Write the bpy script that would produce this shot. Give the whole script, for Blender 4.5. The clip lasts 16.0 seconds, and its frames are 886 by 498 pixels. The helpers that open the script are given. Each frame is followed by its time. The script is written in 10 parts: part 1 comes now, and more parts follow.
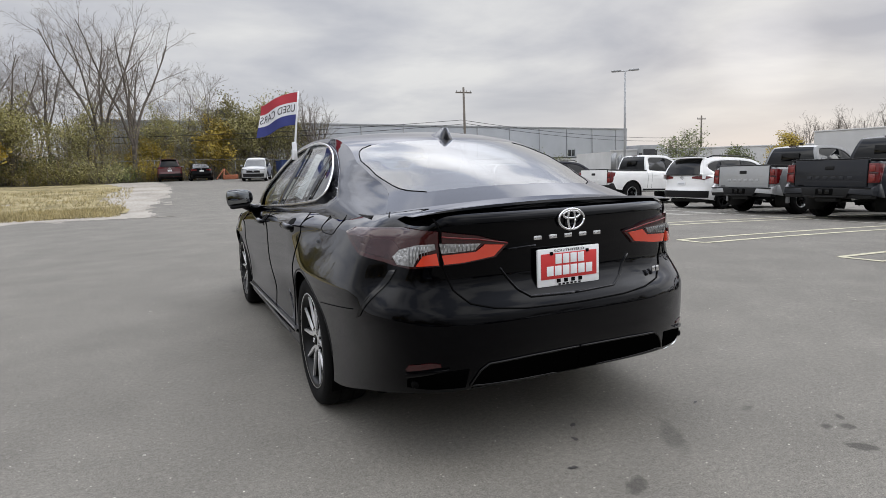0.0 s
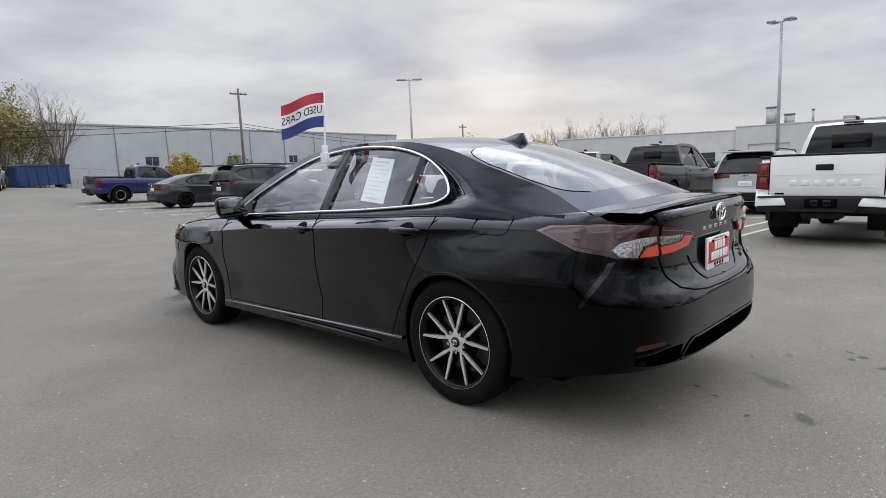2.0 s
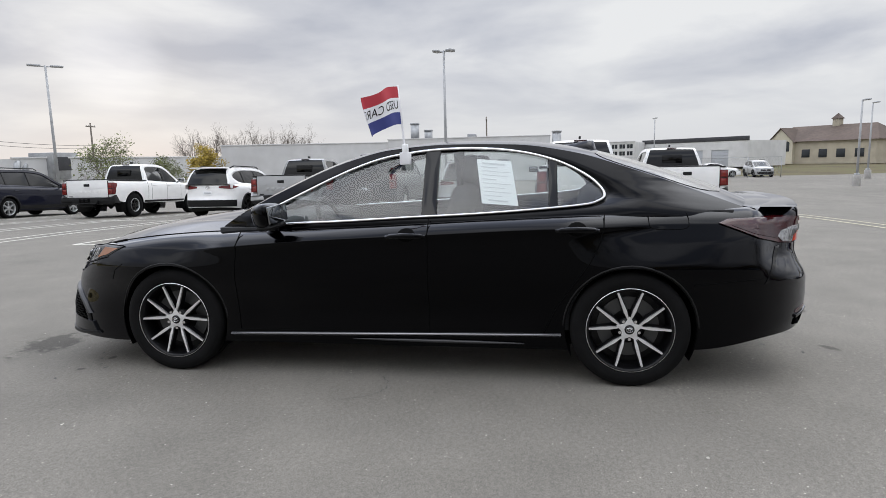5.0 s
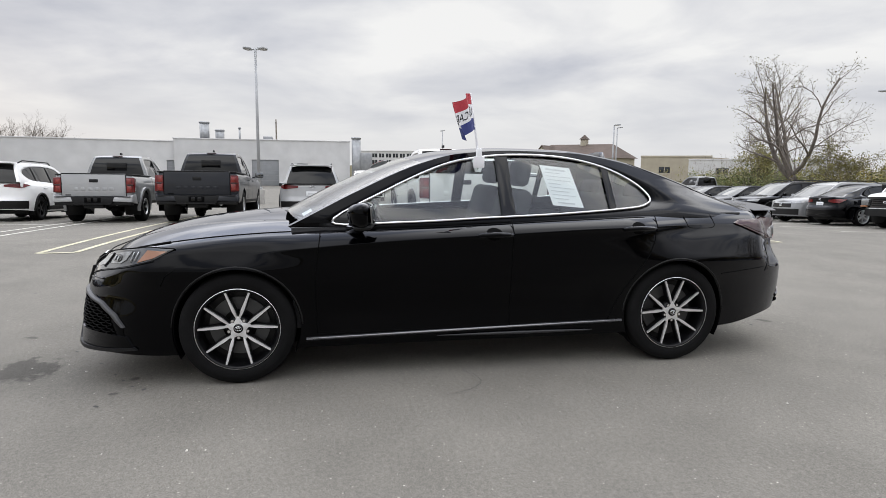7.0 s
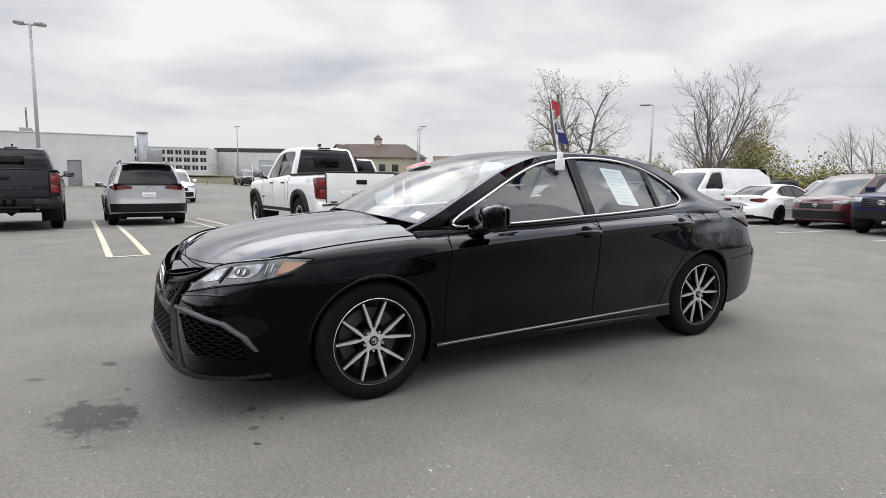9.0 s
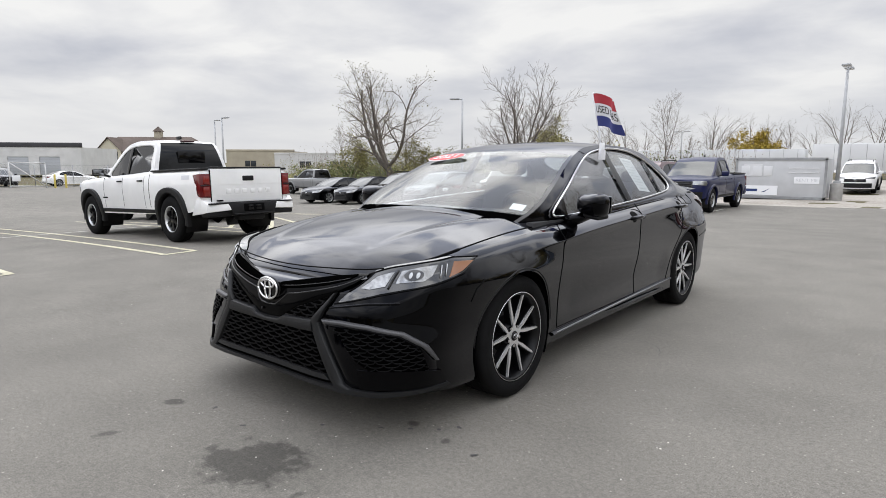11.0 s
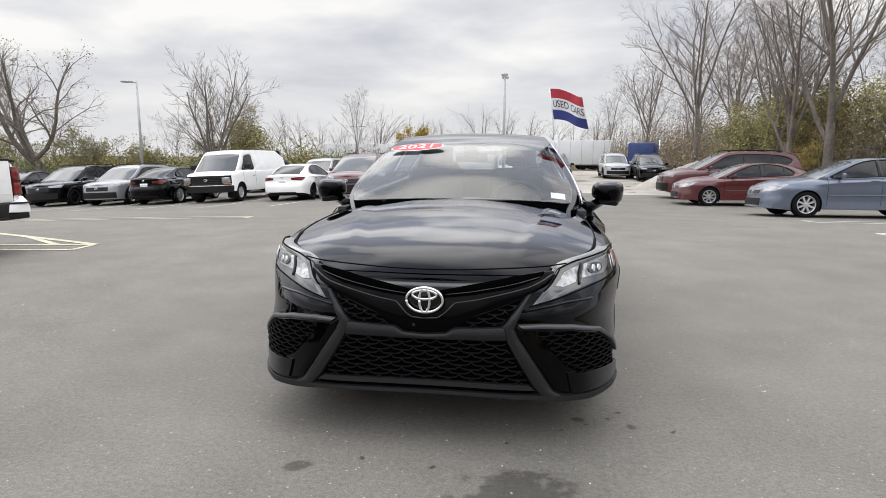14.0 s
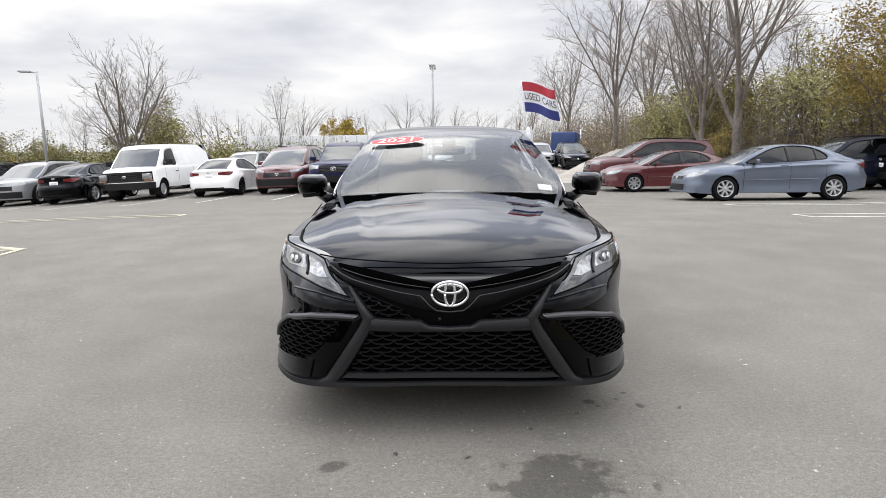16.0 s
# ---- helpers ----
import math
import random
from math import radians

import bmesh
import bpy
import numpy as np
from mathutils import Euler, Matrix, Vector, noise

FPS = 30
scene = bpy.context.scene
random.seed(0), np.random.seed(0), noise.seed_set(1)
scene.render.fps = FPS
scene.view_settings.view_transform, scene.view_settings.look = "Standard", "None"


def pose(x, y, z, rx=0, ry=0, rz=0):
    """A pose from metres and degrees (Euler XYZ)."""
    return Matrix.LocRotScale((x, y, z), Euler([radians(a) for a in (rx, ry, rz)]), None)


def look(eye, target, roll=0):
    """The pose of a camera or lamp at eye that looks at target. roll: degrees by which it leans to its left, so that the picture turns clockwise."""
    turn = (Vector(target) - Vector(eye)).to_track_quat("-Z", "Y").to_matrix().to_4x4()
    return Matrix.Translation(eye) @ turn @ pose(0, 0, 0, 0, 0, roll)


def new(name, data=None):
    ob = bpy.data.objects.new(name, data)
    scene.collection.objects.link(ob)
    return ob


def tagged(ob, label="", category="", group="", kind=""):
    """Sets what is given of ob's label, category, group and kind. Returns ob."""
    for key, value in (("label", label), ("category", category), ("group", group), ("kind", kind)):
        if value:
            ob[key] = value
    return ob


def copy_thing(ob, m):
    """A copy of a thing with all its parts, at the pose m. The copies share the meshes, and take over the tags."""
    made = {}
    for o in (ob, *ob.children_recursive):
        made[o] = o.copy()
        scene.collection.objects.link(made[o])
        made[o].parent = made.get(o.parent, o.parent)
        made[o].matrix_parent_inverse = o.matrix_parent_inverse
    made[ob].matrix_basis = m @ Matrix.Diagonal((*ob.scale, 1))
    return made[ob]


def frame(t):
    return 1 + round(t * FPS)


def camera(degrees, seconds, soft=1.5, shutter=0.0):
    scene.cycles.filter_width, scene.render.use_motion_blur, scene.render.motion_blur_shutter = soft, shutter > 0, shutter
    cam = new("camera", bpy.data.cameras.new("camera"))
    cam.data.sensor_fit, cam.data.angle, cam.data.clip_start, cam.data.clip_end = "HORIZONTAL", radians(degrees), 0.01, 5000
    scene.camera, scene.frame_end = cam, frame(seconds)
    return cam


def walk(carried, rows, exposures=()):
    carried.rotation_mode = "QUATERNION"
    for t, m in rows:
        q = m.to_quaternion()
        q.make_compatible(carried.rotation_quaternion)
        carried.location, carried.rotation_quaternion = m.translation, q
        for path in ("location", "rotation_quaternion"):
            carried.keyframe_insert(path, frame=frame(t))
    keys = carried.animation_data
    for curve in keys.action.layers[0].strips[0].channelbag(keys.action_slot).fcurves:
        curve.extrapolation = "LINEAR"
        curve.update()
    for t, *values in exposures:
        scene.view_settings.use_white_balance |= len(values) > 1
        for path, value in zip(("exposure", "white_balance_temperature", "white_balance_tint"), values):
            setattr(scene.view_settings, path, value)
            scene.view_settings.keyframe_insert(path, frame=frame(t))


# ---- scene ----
cam = camera(72.9, 16.0, soft=0.7)
PATH = [
    (0, (-1.508, -4.444, 1.187), (-0.681, -2.643, 0.923), -2.1),
    (0.5, (-1.914, -4.221, 1.208), (-0.917, -2.507, 0.945), -2.4),
    (1, (-2.356, -4.021, 1.24), (-1.2, -2.411, 0.976), -2.4),
    (1.5, (-2.725, -3.748, 1.239), (-1.42, -2.257, 0.97), -2.4),
    (2, (-3.093, -3.454, 1.25), (-1.651, -2.096, 0.972), -2.4),
    (2.5, (-3.411, -3.128, 1.26), (-1.848, -1.913, 0.974), -2.3),
    (3, (-3.625, -2.707, 1.285), (-1.954, -1.646, 0.992), -2.2),
    (3.5, (-3.879, -2.279, 1.302), (-2.114, -1.385, 1.006), -2.1),
    (4, (-4.036, -1.833, 1.304), (-2.192, -1.118, 1.002), -2.0),
    (4.2, (-4.085, -1.652, 1.307), (-2.213, -1.014, 1.008), -1.9),
    (6.3, (-4.49, 0.249, 1.311), (-2.515, 0.108, 1.028), -0.1),
    (6.5, (-4.486, 0.434, 1.312), (-2.517, 0.224, 1.032), 0.1),
    (7, (-4.474, 0.901, 1.302), (-2.531, 0.516, 1.027), 0.7),
    (7.5, (-4.391, 1.358, 1.299), (-2.49, 0.797, 1.026), 1.1),
    (8, (-4.203, 1.811, 1.308), (-2.36, 1.082, 1.038), 1.4),
    (8.2, (-4.138, 2.021, 1.301), (-2.322, 1.227, 1.032), 1.4),
    (10.3, (-3.042, 3.677, 1.277), (-1.608, 2.31, 1.003), 0.4),
    (10.5, (-2.909, 3.797, 1.261), (-1.524, 2.381, 0.985), 0.3),
    (11, (-2.559, 4.118, 1.265), (-1.309, 2.582, 0.981), 0.2),
    (11.5, (-2.118, 4.315, 1.253), (-1.023, 2.668, 0.96), 0.1),
    (12, (-1.685, 4.51, 1.245), (-0.76, 2.763, 0.943), 0.1),
    (12.5, (-1.304, 4.604, 1.231), (-0.561, 2.772, 0.926), 0.2),
    (13, (-0.949, 4.673, 1.239), (-0.385, 2.778, 0.935), 0.4),
    (13.5, (-0.652, 4.816, 1.249), (-0.249, 2.88, 0.947), 0.5),
    (14, (-0.416, 4.822, 1.237), (-0.146, 2.864, 0.935), 0.3),
    (14.5, (-0.239, 4.836, 1.248), (-0.072, 2.867, 0.941), 0.1),
    (15, (-0.071, 4.878, 1.253), (0.023, 2.905, 0.938), -0.2),
    (15.5, (-0.003, 4.89, 1.256), (0.045, 2.918, 0.932), -0.5),
    (16, (-0.001, 4.876, 1.255), (0.022, 2.904, 0.923), -0.5),
]
walk(cam, [(t, look(eye, at, roll)) for t, eye, at, roll in PATH],
     exposures=[(0.0, -0.04, 6500, 10), (2.0, -0.02, 6420, 10), (4.0, 0.03, 6350, 10), (7.0, 0.20, 6550, 10), (8.2, 0.22, 6550, 10),
                (10.5, 0.20, 6550, 10), (12.5, 0.23, 6600, 10), (14.5, 0.36, 6640, 10), (16.0, 0.48, 6620, 10)])

# ---- world, sun, exposure ----
SUN_AZ, SUN_EL = 52.6, 8.2      # bearing east of north (+y), height
sun_dir = Vector((math.sin(radians(SUN_AZ)) * math.cos(radians(SUN_EL)),
                  math.cos(radians(SUN_AZ)) * math.cos(radians(SUN_EL)), math.sin(radians(SUN_EL))))


def make_world():
    w = bpy.data.worlds.new("overcast_sky")
    w.use_nodes = True
    nt = w.node_tree
    nt.nodes.clear()
    N, K = nt.nodes.new, nt.links.new
    out, bg = N("ShaderNodeOutputWorld"), N("ShaderNodeBackground")
    tc = N("ShaderNodeTexCoord")
    sky = N("ShaderNodeTexSky")
    sky.sky_type, sky.sun_disc = "NISHITA", False
    sky.sun_elevation, sky.sun_rotation = radians(SUN_EL), radians(SUN_AZ)
    sep = N("ShaderNodeSeparateXYZ")
    K(tc.outputs["Generated"], sep.inputs[0])
    up = N("ShaderNodeMath"); up.operation = "MAXIMUM"; up.inputs[1].default_value = 0.0
    K(sep.outputs["Z"], up.inputs[0])
    den = N("ShaderNodeMath"); den.operation = "ADD"; den.inputs[1].default_value = 0.15
    K(up.outputs[0], den.inputs[0])
    px = N("ShaderNodeMath"); px.operation = "DIVIDE"
    py = N("ShaderNodeMath"); py.operation = "DIVIDE"
    K(sep.outputs["X"], px.inputs[0]); K(den.outputs[0], px.inputs[1])
    K(sep.outputs["Y"], py.inputs[0]); K(den.outputs[0], py.inputs[1])
    comb = N("ShaderNodeCombineXYZ")
    K(px.outputs[0], comb.inputs[0]); K(py.outputs[0], comb.inputs[1])
    n1 = N("ShaderNodeTexNoise"); n1.inputs["Scale"].default_value = 1.05; n1.inputs["Detail"].default_value = 6.0; n1.inputs["Roughness"].default_value = 0.52
    n1.inputs["Distortion"].default_value = 0.25
    K(comb.outputs[0], n1.inputs["Vector"])
    n2 = N("ShaderNodeTexNoise"); n2.inputs["Scale"].default_value = 0.28; n2.inputs["Detail"].default_value = 3.0
    K(comb.outputs[0], n2.inputs["Vector"])
    add = N("ShaderNodeMath"); add.operation = "MULTIPLY_ADD"; add.inputs[1].default_value = 0.6
    half = N("ShaderNodeMath"); half.operation = "MULTIPLY"; half.inputs[1].default_value = 0.4
    K(n2.outputs["Fac"], half.inputs[0])
    K(n1.outputs["Fac"], add.inputs[0]); K(half.outputs[0], add.inputs[2])
    ramp = N("ShaderNodeValToRGB")
    e = ramp.color_ramp.elements
    e[0].position, e[0].color = 0.39, (0.46, 0.482, 0.545, 1)
    e[1].position, e[1].color = 0.60, (0.80, 0.803, 0.805, 1)
    m = e.new(0.485); m.color = (0.60, 0.613, 0.655, 1)
    K(add.outputs[0], ramp.inputs[0])
    # towards the horizon the cloud deck flattens into pale grey
    hz = N("ShaderNodeMapRange"); hz.inputs["From Min"].default_value = 0.0; hz.inputs["From Max"].default_value = 0.16
    K(sep.outputs["Z"], hz.inputs["Value"])
    mixh = N("ShaderNodeMixRGB"); mixh.inputs[1].default_value = (0.66, 0.67, 0.69, 1)
    K(hz.outputs[0], mixh.inputs[0]); K(ramp.outputs[0], mixh.inputs[2])
    # an overcast sky is brighter overhead than at the horizon
    zen = N("ShaderNodeMapRange"); zen.inputs["From Min"].default_value = 0.27; zen.inputs["From Max"].default_value = 0.60
    zen.inputs["To Min"].default_value = 1.0; zen.inputs["To Max"].default_value = 3.0
    K(sep.outputs["Z"], zen.inputs["Value"])
    # blue gaps between the clouds, high up
    gap = N("ShaderNodeMapRange"); gap.inputs["From Min"].default_value = 0.48; gap.inputs["From Max"].default_value = 0.42; gap.inputs["To Max"].default_value = 0.6
    gn = N("ShaderNodeTexNoise"); gn.inputs["Scale"].default_value = 2.3; gn.inputs["Detail"].default_value = 3.0; gn.inputs["Roughness"].default_value = 0.45
    gn.inputs["Distortion"].default_value = 0.5
    K(comb.outputs[0], gn.inputs["Vector"])
    K(gn.outputs["Fac"], gap.inputs["Value"])
    high = N("ShaderNodeMapRange"); high.inputs["From Min"].default_value = 0.27; high.inputs["From Max"].default_value = 0.42
    K(sep.outputs["Z"], high.inputs["Value"])
    both = N("ShaderNodeMath"); both.operation = "MULTIPLY"
    K(gap.outputs[0], both.inputs[0]); K(high.outputs[0], both.inputs[1])
    blue = N("ShaderNodeMixRGB"); blue.inputs[2].default_value = (0.34, 0.39, 0.52, 1)
    K(both.outputs[0], blue.inputs[0]); K(mixh.outputs[0], blue.inputs[1])
    mulz = N("ShaderNodeVectorMath"); mulz.operation = "SCALE"
    # the high cloud is brighter on the sun's side
    dot = N("ShaderNodeVectorMath"); dot.operation = "DOT_PRODUCT"; dot.inputs[1].default_value = sun_dir
    K(tc.outputs["Generated"], dot.inputs[0])
    bias = N("ShaderNodeMapRange"); bias.inputs["From Min"].default_value = -0.6; bias.inputs["From Max"].default_value = 0.85
    bias.inputs["To Min"].default_value = 0.85; bias.inputs["To Max"].default_value = 1.25
    K(dot.outputs["Value"], bias.inputs["Value"])
    # bright and dark cloud bellies stand out more overhead
    n3 = N("ShaderNodeTexNoise"); n3.inputs["Scale"].default_value = 2.3; n3.inputs["Detail"].default_value = 3.0; n3.inputs["Roughness"].default_value = 0.45
    n3.inputs["Distortion"].default_value = 0.5
    K(comb.outputs[0], n3.inputs["Vector"])
    cont = N("ShaderNodeMapRange"); cont.inputs["From Min"].default_value = 0.40; cont.inputs["From Max"].default_value = 0.60
    cont.inputs["To Min"].default_value = 0.80; cont.inputs["To Max"].default_value = 1.22
    K(n3.outputs["Fac"], cont.inputs["Value"])
    belly = N("ShaderNodeMixRGB"); belly.inputs[1].default_value = (1, 1, 1, 1)
    side = N("ShaderNodeMath"); side.operation = "MULTIPLY"
    K(cont.outputs[0], side.inputs[0]); K(bias.outputs[0], side.inputs[1])
    K(high.outputs[0], belly.inputs[0]); K(side.outputs[0], belly.inputs[2])
    lit = N("ShaderNodeVectorMath"); lit.operation = "MULTIPLY"
    K(blue.outputs[0], lit.inputs[0]); K(belly.outputs[0], lit.inputs[1])
    K(lit.outputs[0], mulz.inputs[0]); K(zen.outputs[0], mulz.inputs["Scale"])
    # the sun behind thin cloud
    glow = N("ShaderNodeMapRange"); glow.interpolation_type = "SMOOTHSTEP"
    glow.inputs["From Min"].default_value = 0.9965; glow.inputs["From Max"].default_value = 1.0003; glow.inputs["To Max"].default_value = 0.12
    K(dot.outputs["Value"], glow.inputs["Value"])
    wide = N("ShaderNodeMapRange"); wide.interpolation_type = "SMOOTHSTEP"
    wide.inputs["From Min"].default_value = 0.94; wide.inputs["From Max"].default_value = 1.0; wide.inputs["To Max"].default_value = 0.012
    K(dot.outputs["Value"], wide.inputs["Value"])
    sm = N("ShaderNodeMath"); sm.operation = "ADD"
    K(glow.outputs[0], sm.inputs[0]); K(wide.outputs[0], sm.inputs[1])
    gcol = N("ShaderNodeVectorMath"); gcol.operation = "SCALE"; gcol.inputs[0].default_value = (1.0, 0.985, 0.965)
    K(sm.outputs[0], gcol.inputs["Scale"])
    plus = N("ShaderNodeVectorMath"); plus.operation = "ADD"
    K(mulz.outputs[0], plus.inputs[0]); K(gcol.outputs[0], plus.inputs[1])
    sks = N("ShaderNodeVectorMath"); sks.operation = "SCALE"; sks.inputs["Scale"].default_value = 0.06
    K(sky.outputs[0], sks.inputs[0])
    tot = N("ShaderNodeMixRGB"); tot.inputs[0].default_value = 0.96
    K(sks.outputs[0], tot.inputs[1]); K(plus.outputs[0], tot.inputs[2])
    K(tot.outputs[0], bg.inputs[0])
    bg.inputs[1].default_value = 1.0
    K(bg.outputs[0], out.inputs[0])
    scene.world = w


make_world()
sun = new("sun", bpy.data.lights.new("sun", "SUN"))
sun.data.energy, sun.data.angle, sun.data.color = 0.5, radians(120), (1.0, 0.96, 0.9)
sun.matrix_world = look(sun_dir * 100, (0, 0, 0))


# ---- materials ----
def mat(name, col, rough=0.6, metal=0.0, coat=0.0, var=0.0, scale=8.0, bump=0.0, bscale=60.0, spec=0.5, emit=0.0, rnd=0.0):
    m = bpy.data.materials.new(name)
    m.use_nodes = True
    nt = m.node_tree
    b = nt.nodes["Principled BSDF"]
    b.inputs["Base Color"].default_value = (*col, 1)
    b.inputs["Roughness"].default_value, b.inputs["Metallic"].default_value = rough, metal
    b.inputs["Coat Weight"].default_value, b.inputs["Coat Roughness"].default_value = coat, 0.03
    b.inputs["Specular IOR Level"].default_value = spec
    tc = None
    if var or bump:
        tc = nt.nodes.new("ShaderNodeTexCoord")
    if var:
        n1, n2 = nt.nodes.new("ShaderNodeTexNoise"), nt.nodes.new("ShaderNodeTexNoise")
        n1.inputs["Scale"].default_value, n1.inputs["Detail"].default_value = scale, 5
        n2.inputs["Scale"].default_value, n2.inputs["Detail"].default_value = scale * 0.13, 3
        mx = nt.nodes.new("ShaderNodeMath"); mx.operation = "MULTIPLY"
        mr = nt.nodes.new("ShaderNodeMapRange")
        mr.inputs["From Min"].default_value, mr.inputs["From Max"].default_value = 0.12, 0.40
        mr.inputs["To Min"].default_value, mr.inputs["To Max"].default_value = 1 - var, 1 + var
        for n in (n1, n2):
            nt.links.new(tc.outputs["Object"], n.inputs["Vector"])
        nt.links.new(n1.outputs["Fac"], mx.inputs[0]); nt.links.new(n2.outputs["Fac"], mx.inputs[1])
        nt.links.new(mx.outputs[0], mr.inputs["Value"])
        sc = nt.nodes.new("ShaderNodeVectorMath"); sc.operation = "SCALE"; sc.inputs[0].default_value = col
        nt.links.new(mr.outputs[0], sc.inputs["Scale"])
        last = sc.outputs[0]
        if rnd:
            g = nt.nodes.new("ShaderNodeNewGeometry")
            r2 = nt.nodes.new("ShaderNodeMapRange")
            r2.inputs["To Min"].default_value, r2.inputs["To Max"].default_value = 1 - rnd, 1 + rnd
            nt.links.new(g.outputs["Random Per Island"], r2.inputs["Value"])
            s2 = nt.nodes.new("ShaderNodeVectorMath"); s2.operation = "SCALE"
            nt.links.new(last, s2.inputs[0]); nt.links.new(r2.outputs[0], s2.inputs["Scale"])
            last = s2.outputs[0]
        nt.links.new(last, b.inputs["Base Color"])
    if bump:
        n3 = nt.nodes.new("ShaderNodeTexNoise")
        n3.inputs["Scale"].default_value, n3.inputs["Detail"].default_value = bscale, 4
        bp = nt.nodes.new("ShaderNodeBump"); bp.inputs["Strength"].default_value = bump; bp.inputs["Distance"].default_value = 0.01
        nt.links.new(tc.outputs["Object"], n3.inputs["Vector"])
        nt.links.new(n3.outputs["Fac"], bp.inputs["Height"]); nt.links.new(bp.outputs[0], b.inputs["Normal"])
    if emit:
        b.inputs["Emission Color"].default_value, b.inputs["Emission Strength"].default_value = (*col, 1), emit
    return m


def glass(name, tint, ior=1.5, power=3.6, gain=1.0):
    m = bpy.data.materials.new(name)
    m.use_nodes = True
    nt = m.node_tree
    nt.nodes.clear()
    out, mx = nt.nodes.new("ShaderNodeOutputMaterial"), nt.nodes.new("ShaderNodeMixShader")
    tr, gl, lw = nt.nodes.new("ShaderNodeBsdfTransparent"), nt.nodes.new("ShaderNodeBsdfGlossy"), nt.nodes.new("ShaderNodeLayerWeight")
    tr.inputs[0].default_value = (*tint, 1)
    gl.inputs["Roughness"].default_value = 0.01
    lw.inputs[0].default_value = 0.5
    # gloss by Schlick: f0 + (1 - f0) * facing ^ 5, for both faces of a pane
    f0 = gain * 2 * ((ior - 1) / (ior + 1)) ** 2
    pw, fr = nt.nodes.new("ShaderNodeMath"), nt.nodes.new("ShaderNodeMath")
    pw.operation, fr.operation = "POWER", "MULTIPLY_ADD"
    pw.inputs[1].default_value = power
    fr.inputs[1].default_value, fr.inputs[2].default_value = 1 - f0, f0
    nt.links.new(lw.outputs["Facing"], pw.inputs[0]); nt.links.new(pw.outputs[0], fr.inputs[0])
    nt.links.new(fr.outputs[0], mx.inputs[0]); nt.links.new(tr.outputs[0], mx.inputs[1]); nt.links.new(gl.outputs[0], mx.inputs[2])
    nt.links.new(mx.outputs[0], out.inputs[0])
    return m


def paint(name, col, metal=0.0, rough=0.35, coat=0.85, spec=0.5):
    return mat(name, col, rough, metal, coat=coat, var=0.06, scale=3.0, spec=spec)


def black_paint(name, base):
    """Black lacquer: next to no gloss face on, a clear mirror at a slant."""
    m = bpy.data.materials.new(name)
    m.use_nodes = True
    nt = m.node_tree
    nt.nodes.clear()
    N, K = nt.nodes.new, nt.links.new
    out, mx, df, gl, lw = N("ShaderNodeOutputMaterial"), N("ShaderNodeMixShader"), N("ShaderNodeBsdfDiffuse"), N("ShaderNodeBsdfGlossy"), N("ShaderNodeLayerWeight")
    df.inputs[0].default_value = (*base, 1)
    gl.inputs[0].default_value = (0.95, 0.96, 1.0, 1)
    gl.inputs["Roughness"].default_value = 0.03
    lw.inputs[0].default_value = 0.5
    pw, fr = N("ShaderNodeMath"), N("ShaderNodeMath")
    pw.operation, fr.operation = "POWER", "MULTIPLY_ADD"
    pw.inputs[1].default_value = 2.6
    fr.inputs[1].default_value, fr.inputs[2].default_value = 0.66, 0.009
    K(lw.outputs["Facing"], pw.inputs[0]); K(pw.outputs[0], fr.inputs[0]); K(fr.outputs[0], mx.inputs[0])
    K(df.outputs[0], mx.inputs[1]); K(gl.outputs[0], mx.inputs[2]); K(mx.outputs[0], out.inputs[0])
    # orange peel and a little dust
    tc, n = N("ShaderNodeTexCoord"), N("ShaderNodeTexNoise")
    n.inputs["Scale"].default_value = 140
    bp = N("ShaderNodeBump"); bp.inputs["Strength"].default_value = 0.012; bp.inputs["Distance"].default_value = 0.004
    K(tc.outputs["Object"], n.inputs["Vector"]); K(n.outputs["Fac"], bp.inputs["Height"]); K(bp.outputs[0], gl.inputs["Normal"])
    return m


P_BLACK = black_paint("black_car_paint", (0.0006, 0.0006, 0.0009))
P_WHITE = paint("white_car_paint", (0.84, 0.84, 0.83))
P_SILVER = paint("silver_car_paint", (0.37, 0.375, 0.38), 0.1)
P_GREY = paint("dark_grey_car_paint", (0.017, 0.0188, 0.0238), 0.0, coat=0.5, spec=0.15)
P_MID = paint("grey_car_paint", (0.22, 0.225, 0.23), 0.2)
P_NAVY = paint("navy_car_paint", (0.0032, 0.0042, 0.013), 0.0, coat=0.45, spec=0.1)
P_DEEP = paint("deep_navy_car_paint", (0.008, 0.011, 0.050), 0.0, coat=0.5, spec=0.1)
P_BLUE = paint("blue_car_paint", (0.009, 0.013, 0.095), 0.2)
P_RED = paint("dark_red_car_paint", (0.075, 0.006, 0.008), 0.0)
P_SLATE = paint("slate_blue_car_paint", (0.105, 0.128, 0.172), 0.5)
G_CLEAR = glass("clear_car_glass", (0.84, 0.88, 0.87), 1.5, 2.8, 1.2)
G_SCREEN = glass("windscreen_glass", (0.82, 0.87, 0.87), 1.5, 3.5, 1.0)
G_TINT = glass("tinted_car_glass", (0.60, 0.63, 0.63), 1.5, 2.7, 1.0)
G_DARK = mat("dark_car_glass", (0.004, 0.0045, 0.005), 0.04, spec=0.35)
G_PALE = mat("pale_windscreen_glass", (0.034, 0.039, 0.040), 0.04, spec=1.0)
MIRROR = mat("mirror_glass", (0.22, 0.23, 0.24), 0.04, 1.0)
CHROME = mat("chrome", (0.75, 0.75, 0.76), 0.12, 1.0)
TRIM = mat("black_plastic_trim", (0.005, 0.005, 0.0054), 0.55, spec=0.3, bump=0.15, bscale=400)
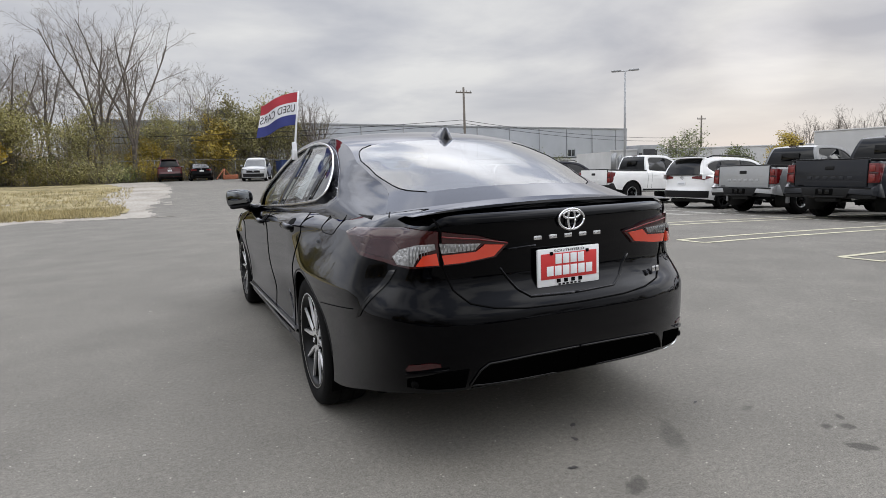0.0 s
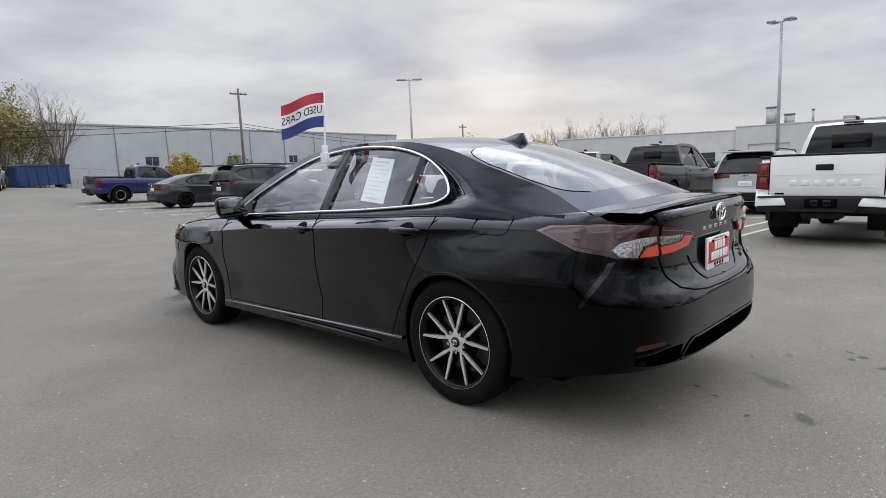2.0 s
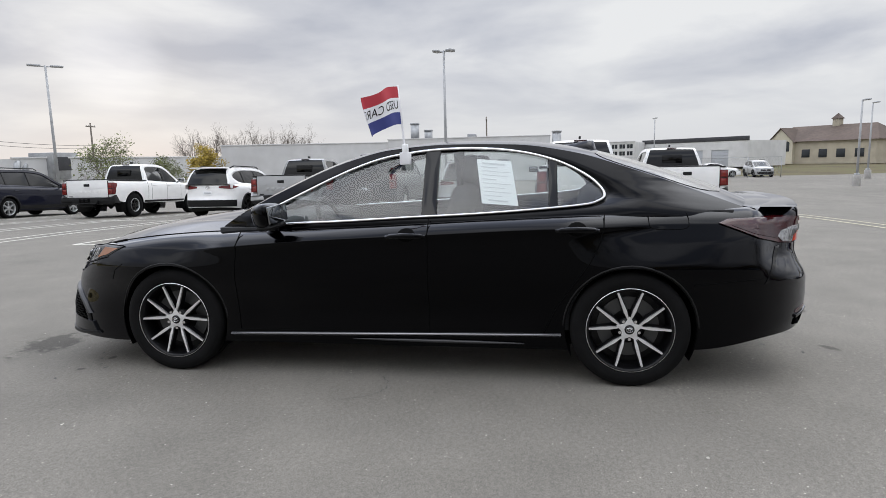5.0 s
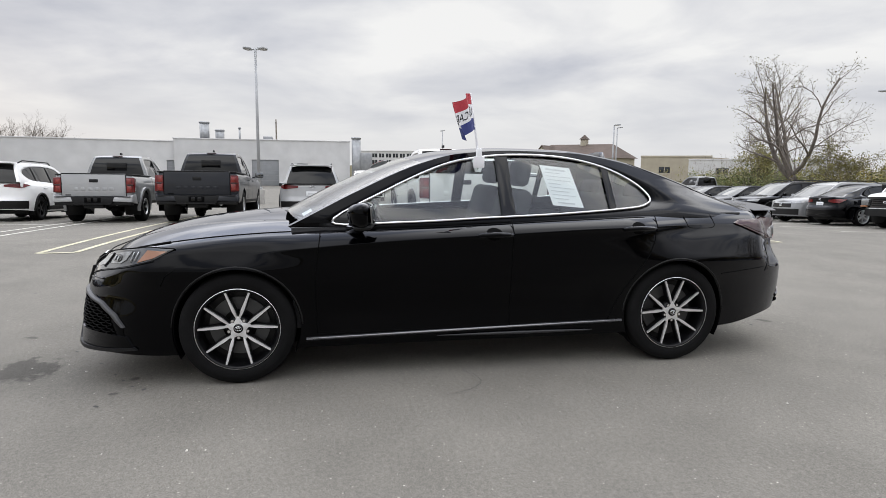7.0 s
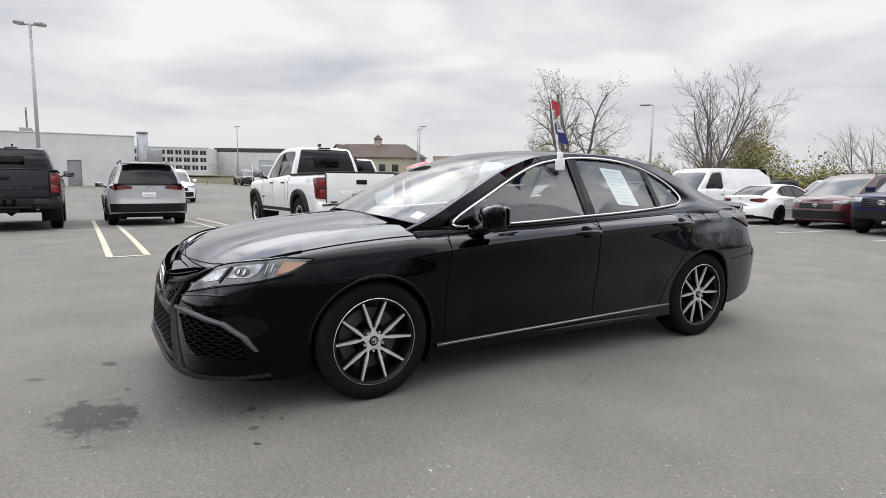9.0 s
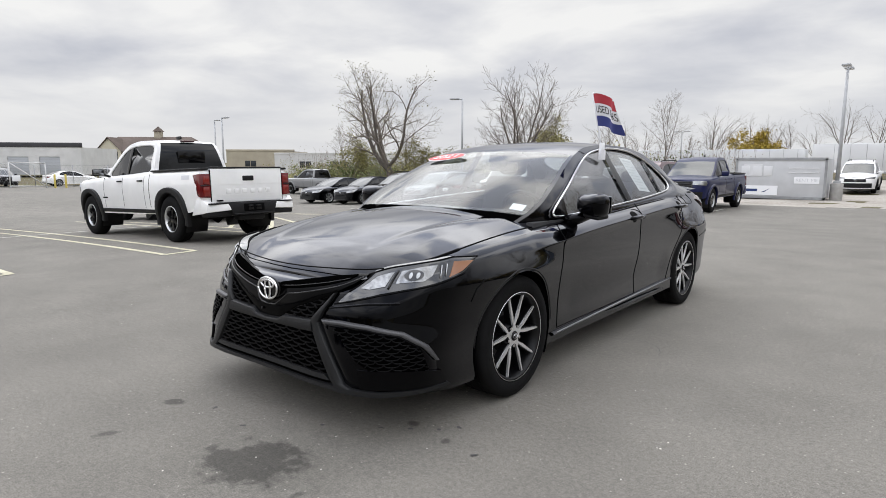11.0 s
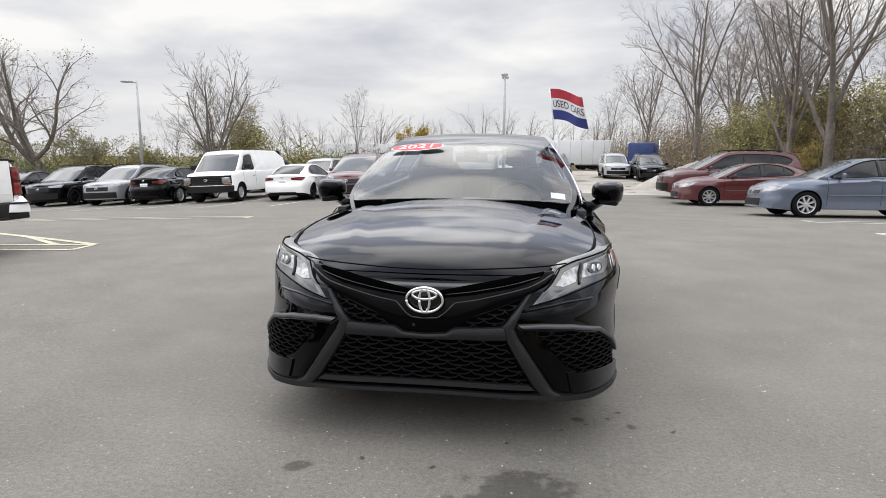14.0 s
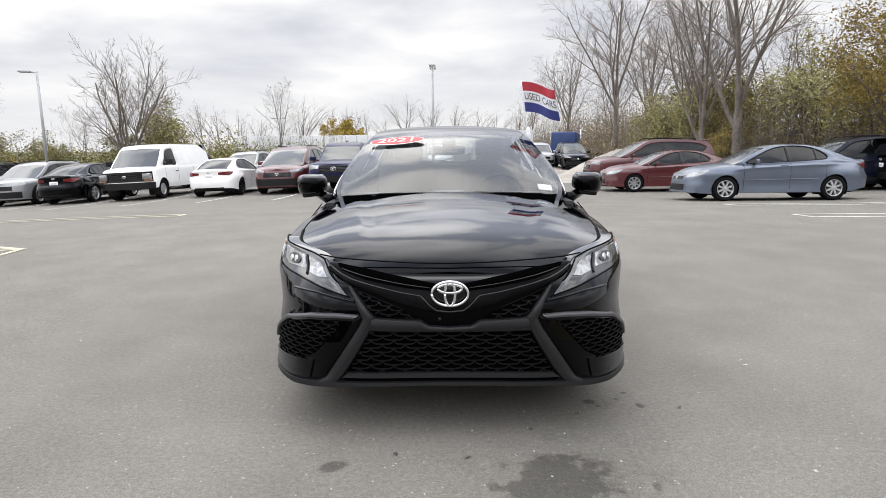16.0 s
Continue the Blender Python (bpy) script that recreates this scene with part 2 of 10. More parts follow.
GLOSSBLACK = mat("gloss_black_trim", (0.0025, 0.0025, 0.003), 0.08, spec=0.35)
RUBBER = mat("tyre_rubber", (0.0050, 0.0050, 0.0052), 0.85, spec=0.15, var=0.25, scale=12, bump=0.2, bscale=120)
ALLOY = mat("machined_alloy", (0.88, 0.88, 0.89), 0.46, 1.0)
ALLOYDARK = mat("black_wheel_paint", (0.003, 0.003, 0.0035), 0.35, spec=0.25)
DISCSTEEL = mat("brake_disc_steel", (0.10, 0.10, 0.10), 0.5, 0.7)
SILVERWHEEL = mat("silver_wheel_paint", (0.52, 0.53, 0.54), 0.3, 0.8)
REDLAMP = mat("red_lamp_lens", (0.115, 0.005, 0.006), 0.14, coat=0.15)
REDDARK = mat("dark_red_lamp_lens", (0.034, 0.003, 0.004), 0.08, coat=0.35)
REDHOT = mat("orange_red_lamp_lens", (0.62, 0.055, 0.025), 0.12, coat=1.0)
CLEARLAMP = mat("clear_lamp_lens", (0.27, 0.275, 0.28), 0.15, 0.6, coat=1.0, var=0.3, scale=30)
AMBER = mat("amber_lamp_lens", (0.26, 0.105, 0.04), 0.12, coat=1.0)
CLOTH = mat("dark_seat_fabric", (0.03, 0.03, 0.032), 0.85, var=0.2, scale=20)
WHITEPAPER = mat("white_paper", (0.82, 0.83, 0.84), 0.7)
REDPAPER = mat("red_plate_print", (0.58, 0.035, 0.035), 0.4)
BLACKINK = mat("black_ink", (0.0018, 0.0018, 0.002), 0.6, spec=0.05)
GREYINK = mat("grey_ink", (0.58, 0.59, 0.61), 0.6)
CLOTHRED = mat("red_flag_cloth", (0.42, 0.035, 0.05), 0.8, var=0.1, scale=9)
CLOTHWHITE = mat("white_flag_cloth", (0.75, 0.75, 0.77), 0.8, var=0.08, scale=9)
CLOTHBLUE = mat("blue_flag_cloth", (0.035, 0.045, 0.19), 0.8, var=0.1, scale=9)


# ---- mesh helpers ----
def crv(pts):
    """A smooth curve through (a, b) pairs, rising a; monotone cubic."""
    a = np.array([p[0] for p in pts], float)
    b = np.array([p[1] for p in pts], float)
    if a[0] > a[-1]:
        a, b = a[::-1], b[::-1]
    h = np.diff(a)
    d = np.diff(b) / h
    m = np.zeros(len(a))
    m[0], m[-1] = d[0], d[-1]
    for i in range(1, len(a) - 1):
        if d[i - 1] * d[i] > 0:
            w1, w2 = 2 * h[i] + h[i - 1], h[i] + 2 * h[i - 1]
            m[i] = (w1 + w2) / (w1 / d[i - 1] + w2 / d[i])

    def f(x):
        x = np.clip(np.asarray(x, float), a[0], a[-1])
        i = np.clip(np.searchsorted(a, x) - 1, 0, len(a) - 2)
        t = (x - a[i]) / h[i]
        return ((1 + 2 * t) * (1 - t) ** 2 * b[i] + t * (1 - t) ** 2 * h[i] * m[i]
                + t * t * (3 - 2 * t) * b[i + 1] + t * t * (t - 1) * h[i] * m[i + 1])
    return f


def mesh(name, verts, faces, smooth=True, mats=None, midx=None):
    me = bpy.data.meshes.new(name)
    me.from_pydata([tuple(v) for v in verts], [], faces)
    for m in mats or ():
        me.materials.append(m)
    if midx is not None:
        me.polygons.foreach_set("material_index", midx)
    if smooth:
        me.polygons.foreach_set("use_smooth", [True] * len(me.polygons))
    me.validate()
    me.update()
    return me


def fix_normals(me):
    bm = bmesh.new()
    bm.from_mesh(me)
    bmesh.ops.recalc_face_normals(bm, faces=bm.faces)
    bm.to_mesh(me)
    bm.free()


def part(name, data, material, parent, label="", m=None):
    """One mesh as one object under a thing (or free, with no parent)."""
    if isinstance(data, bmesh.types.BMesh):
        me = bpy.data.meshes.new(name)
        data.to_mesh(me)
        data.free()
        data = me
    if material and not data.materials:
        data.materials.append(material)
    ob = new(name, data)
    if parent:
        ob.parent = parent
    if m is not None:
        ob.matrix_basis = m
    if label:
        ob["label"] = label
    return ob


def thing(name, label, category, m, group="", kind=""):
    ob = new(name)
    ob.matrix_basis = m
    return tagged(ob, label, category, group, kind)


class Soup:
    """Vertices and faces gathered for one mesh."""
    def __init__(self):
        self.v, self.f = [], []

    def add(self, v, f):
        n = len(self.v)
        self.v += [tuple(p) for p in v]
        self.f += [tuple(i + n for i in q) for q in f]
        return self

    def box(self, x0, x1, y0, y1, z0, z1, m=None):
        v = [Vector((x, y, z)) for z in (z0, z1) for y in (y0, y1) for x in (x0, x1)]
        if m is not None:
            v = [m @ p for p in v]
        return self.add(v, [(0, 2, 3, 1), (4, 5, 7, 6), (0, 1, 5, 4), (2, 6, 7, 3), (0, 4, 6, 2), (1, 3, 7, 5)])

    def tube(self, pts, radii, n=6, cap=True):
        pts = [Vector(p) for p in pts]
        if not hasattr(radii, "__len__"):
            radii = [radii] * len(pts)
        base = len(self.v)
        ref = None
        for i, p in enumerate(pts):
            d = (pts[min(i + 1, len(pts) - 1)] - pts[max(i - 1, 0)])
            d = d.normalized() if d.length > 1e-9 else Vector((0, 0, 1))
            if ref is None:
                ref = d.orthogonal().normalized()
            ref = (ref - d * ref.dot(d))
            ref = ref.normalized() if ref.length > 1e-6 else d.orthogonal().normalized()
            b = d.cross(ref)
            for k in range(n):
                a = 2 * math.pi * k / n
                self.v.append(tuple(p + (ref * math.cos(a) + b * math.sin(a)) * radii[i]))
        for i in range(len(pts) - 1):
            for k in range(n):
                a, b2 = base + i * n + k, base + i * n + (k + 1) % n
                self.f.append((a, b2, b2 + n, a + n))
        if cap:
            self.f.append(tuple(base + k for k in range(n))[::-1])
            self.f.append(tuple(base + (len(pts) - 1) * n + k for k in range(n)))
        return self

    def lathe(self, prof, n=32, m=None, closed=False):
        """prof: (radius, along) pairs turned round the x axis."""
        v = []
        for k in range(n):
            a = 2 * math.pi * k / n
            for r, h in prof:
                p = Vector((h, r * math.cos(a), r * math.sin(a)))
                v.append(m @ p if m is not None else p)
        L = len(prof)
        f = []
        for k in range(n):
            k2 = (k + 1) % n
            for i in range(L - 1 + (1 if closed else 0)):
                j = (i + 1) % L
                f.append((k * L + i, k * L + j, k2 * L + j, k2 * L + i))
        return self.add(v, f)

    def mesh(self, name, smooth=False):
        return mesh(name, self.v, self.f, smooth)


def bevelled(soup, name, w=0.01, seg=2, smooth=True):
    bm = bmesh.new()
    vs = [bm.verts.new(p) for p in soup.v]
    for q in soup.f:
        try:
            bm.faces.new([vs[i] for i in q])
        except ValueError:
            pass
    bmesh.ops.recalc_face_normals(bm, faces=bm.faces)
    bmesh.ops.bevel(bm, geom=bm.edges[:], offset=w, segments=seg, affect="EDGES", profile=0.5, clamp_overlap=True)
    me = bpy.data.meshes.new(name)
    bm.to_mesh(me)
    bm.free()
    if smooth:
        me.polygons.foreach_set("use_smooth", [True] * len(me.polygons))
        me.set_sharp_from_angle(angle=radians(35))
    return me


def bbox(name, x0, x1, y0, y1, z0, z1, w=0.01, seg=2):
    return bevelled(Soup().box(x0, x1, y0, y1, z0, z1), name, w, seg)


def closed_loop(pts, per=6):
    """Catmull-Rom through a closed list of 2D points."""
    n, out = len(pts), []
    P = [np.array(p, float) for p in pts]
    for i in range(n):
        p0, p1, p2, p3 = P[i - 1], P[i], P[(i + 1) % n], P[(i + 2) % n]
        for k in range(per):
            t = k / per
            out.append(0.5 * (2 * p1 + (p2 - p0) * t + (2 * p0 - 5 * p1 + 4 * p2 - p3) * t * t + (3 * p1 - p0 - 3 * p2 + p3) * t ** 3))
    return out


def dense(pts, step=0.04, closed=True):
    out = []
    n = len(pts)
    for i in range(n if closed else n - 1):
        a, b = np.array(pts[i], float), np.array(pts[(i + 1) % n], float)
        k = max(1, int(np.ceil(np.linalg.norm(b - a) / step)))
        out += [a + (b - a) * j / k for j in range(k)]
    if not closed:
        out.append(np.array(pts[-1], float))
    return out


def ground_z(x, y):
    """The lot's gentle fall for drainage."""
    def ss(a, b, v):
        t = min(1.0, max(0.0, (v - a) / (b - a)))
        return t * t * (3 - 2 * t)
    h = -0.72 * ss(2.0, 27.0, x) - 0.33 * ss(-4.5, -17.0, y) + 0.33 * ss(-30, -46, y)
    h += 1.0 * ss(20, 52, y) * (1 - ss(6, 30, x))
    h += 0.9 * ss(-9, -26, x) * ss(-30, 0, y)
    return h


# ---- vehicles ----
class Shell:
    """A car body as a plan outline drawn in at each height. Half outline: front middle, right side, rear middle."""
    def __init__(self, sp, n=150):
        self.sp = sp
        W, yF, yR, yA, yB = sp["W"], sp["yF"], sp["yR"], sp["yA"], sp["yB"]
        pts = []
        for k in range(240):
            a = 0.5 * math.pi * k / 240
            pts.append((W * math.sin(a) ** (2 / sp["pF"]), yA + (yF - yA) * math.cos(a) ** (2 / sp["pF"])))
        for k in range(240):
            pts.append((W, yA + (yB - yA) * k / 240))
        for k in range(241):
            a = 0.5 * math.pi * (1 - k / 240)
            pts.append((W * max(0.0, math.sin(a)) ** (2 / sp["pR"]), yB - (yB - yR) * max(0.0, math.cos(a)) ** (2 / sp["pR"])))
        P = np.array(pts)
        s = np.r_[0, np.cumsum(np.linalg.norm(np.diff(P, axis=0), axis=1))]
        keep = np.r_[True, np.diff(s) > 1e-6]
        P, s = P[keep], s[keep]
        self.S = s[-1]
        self.s = np.linspace(0, self.S, n)
        fine = np.linspace(0, self.S, 1200)
        fx, fy = np.interp(fine, s, P[:, 0]), np.interp(fine, s, P[:, 1])
        tx, ty = np.gradient(fx), np.gradient(fy)
        ln = np.hypot(tx, ty)
        nx, ny = -ty / ln, tx / ln
        k = np.ones(25) / 25
        nx = np.convolve(np.pad(nx, 12, mode="edge"), k, "valid")
        ny = np.convolve(np.pad(ny, 12, mode="edge"), k, "valid")
        nx[0] = nx[-1] = 0
        self.f, self.fx, self.fy, self.nx, self.ny = fine, fx, fy, nx, ny
        self.dF, self.dS, self.dR = crv(sp["dF"]), crv(sp["dS"]), crv(sp["dR"])
        self.zsh, self.zlo, self.zc = crv(sp["zsh"]), crv(sp["zlo"]), crv(sp["zc"])
        self.swell = sp.get("swell", lambda y, z: 0.0 * y)
        self.corner = sp.get("corner", lambda y, z: 0.0 * y)

    def at(self, s, z, off=0.0):
        """The place on the skin, s metres round from the front middle, at height z. Negative s: left side."""
        sa = np.abs(s)
        x, y = np.interp(sa, self.f, self.fx), np.interp(sa, self.f, self.fy)
        nx, ny = np.interp(sa, self.f, self.nx), np.interp(sa, self.f, self.ny)
        wf, wr, ws = np.clip(ny, 0, 1) ** 2, np.clip(-ny, 0, 1) ** 2, nx ** 2
        t = wf + wr + ws
        d = (wf * self.dF(z) + wr * self.dR(z) + ws * self.dS(z)) / t - off - self.corner(y, z) * np.clip(1.6 * nx, 0, 1)
        sw = self.swell(y, z) * ws
        X = np.maximum(0, x - nx * d + sw)
        return np.stack([np.where(np.asarray(s) < 0, -X, X), y - ny * d, np.broadcast_to(np.asarray(z, float), np.shape(X))], -1)

    def sx(self, x, front=True):
        """s for a sideways place on the nose or the tail."""
        h = self.fy > 0.5 * (self.sp["yA"] + self.sp["yB"])
        if front:
            return float(np.sign(x) * np.interp(abs(x), self.fx[h], self.f[h]))
        h = ~h
        return float(np.sign(x) * np.interp(abs(x), self.fx[h][::-1], self.f[h][::-1]))

    def sy(self, y, side=-1):
        return float(side * np.interp(-y, -self.fy, self.f))

    def fs(self, x, z):
        """s for a true sideways place x on the nose at height z."""
        g = np.linspace(0, abs(self.sy(1.5)), 500)
        X = np.maximum.accumulate(self.at(g, np.full(500, float(z)))[:, 0]) + np.arange(500) * 1e-9
        return float(np.sign(x) * np.interp(abs(x), X, g))

    def ribbon(self, A, B, off=0.01, depth=0.03, per=5, bulge=0.0, name="bar"):
        """A closed bar on the skin between two lines of as many (s, z) places."""
        def fine(L):
            out = []
            for a, b in zip(L[:-1], L[1:]):
                out += [np.array(a) + (np.array(b) - np.array(a)) * k / per for k in range(per)]
            return np.array(out + [np.array(L[-1], float)])
        a, b = fine(A), fine(B)
        rows = []
        for q, o in ((0, -depth), (0, off * 0.5), (0.10, off), (0.35, off + bulge), (0.65, off + bulge), (0.90, off), (1, off * 0.5), (1, -depth)):
            p = a + (b - a) * q
            rows.append(self.at(p[:, 0], p[:, 1], o))
        m, n = len(rows), len(a)
        f = []
        for k in range(n - 1):
            for j in range(m):
                j2 = (j + 1) % m
                f.append((j * n + k, j2 * n + k, j2 * n + k + 1, j * n + k + 1))
        f.append(tuple(j * n for j in range(m)))
        f.append(tuple(j * n + n - 1 for j in range(m))[::-1])
        me = mesh(name, np.concatenate(rows), f)
        fix_normals(me)
        me.set_sharp_from_angle(angle=radians(38))
        return me

    def skin(self, nv=26, nt=10):
        """Vertices and faces of the whole shell, arches cut; faces flagged 'top' or 'side'."""
        sp = self.sp
        cols = self.s
        y0 = np.interp(cols, self.f, self.fy)
        zl, zt = self.zlo(y0), self.zsh(y0)
        rr = sp.get("round", 0.06)
        verts, half = [], []
        rows = []
        jc = int(nv * 0.70)
        for j in range(nv + 1):
            v = j / nv
            z = zl + (zt - zl) * v
            if "crease" in sp:
                # one row runs along the shoulder crease, with close rows on both sides of it
                zk = np.clip(sp["crease"](y0), zl + 0.1, zt - 0.035)
                if j < jc:
                    z = zl + (zk - 0.010 - zl) * j / (jc - 1)
                else:
                    z = zk + (zt - zk) * (j - jc) / (nv - jc)
            p = self.at(cols, z)
            lift = np.clip((z - (zt - rr)) / rr, 0, 1)
            nx = np.interp(cols, self.f, self.nx); ny = np.interp(cols, self.f, self.ny)
            dd = rr * 0.8 * (1 - np.sqrt(np.maximum(0, 1 - lift ** 2)))
            p[:, 0] = np.maximum(0, p[:, 0] - nx * dd)
            p[:, 1] -= ny * dd
            rows.append(p)
        inside = np.zeros((nv + 1, len(cols)), bool)
        for wy in (sp["wyF"], sp["wyR"]):
            for j in range(nv + 1):
                p = rows[j]
                r = np.hypot(p[:, 1] - wy, p[:, 2] - sp["wr"])
                sel = (np.abs(p[:, 0]) > sp["W"] * 0.72) & (r < sp["arch"])
                inside[j] |= sel
        edge = rows[-1].copy()
        ctop = self.zc(edge[:, 1])
        for k in range(1, nt + 1):
            q = k / nt
            p = edge.copy()
            p[:, 0] = edge[:, 0] * (1 - q)
            p[:, 2] = edge[:, 2] + (ctop - edge[:, 2]) * (1 - (1 - q) ** sp.get("crown", 2.2))
            rows.append(p)
        faces, flags = [], []
        nc = len(cols)
        for j in range(len(rows) - 1):
            for i in range(nc - 1):
                if j < nv and inside[j, i] and inside[j + 1, i] and inside[j, i + 1] and inside[j + 1, i + 1]:
                    continue
                faces.append((j * nc + i, j * nc + i + 1, (j + 1) * nc + i + 1, (j + 1) * nc + i))
                flags.append("side" if j < nv else "top")
        for wy in (sp["wyF"], sp["wyR"]):
            for j in range(nv + 1):
                for i in range(nc):
                    if inside[j, i]:
                        p = rows[j][i]
                        dy, dz = p[1] - wy, p[2] - sp["wr"]
                        r = math.hypot(dy, dz)
                        if r < sp["arch"]:
                            g = sp["arch"] / max(r, 1e-6)
                            y, z = wy + dy * g, sp["wr"] + dz * g
                            rows[j][i] = self.at(abs(self.sy(y)), z)
        V = np.concatenate(rows)
        n = len(V)
        M = V * np.array([-1, 1, 1])
        allf = [f[::-1] for f in faces] + [tuple(i + n for i in f) for f in faces]
        return np.concatenate([V, M]), allf, flags + flags

    def patch(self, loop, off=0.004, depth=0.03, rings=4, step=0.03, smooth=True, name="patch"):
        """A thin shaped piece on the skin: loop of (s, z) places."""
        L = dense(loop, step)
        c = np.mean(L, axis=0)
        R = []
        for o, sc in [(-depth, 1.0), (off * 0.6, 1.0), (off, 0.985)] + [(off, 1 - (k + 1) / rings) for k in range(rings - 1)]:
            a = np.array([c + (p - c) * sc for p in L])
            R.append(self.at(a[:, 0], a[:, 1], o))
        n = len(L)
        v = np.concatenate(R + [self.at(np.array([c[0]]), np.array([c[1]]), off)])
        f = []
        for k in range(len(R) - 1):
            for i in range(n):
                j = (i + 1) % n
                f.append((k * n + i, k * n + j, (k + 1) * n + j, (k + 1) * n + i))
        k = len(R) - 1
        for i in range(n):
            f.append((k * n + i, k * n + (i + 1) % n, len(v) - 1))
        area = sum(L[i][0] * L[(i + 1) % n][1] - L[(i + 1) % n][0] * L[i][1] for i in range(n))
        flip = (area > 0) == (c[0] > 0) if abs(c[0]) > 1e-6 else area > 0
        if not flip:
            f = [q[::-1] for q in f]
        me = mesh(name, v, f, smooth)
        if smooth:
            me.set_sharp_from_angle(angle=radians(50))
        return me

    def line(self, pts, r=0.004, off=0.001, n=5, step=0.04, name="seam"):
        """A round bead or dark joint along (s, z) places."""
        L = np.array(dense(pts, step, closed=False))
        P = self.at(L[:, 0], L[:, 1], off)
        return Soup().tube([Vector(p) for p in P], r, n).mesh(name, True)


def clip_y(loop, y0, y1):
    """The part of a closed (y, z) loop between two y values."""
    def cut(L, keep, yc):
        out = []
        for i in range(len(L)):
            a, b = L[i], L[(i + 1) % len(L)]
            if keep(a[0]):
                out.append(a)
            if keep(a[0]) != keep(b[0]):
                t = (yc - a[0]) / (b[0] - a[0])
                out.append(a + (b - a) * t)
        return out
    L = cut(list(loop), lambda y: y >= y0, y0)
    return cut(L, lambda y: y <= y1, y1) if len(L) > 2 else L


class Cabin:
    """The glasshouse: side frames with openings, and a strip of windscreen, roof and rear screen."""
    def __init__(self, sp):
        self.sp = sp
        self.xb = crv(sp["xb"])
        E = np.array(sp["E"], float)
        s = np.r_[0, np.cumsum(np.linalg.norm(np.diff(E, axis=0), axis=1))]
        self.Es = s
        fy, fz = crv(list(zip(s, E[:, 0]))), crv(list(zip(s, E[:, 1])))
        self.n = sp.get("nE", 56)
        t = np.linspace(0, s[-1], self.n)
        self.t = t
        self.ye, self.ze = fy(t), fz(t)
        self.by, self.cz = crv(list(zip(s, sp["by"])))(t), crv(list(zip(s, sp["cz"])))(t)
        self.dlo = [np.array(p) for p in closed_loop(sp["dlo"], 6)] if sp.get("dlo_smooth", True) else dense(sp["dlo"], 0.05)

    def x(self, y, z):
        sp = self.sp
        kr = np.interp(-np.asarray(y, float), *sp["lean"]) if "lean" in sp else 1.0
        return self.xb(y) - kr * sp["k"] * np.maximum(0, z - sp["zb"]) ** 1.25

    def side_frame(self, name, side):
        """One side's frame: from the opening out to the roof rail and the pillars."""
        outer = list(zip(self.ye, self.ze))
        zb = self.sp["zb"] - 0.10
        outer = [np.array(p) for p in outer]
        outer = [np.array((outer[0][0], zb))] + outer + [np.array((outer[-1][0], zb))]
        c = np.mean(self.dlo, axis=0)
        A, B = [], []
        for p in self.dlo:
            d = p - c
            best = None
            for i in range(len(outer)):
                a, b = outer[i], outer[(i + 1) % len(outer)]
                e = b - a
                den = d[0] * e[1] - d[1] * e[0]
                if abs(den) < 1e-12:
                    continue
                w = a - c
                tt = (w[0] * e[1] - w[1] * e[0]) / den
                u = (w[0] * d[1] - w[1] * d[0]) / den
                if tt > 0 and -1e-6 <= u <= 1 + 1e-6 and (best is None or tt < best):
                    best = tt
            A.append(p)
            B.append(c + d * max(best or 1.0, 1.0))
        rings = [[a * (1 - q) + b * q for a, b in zip(A, B)] for q in (0, 0.33, 0.66, 1.0)]
        n = len(A)
        v, f = [], []
        for a in A:
            v.append((side * (float(self.x(a[0], a[1])) - 0.03), a[0], a[1]))
        for R in rings:
            for p in R:
                v.append((side * float(self.x(p[0], p[1])), p[0], p[1]))
        for k in range(4):
            for i in range(n):
                j = (i + 1) % n
                q = (k * n + i, k * n + j, (k + 1) * n + j, (k + 1) * n + i)
                f.append(q if side < 0 else q[::-1])
        return mesh(name, v, f)

    def pane(self, name, side, y0, y1, off=-0.012, inset=0.0, thick=0.0):
        L = clip_y(self.dlo, y0, y1)
        if len(L) < 3:
            return None
        c = np.mean(L, axis=0)
        v, f, n = [], [], len(L)
        for q in (1.0, 0.6, 0.25):
            for p in L:
                p = c + (p - c) * (q - inset if q == 1 else q)
                v.append((side * (float(self.x(p[0], p[1])) + off), p[0], p[1]))
        v.append((side * (float(self.x(c[0], c[1])) + off), c[0], c[1]))
        for k in range(2):
            for i in range(n):
                j = (i + 1) % n
                f.append((k * n + i, k * n + j, (k + 1) * n + j, (k + 1) * n + i))
        for i in range(n):
            f.append((2 * n + i, 2 * n + (i + 1) % n, 3 * n))
        me = mesh(name, v, f)
        bm = bmesh.new(); bm.from_mesh(me)
        bmesh.ops.recalc_face_normals(bm, faces=bm.faces)
        if bm.faces and sum(q.normal.x * q.calc_area() for q in bm.faces) * side < 0:
            bmesh.ops.reverse_faces(bm, faces=bm.faces)
        bm.to_mesh(me); bm.free()
        return me

    def strip(self, i0, i1, q0, q1, name, nq=16, off=0.0, thick=False):
        v, f = [], []
        for i in range(i0, i1 + 1):
            y, z = self.ye[i], self.ze[i]
            xe = float(self.x(y, z))
            for q in np.linspace(*[q(self.t[i]) if callable(q) else q for q in (q0, q1)], nq + 1):
                v.append((xe * q, y + self.by[i] * (1 - abs(q) ** 2.4), z + self.cz[i] * (1 - abs(q) ** 2.4) + off))
        w = nq + 1
        for i in range(i1 - i0):
            for k in range(nq):
                f.append((i * w + k, i * w + k + 1, (i + 1) * w + k + 1, (i + 1) * w + k))
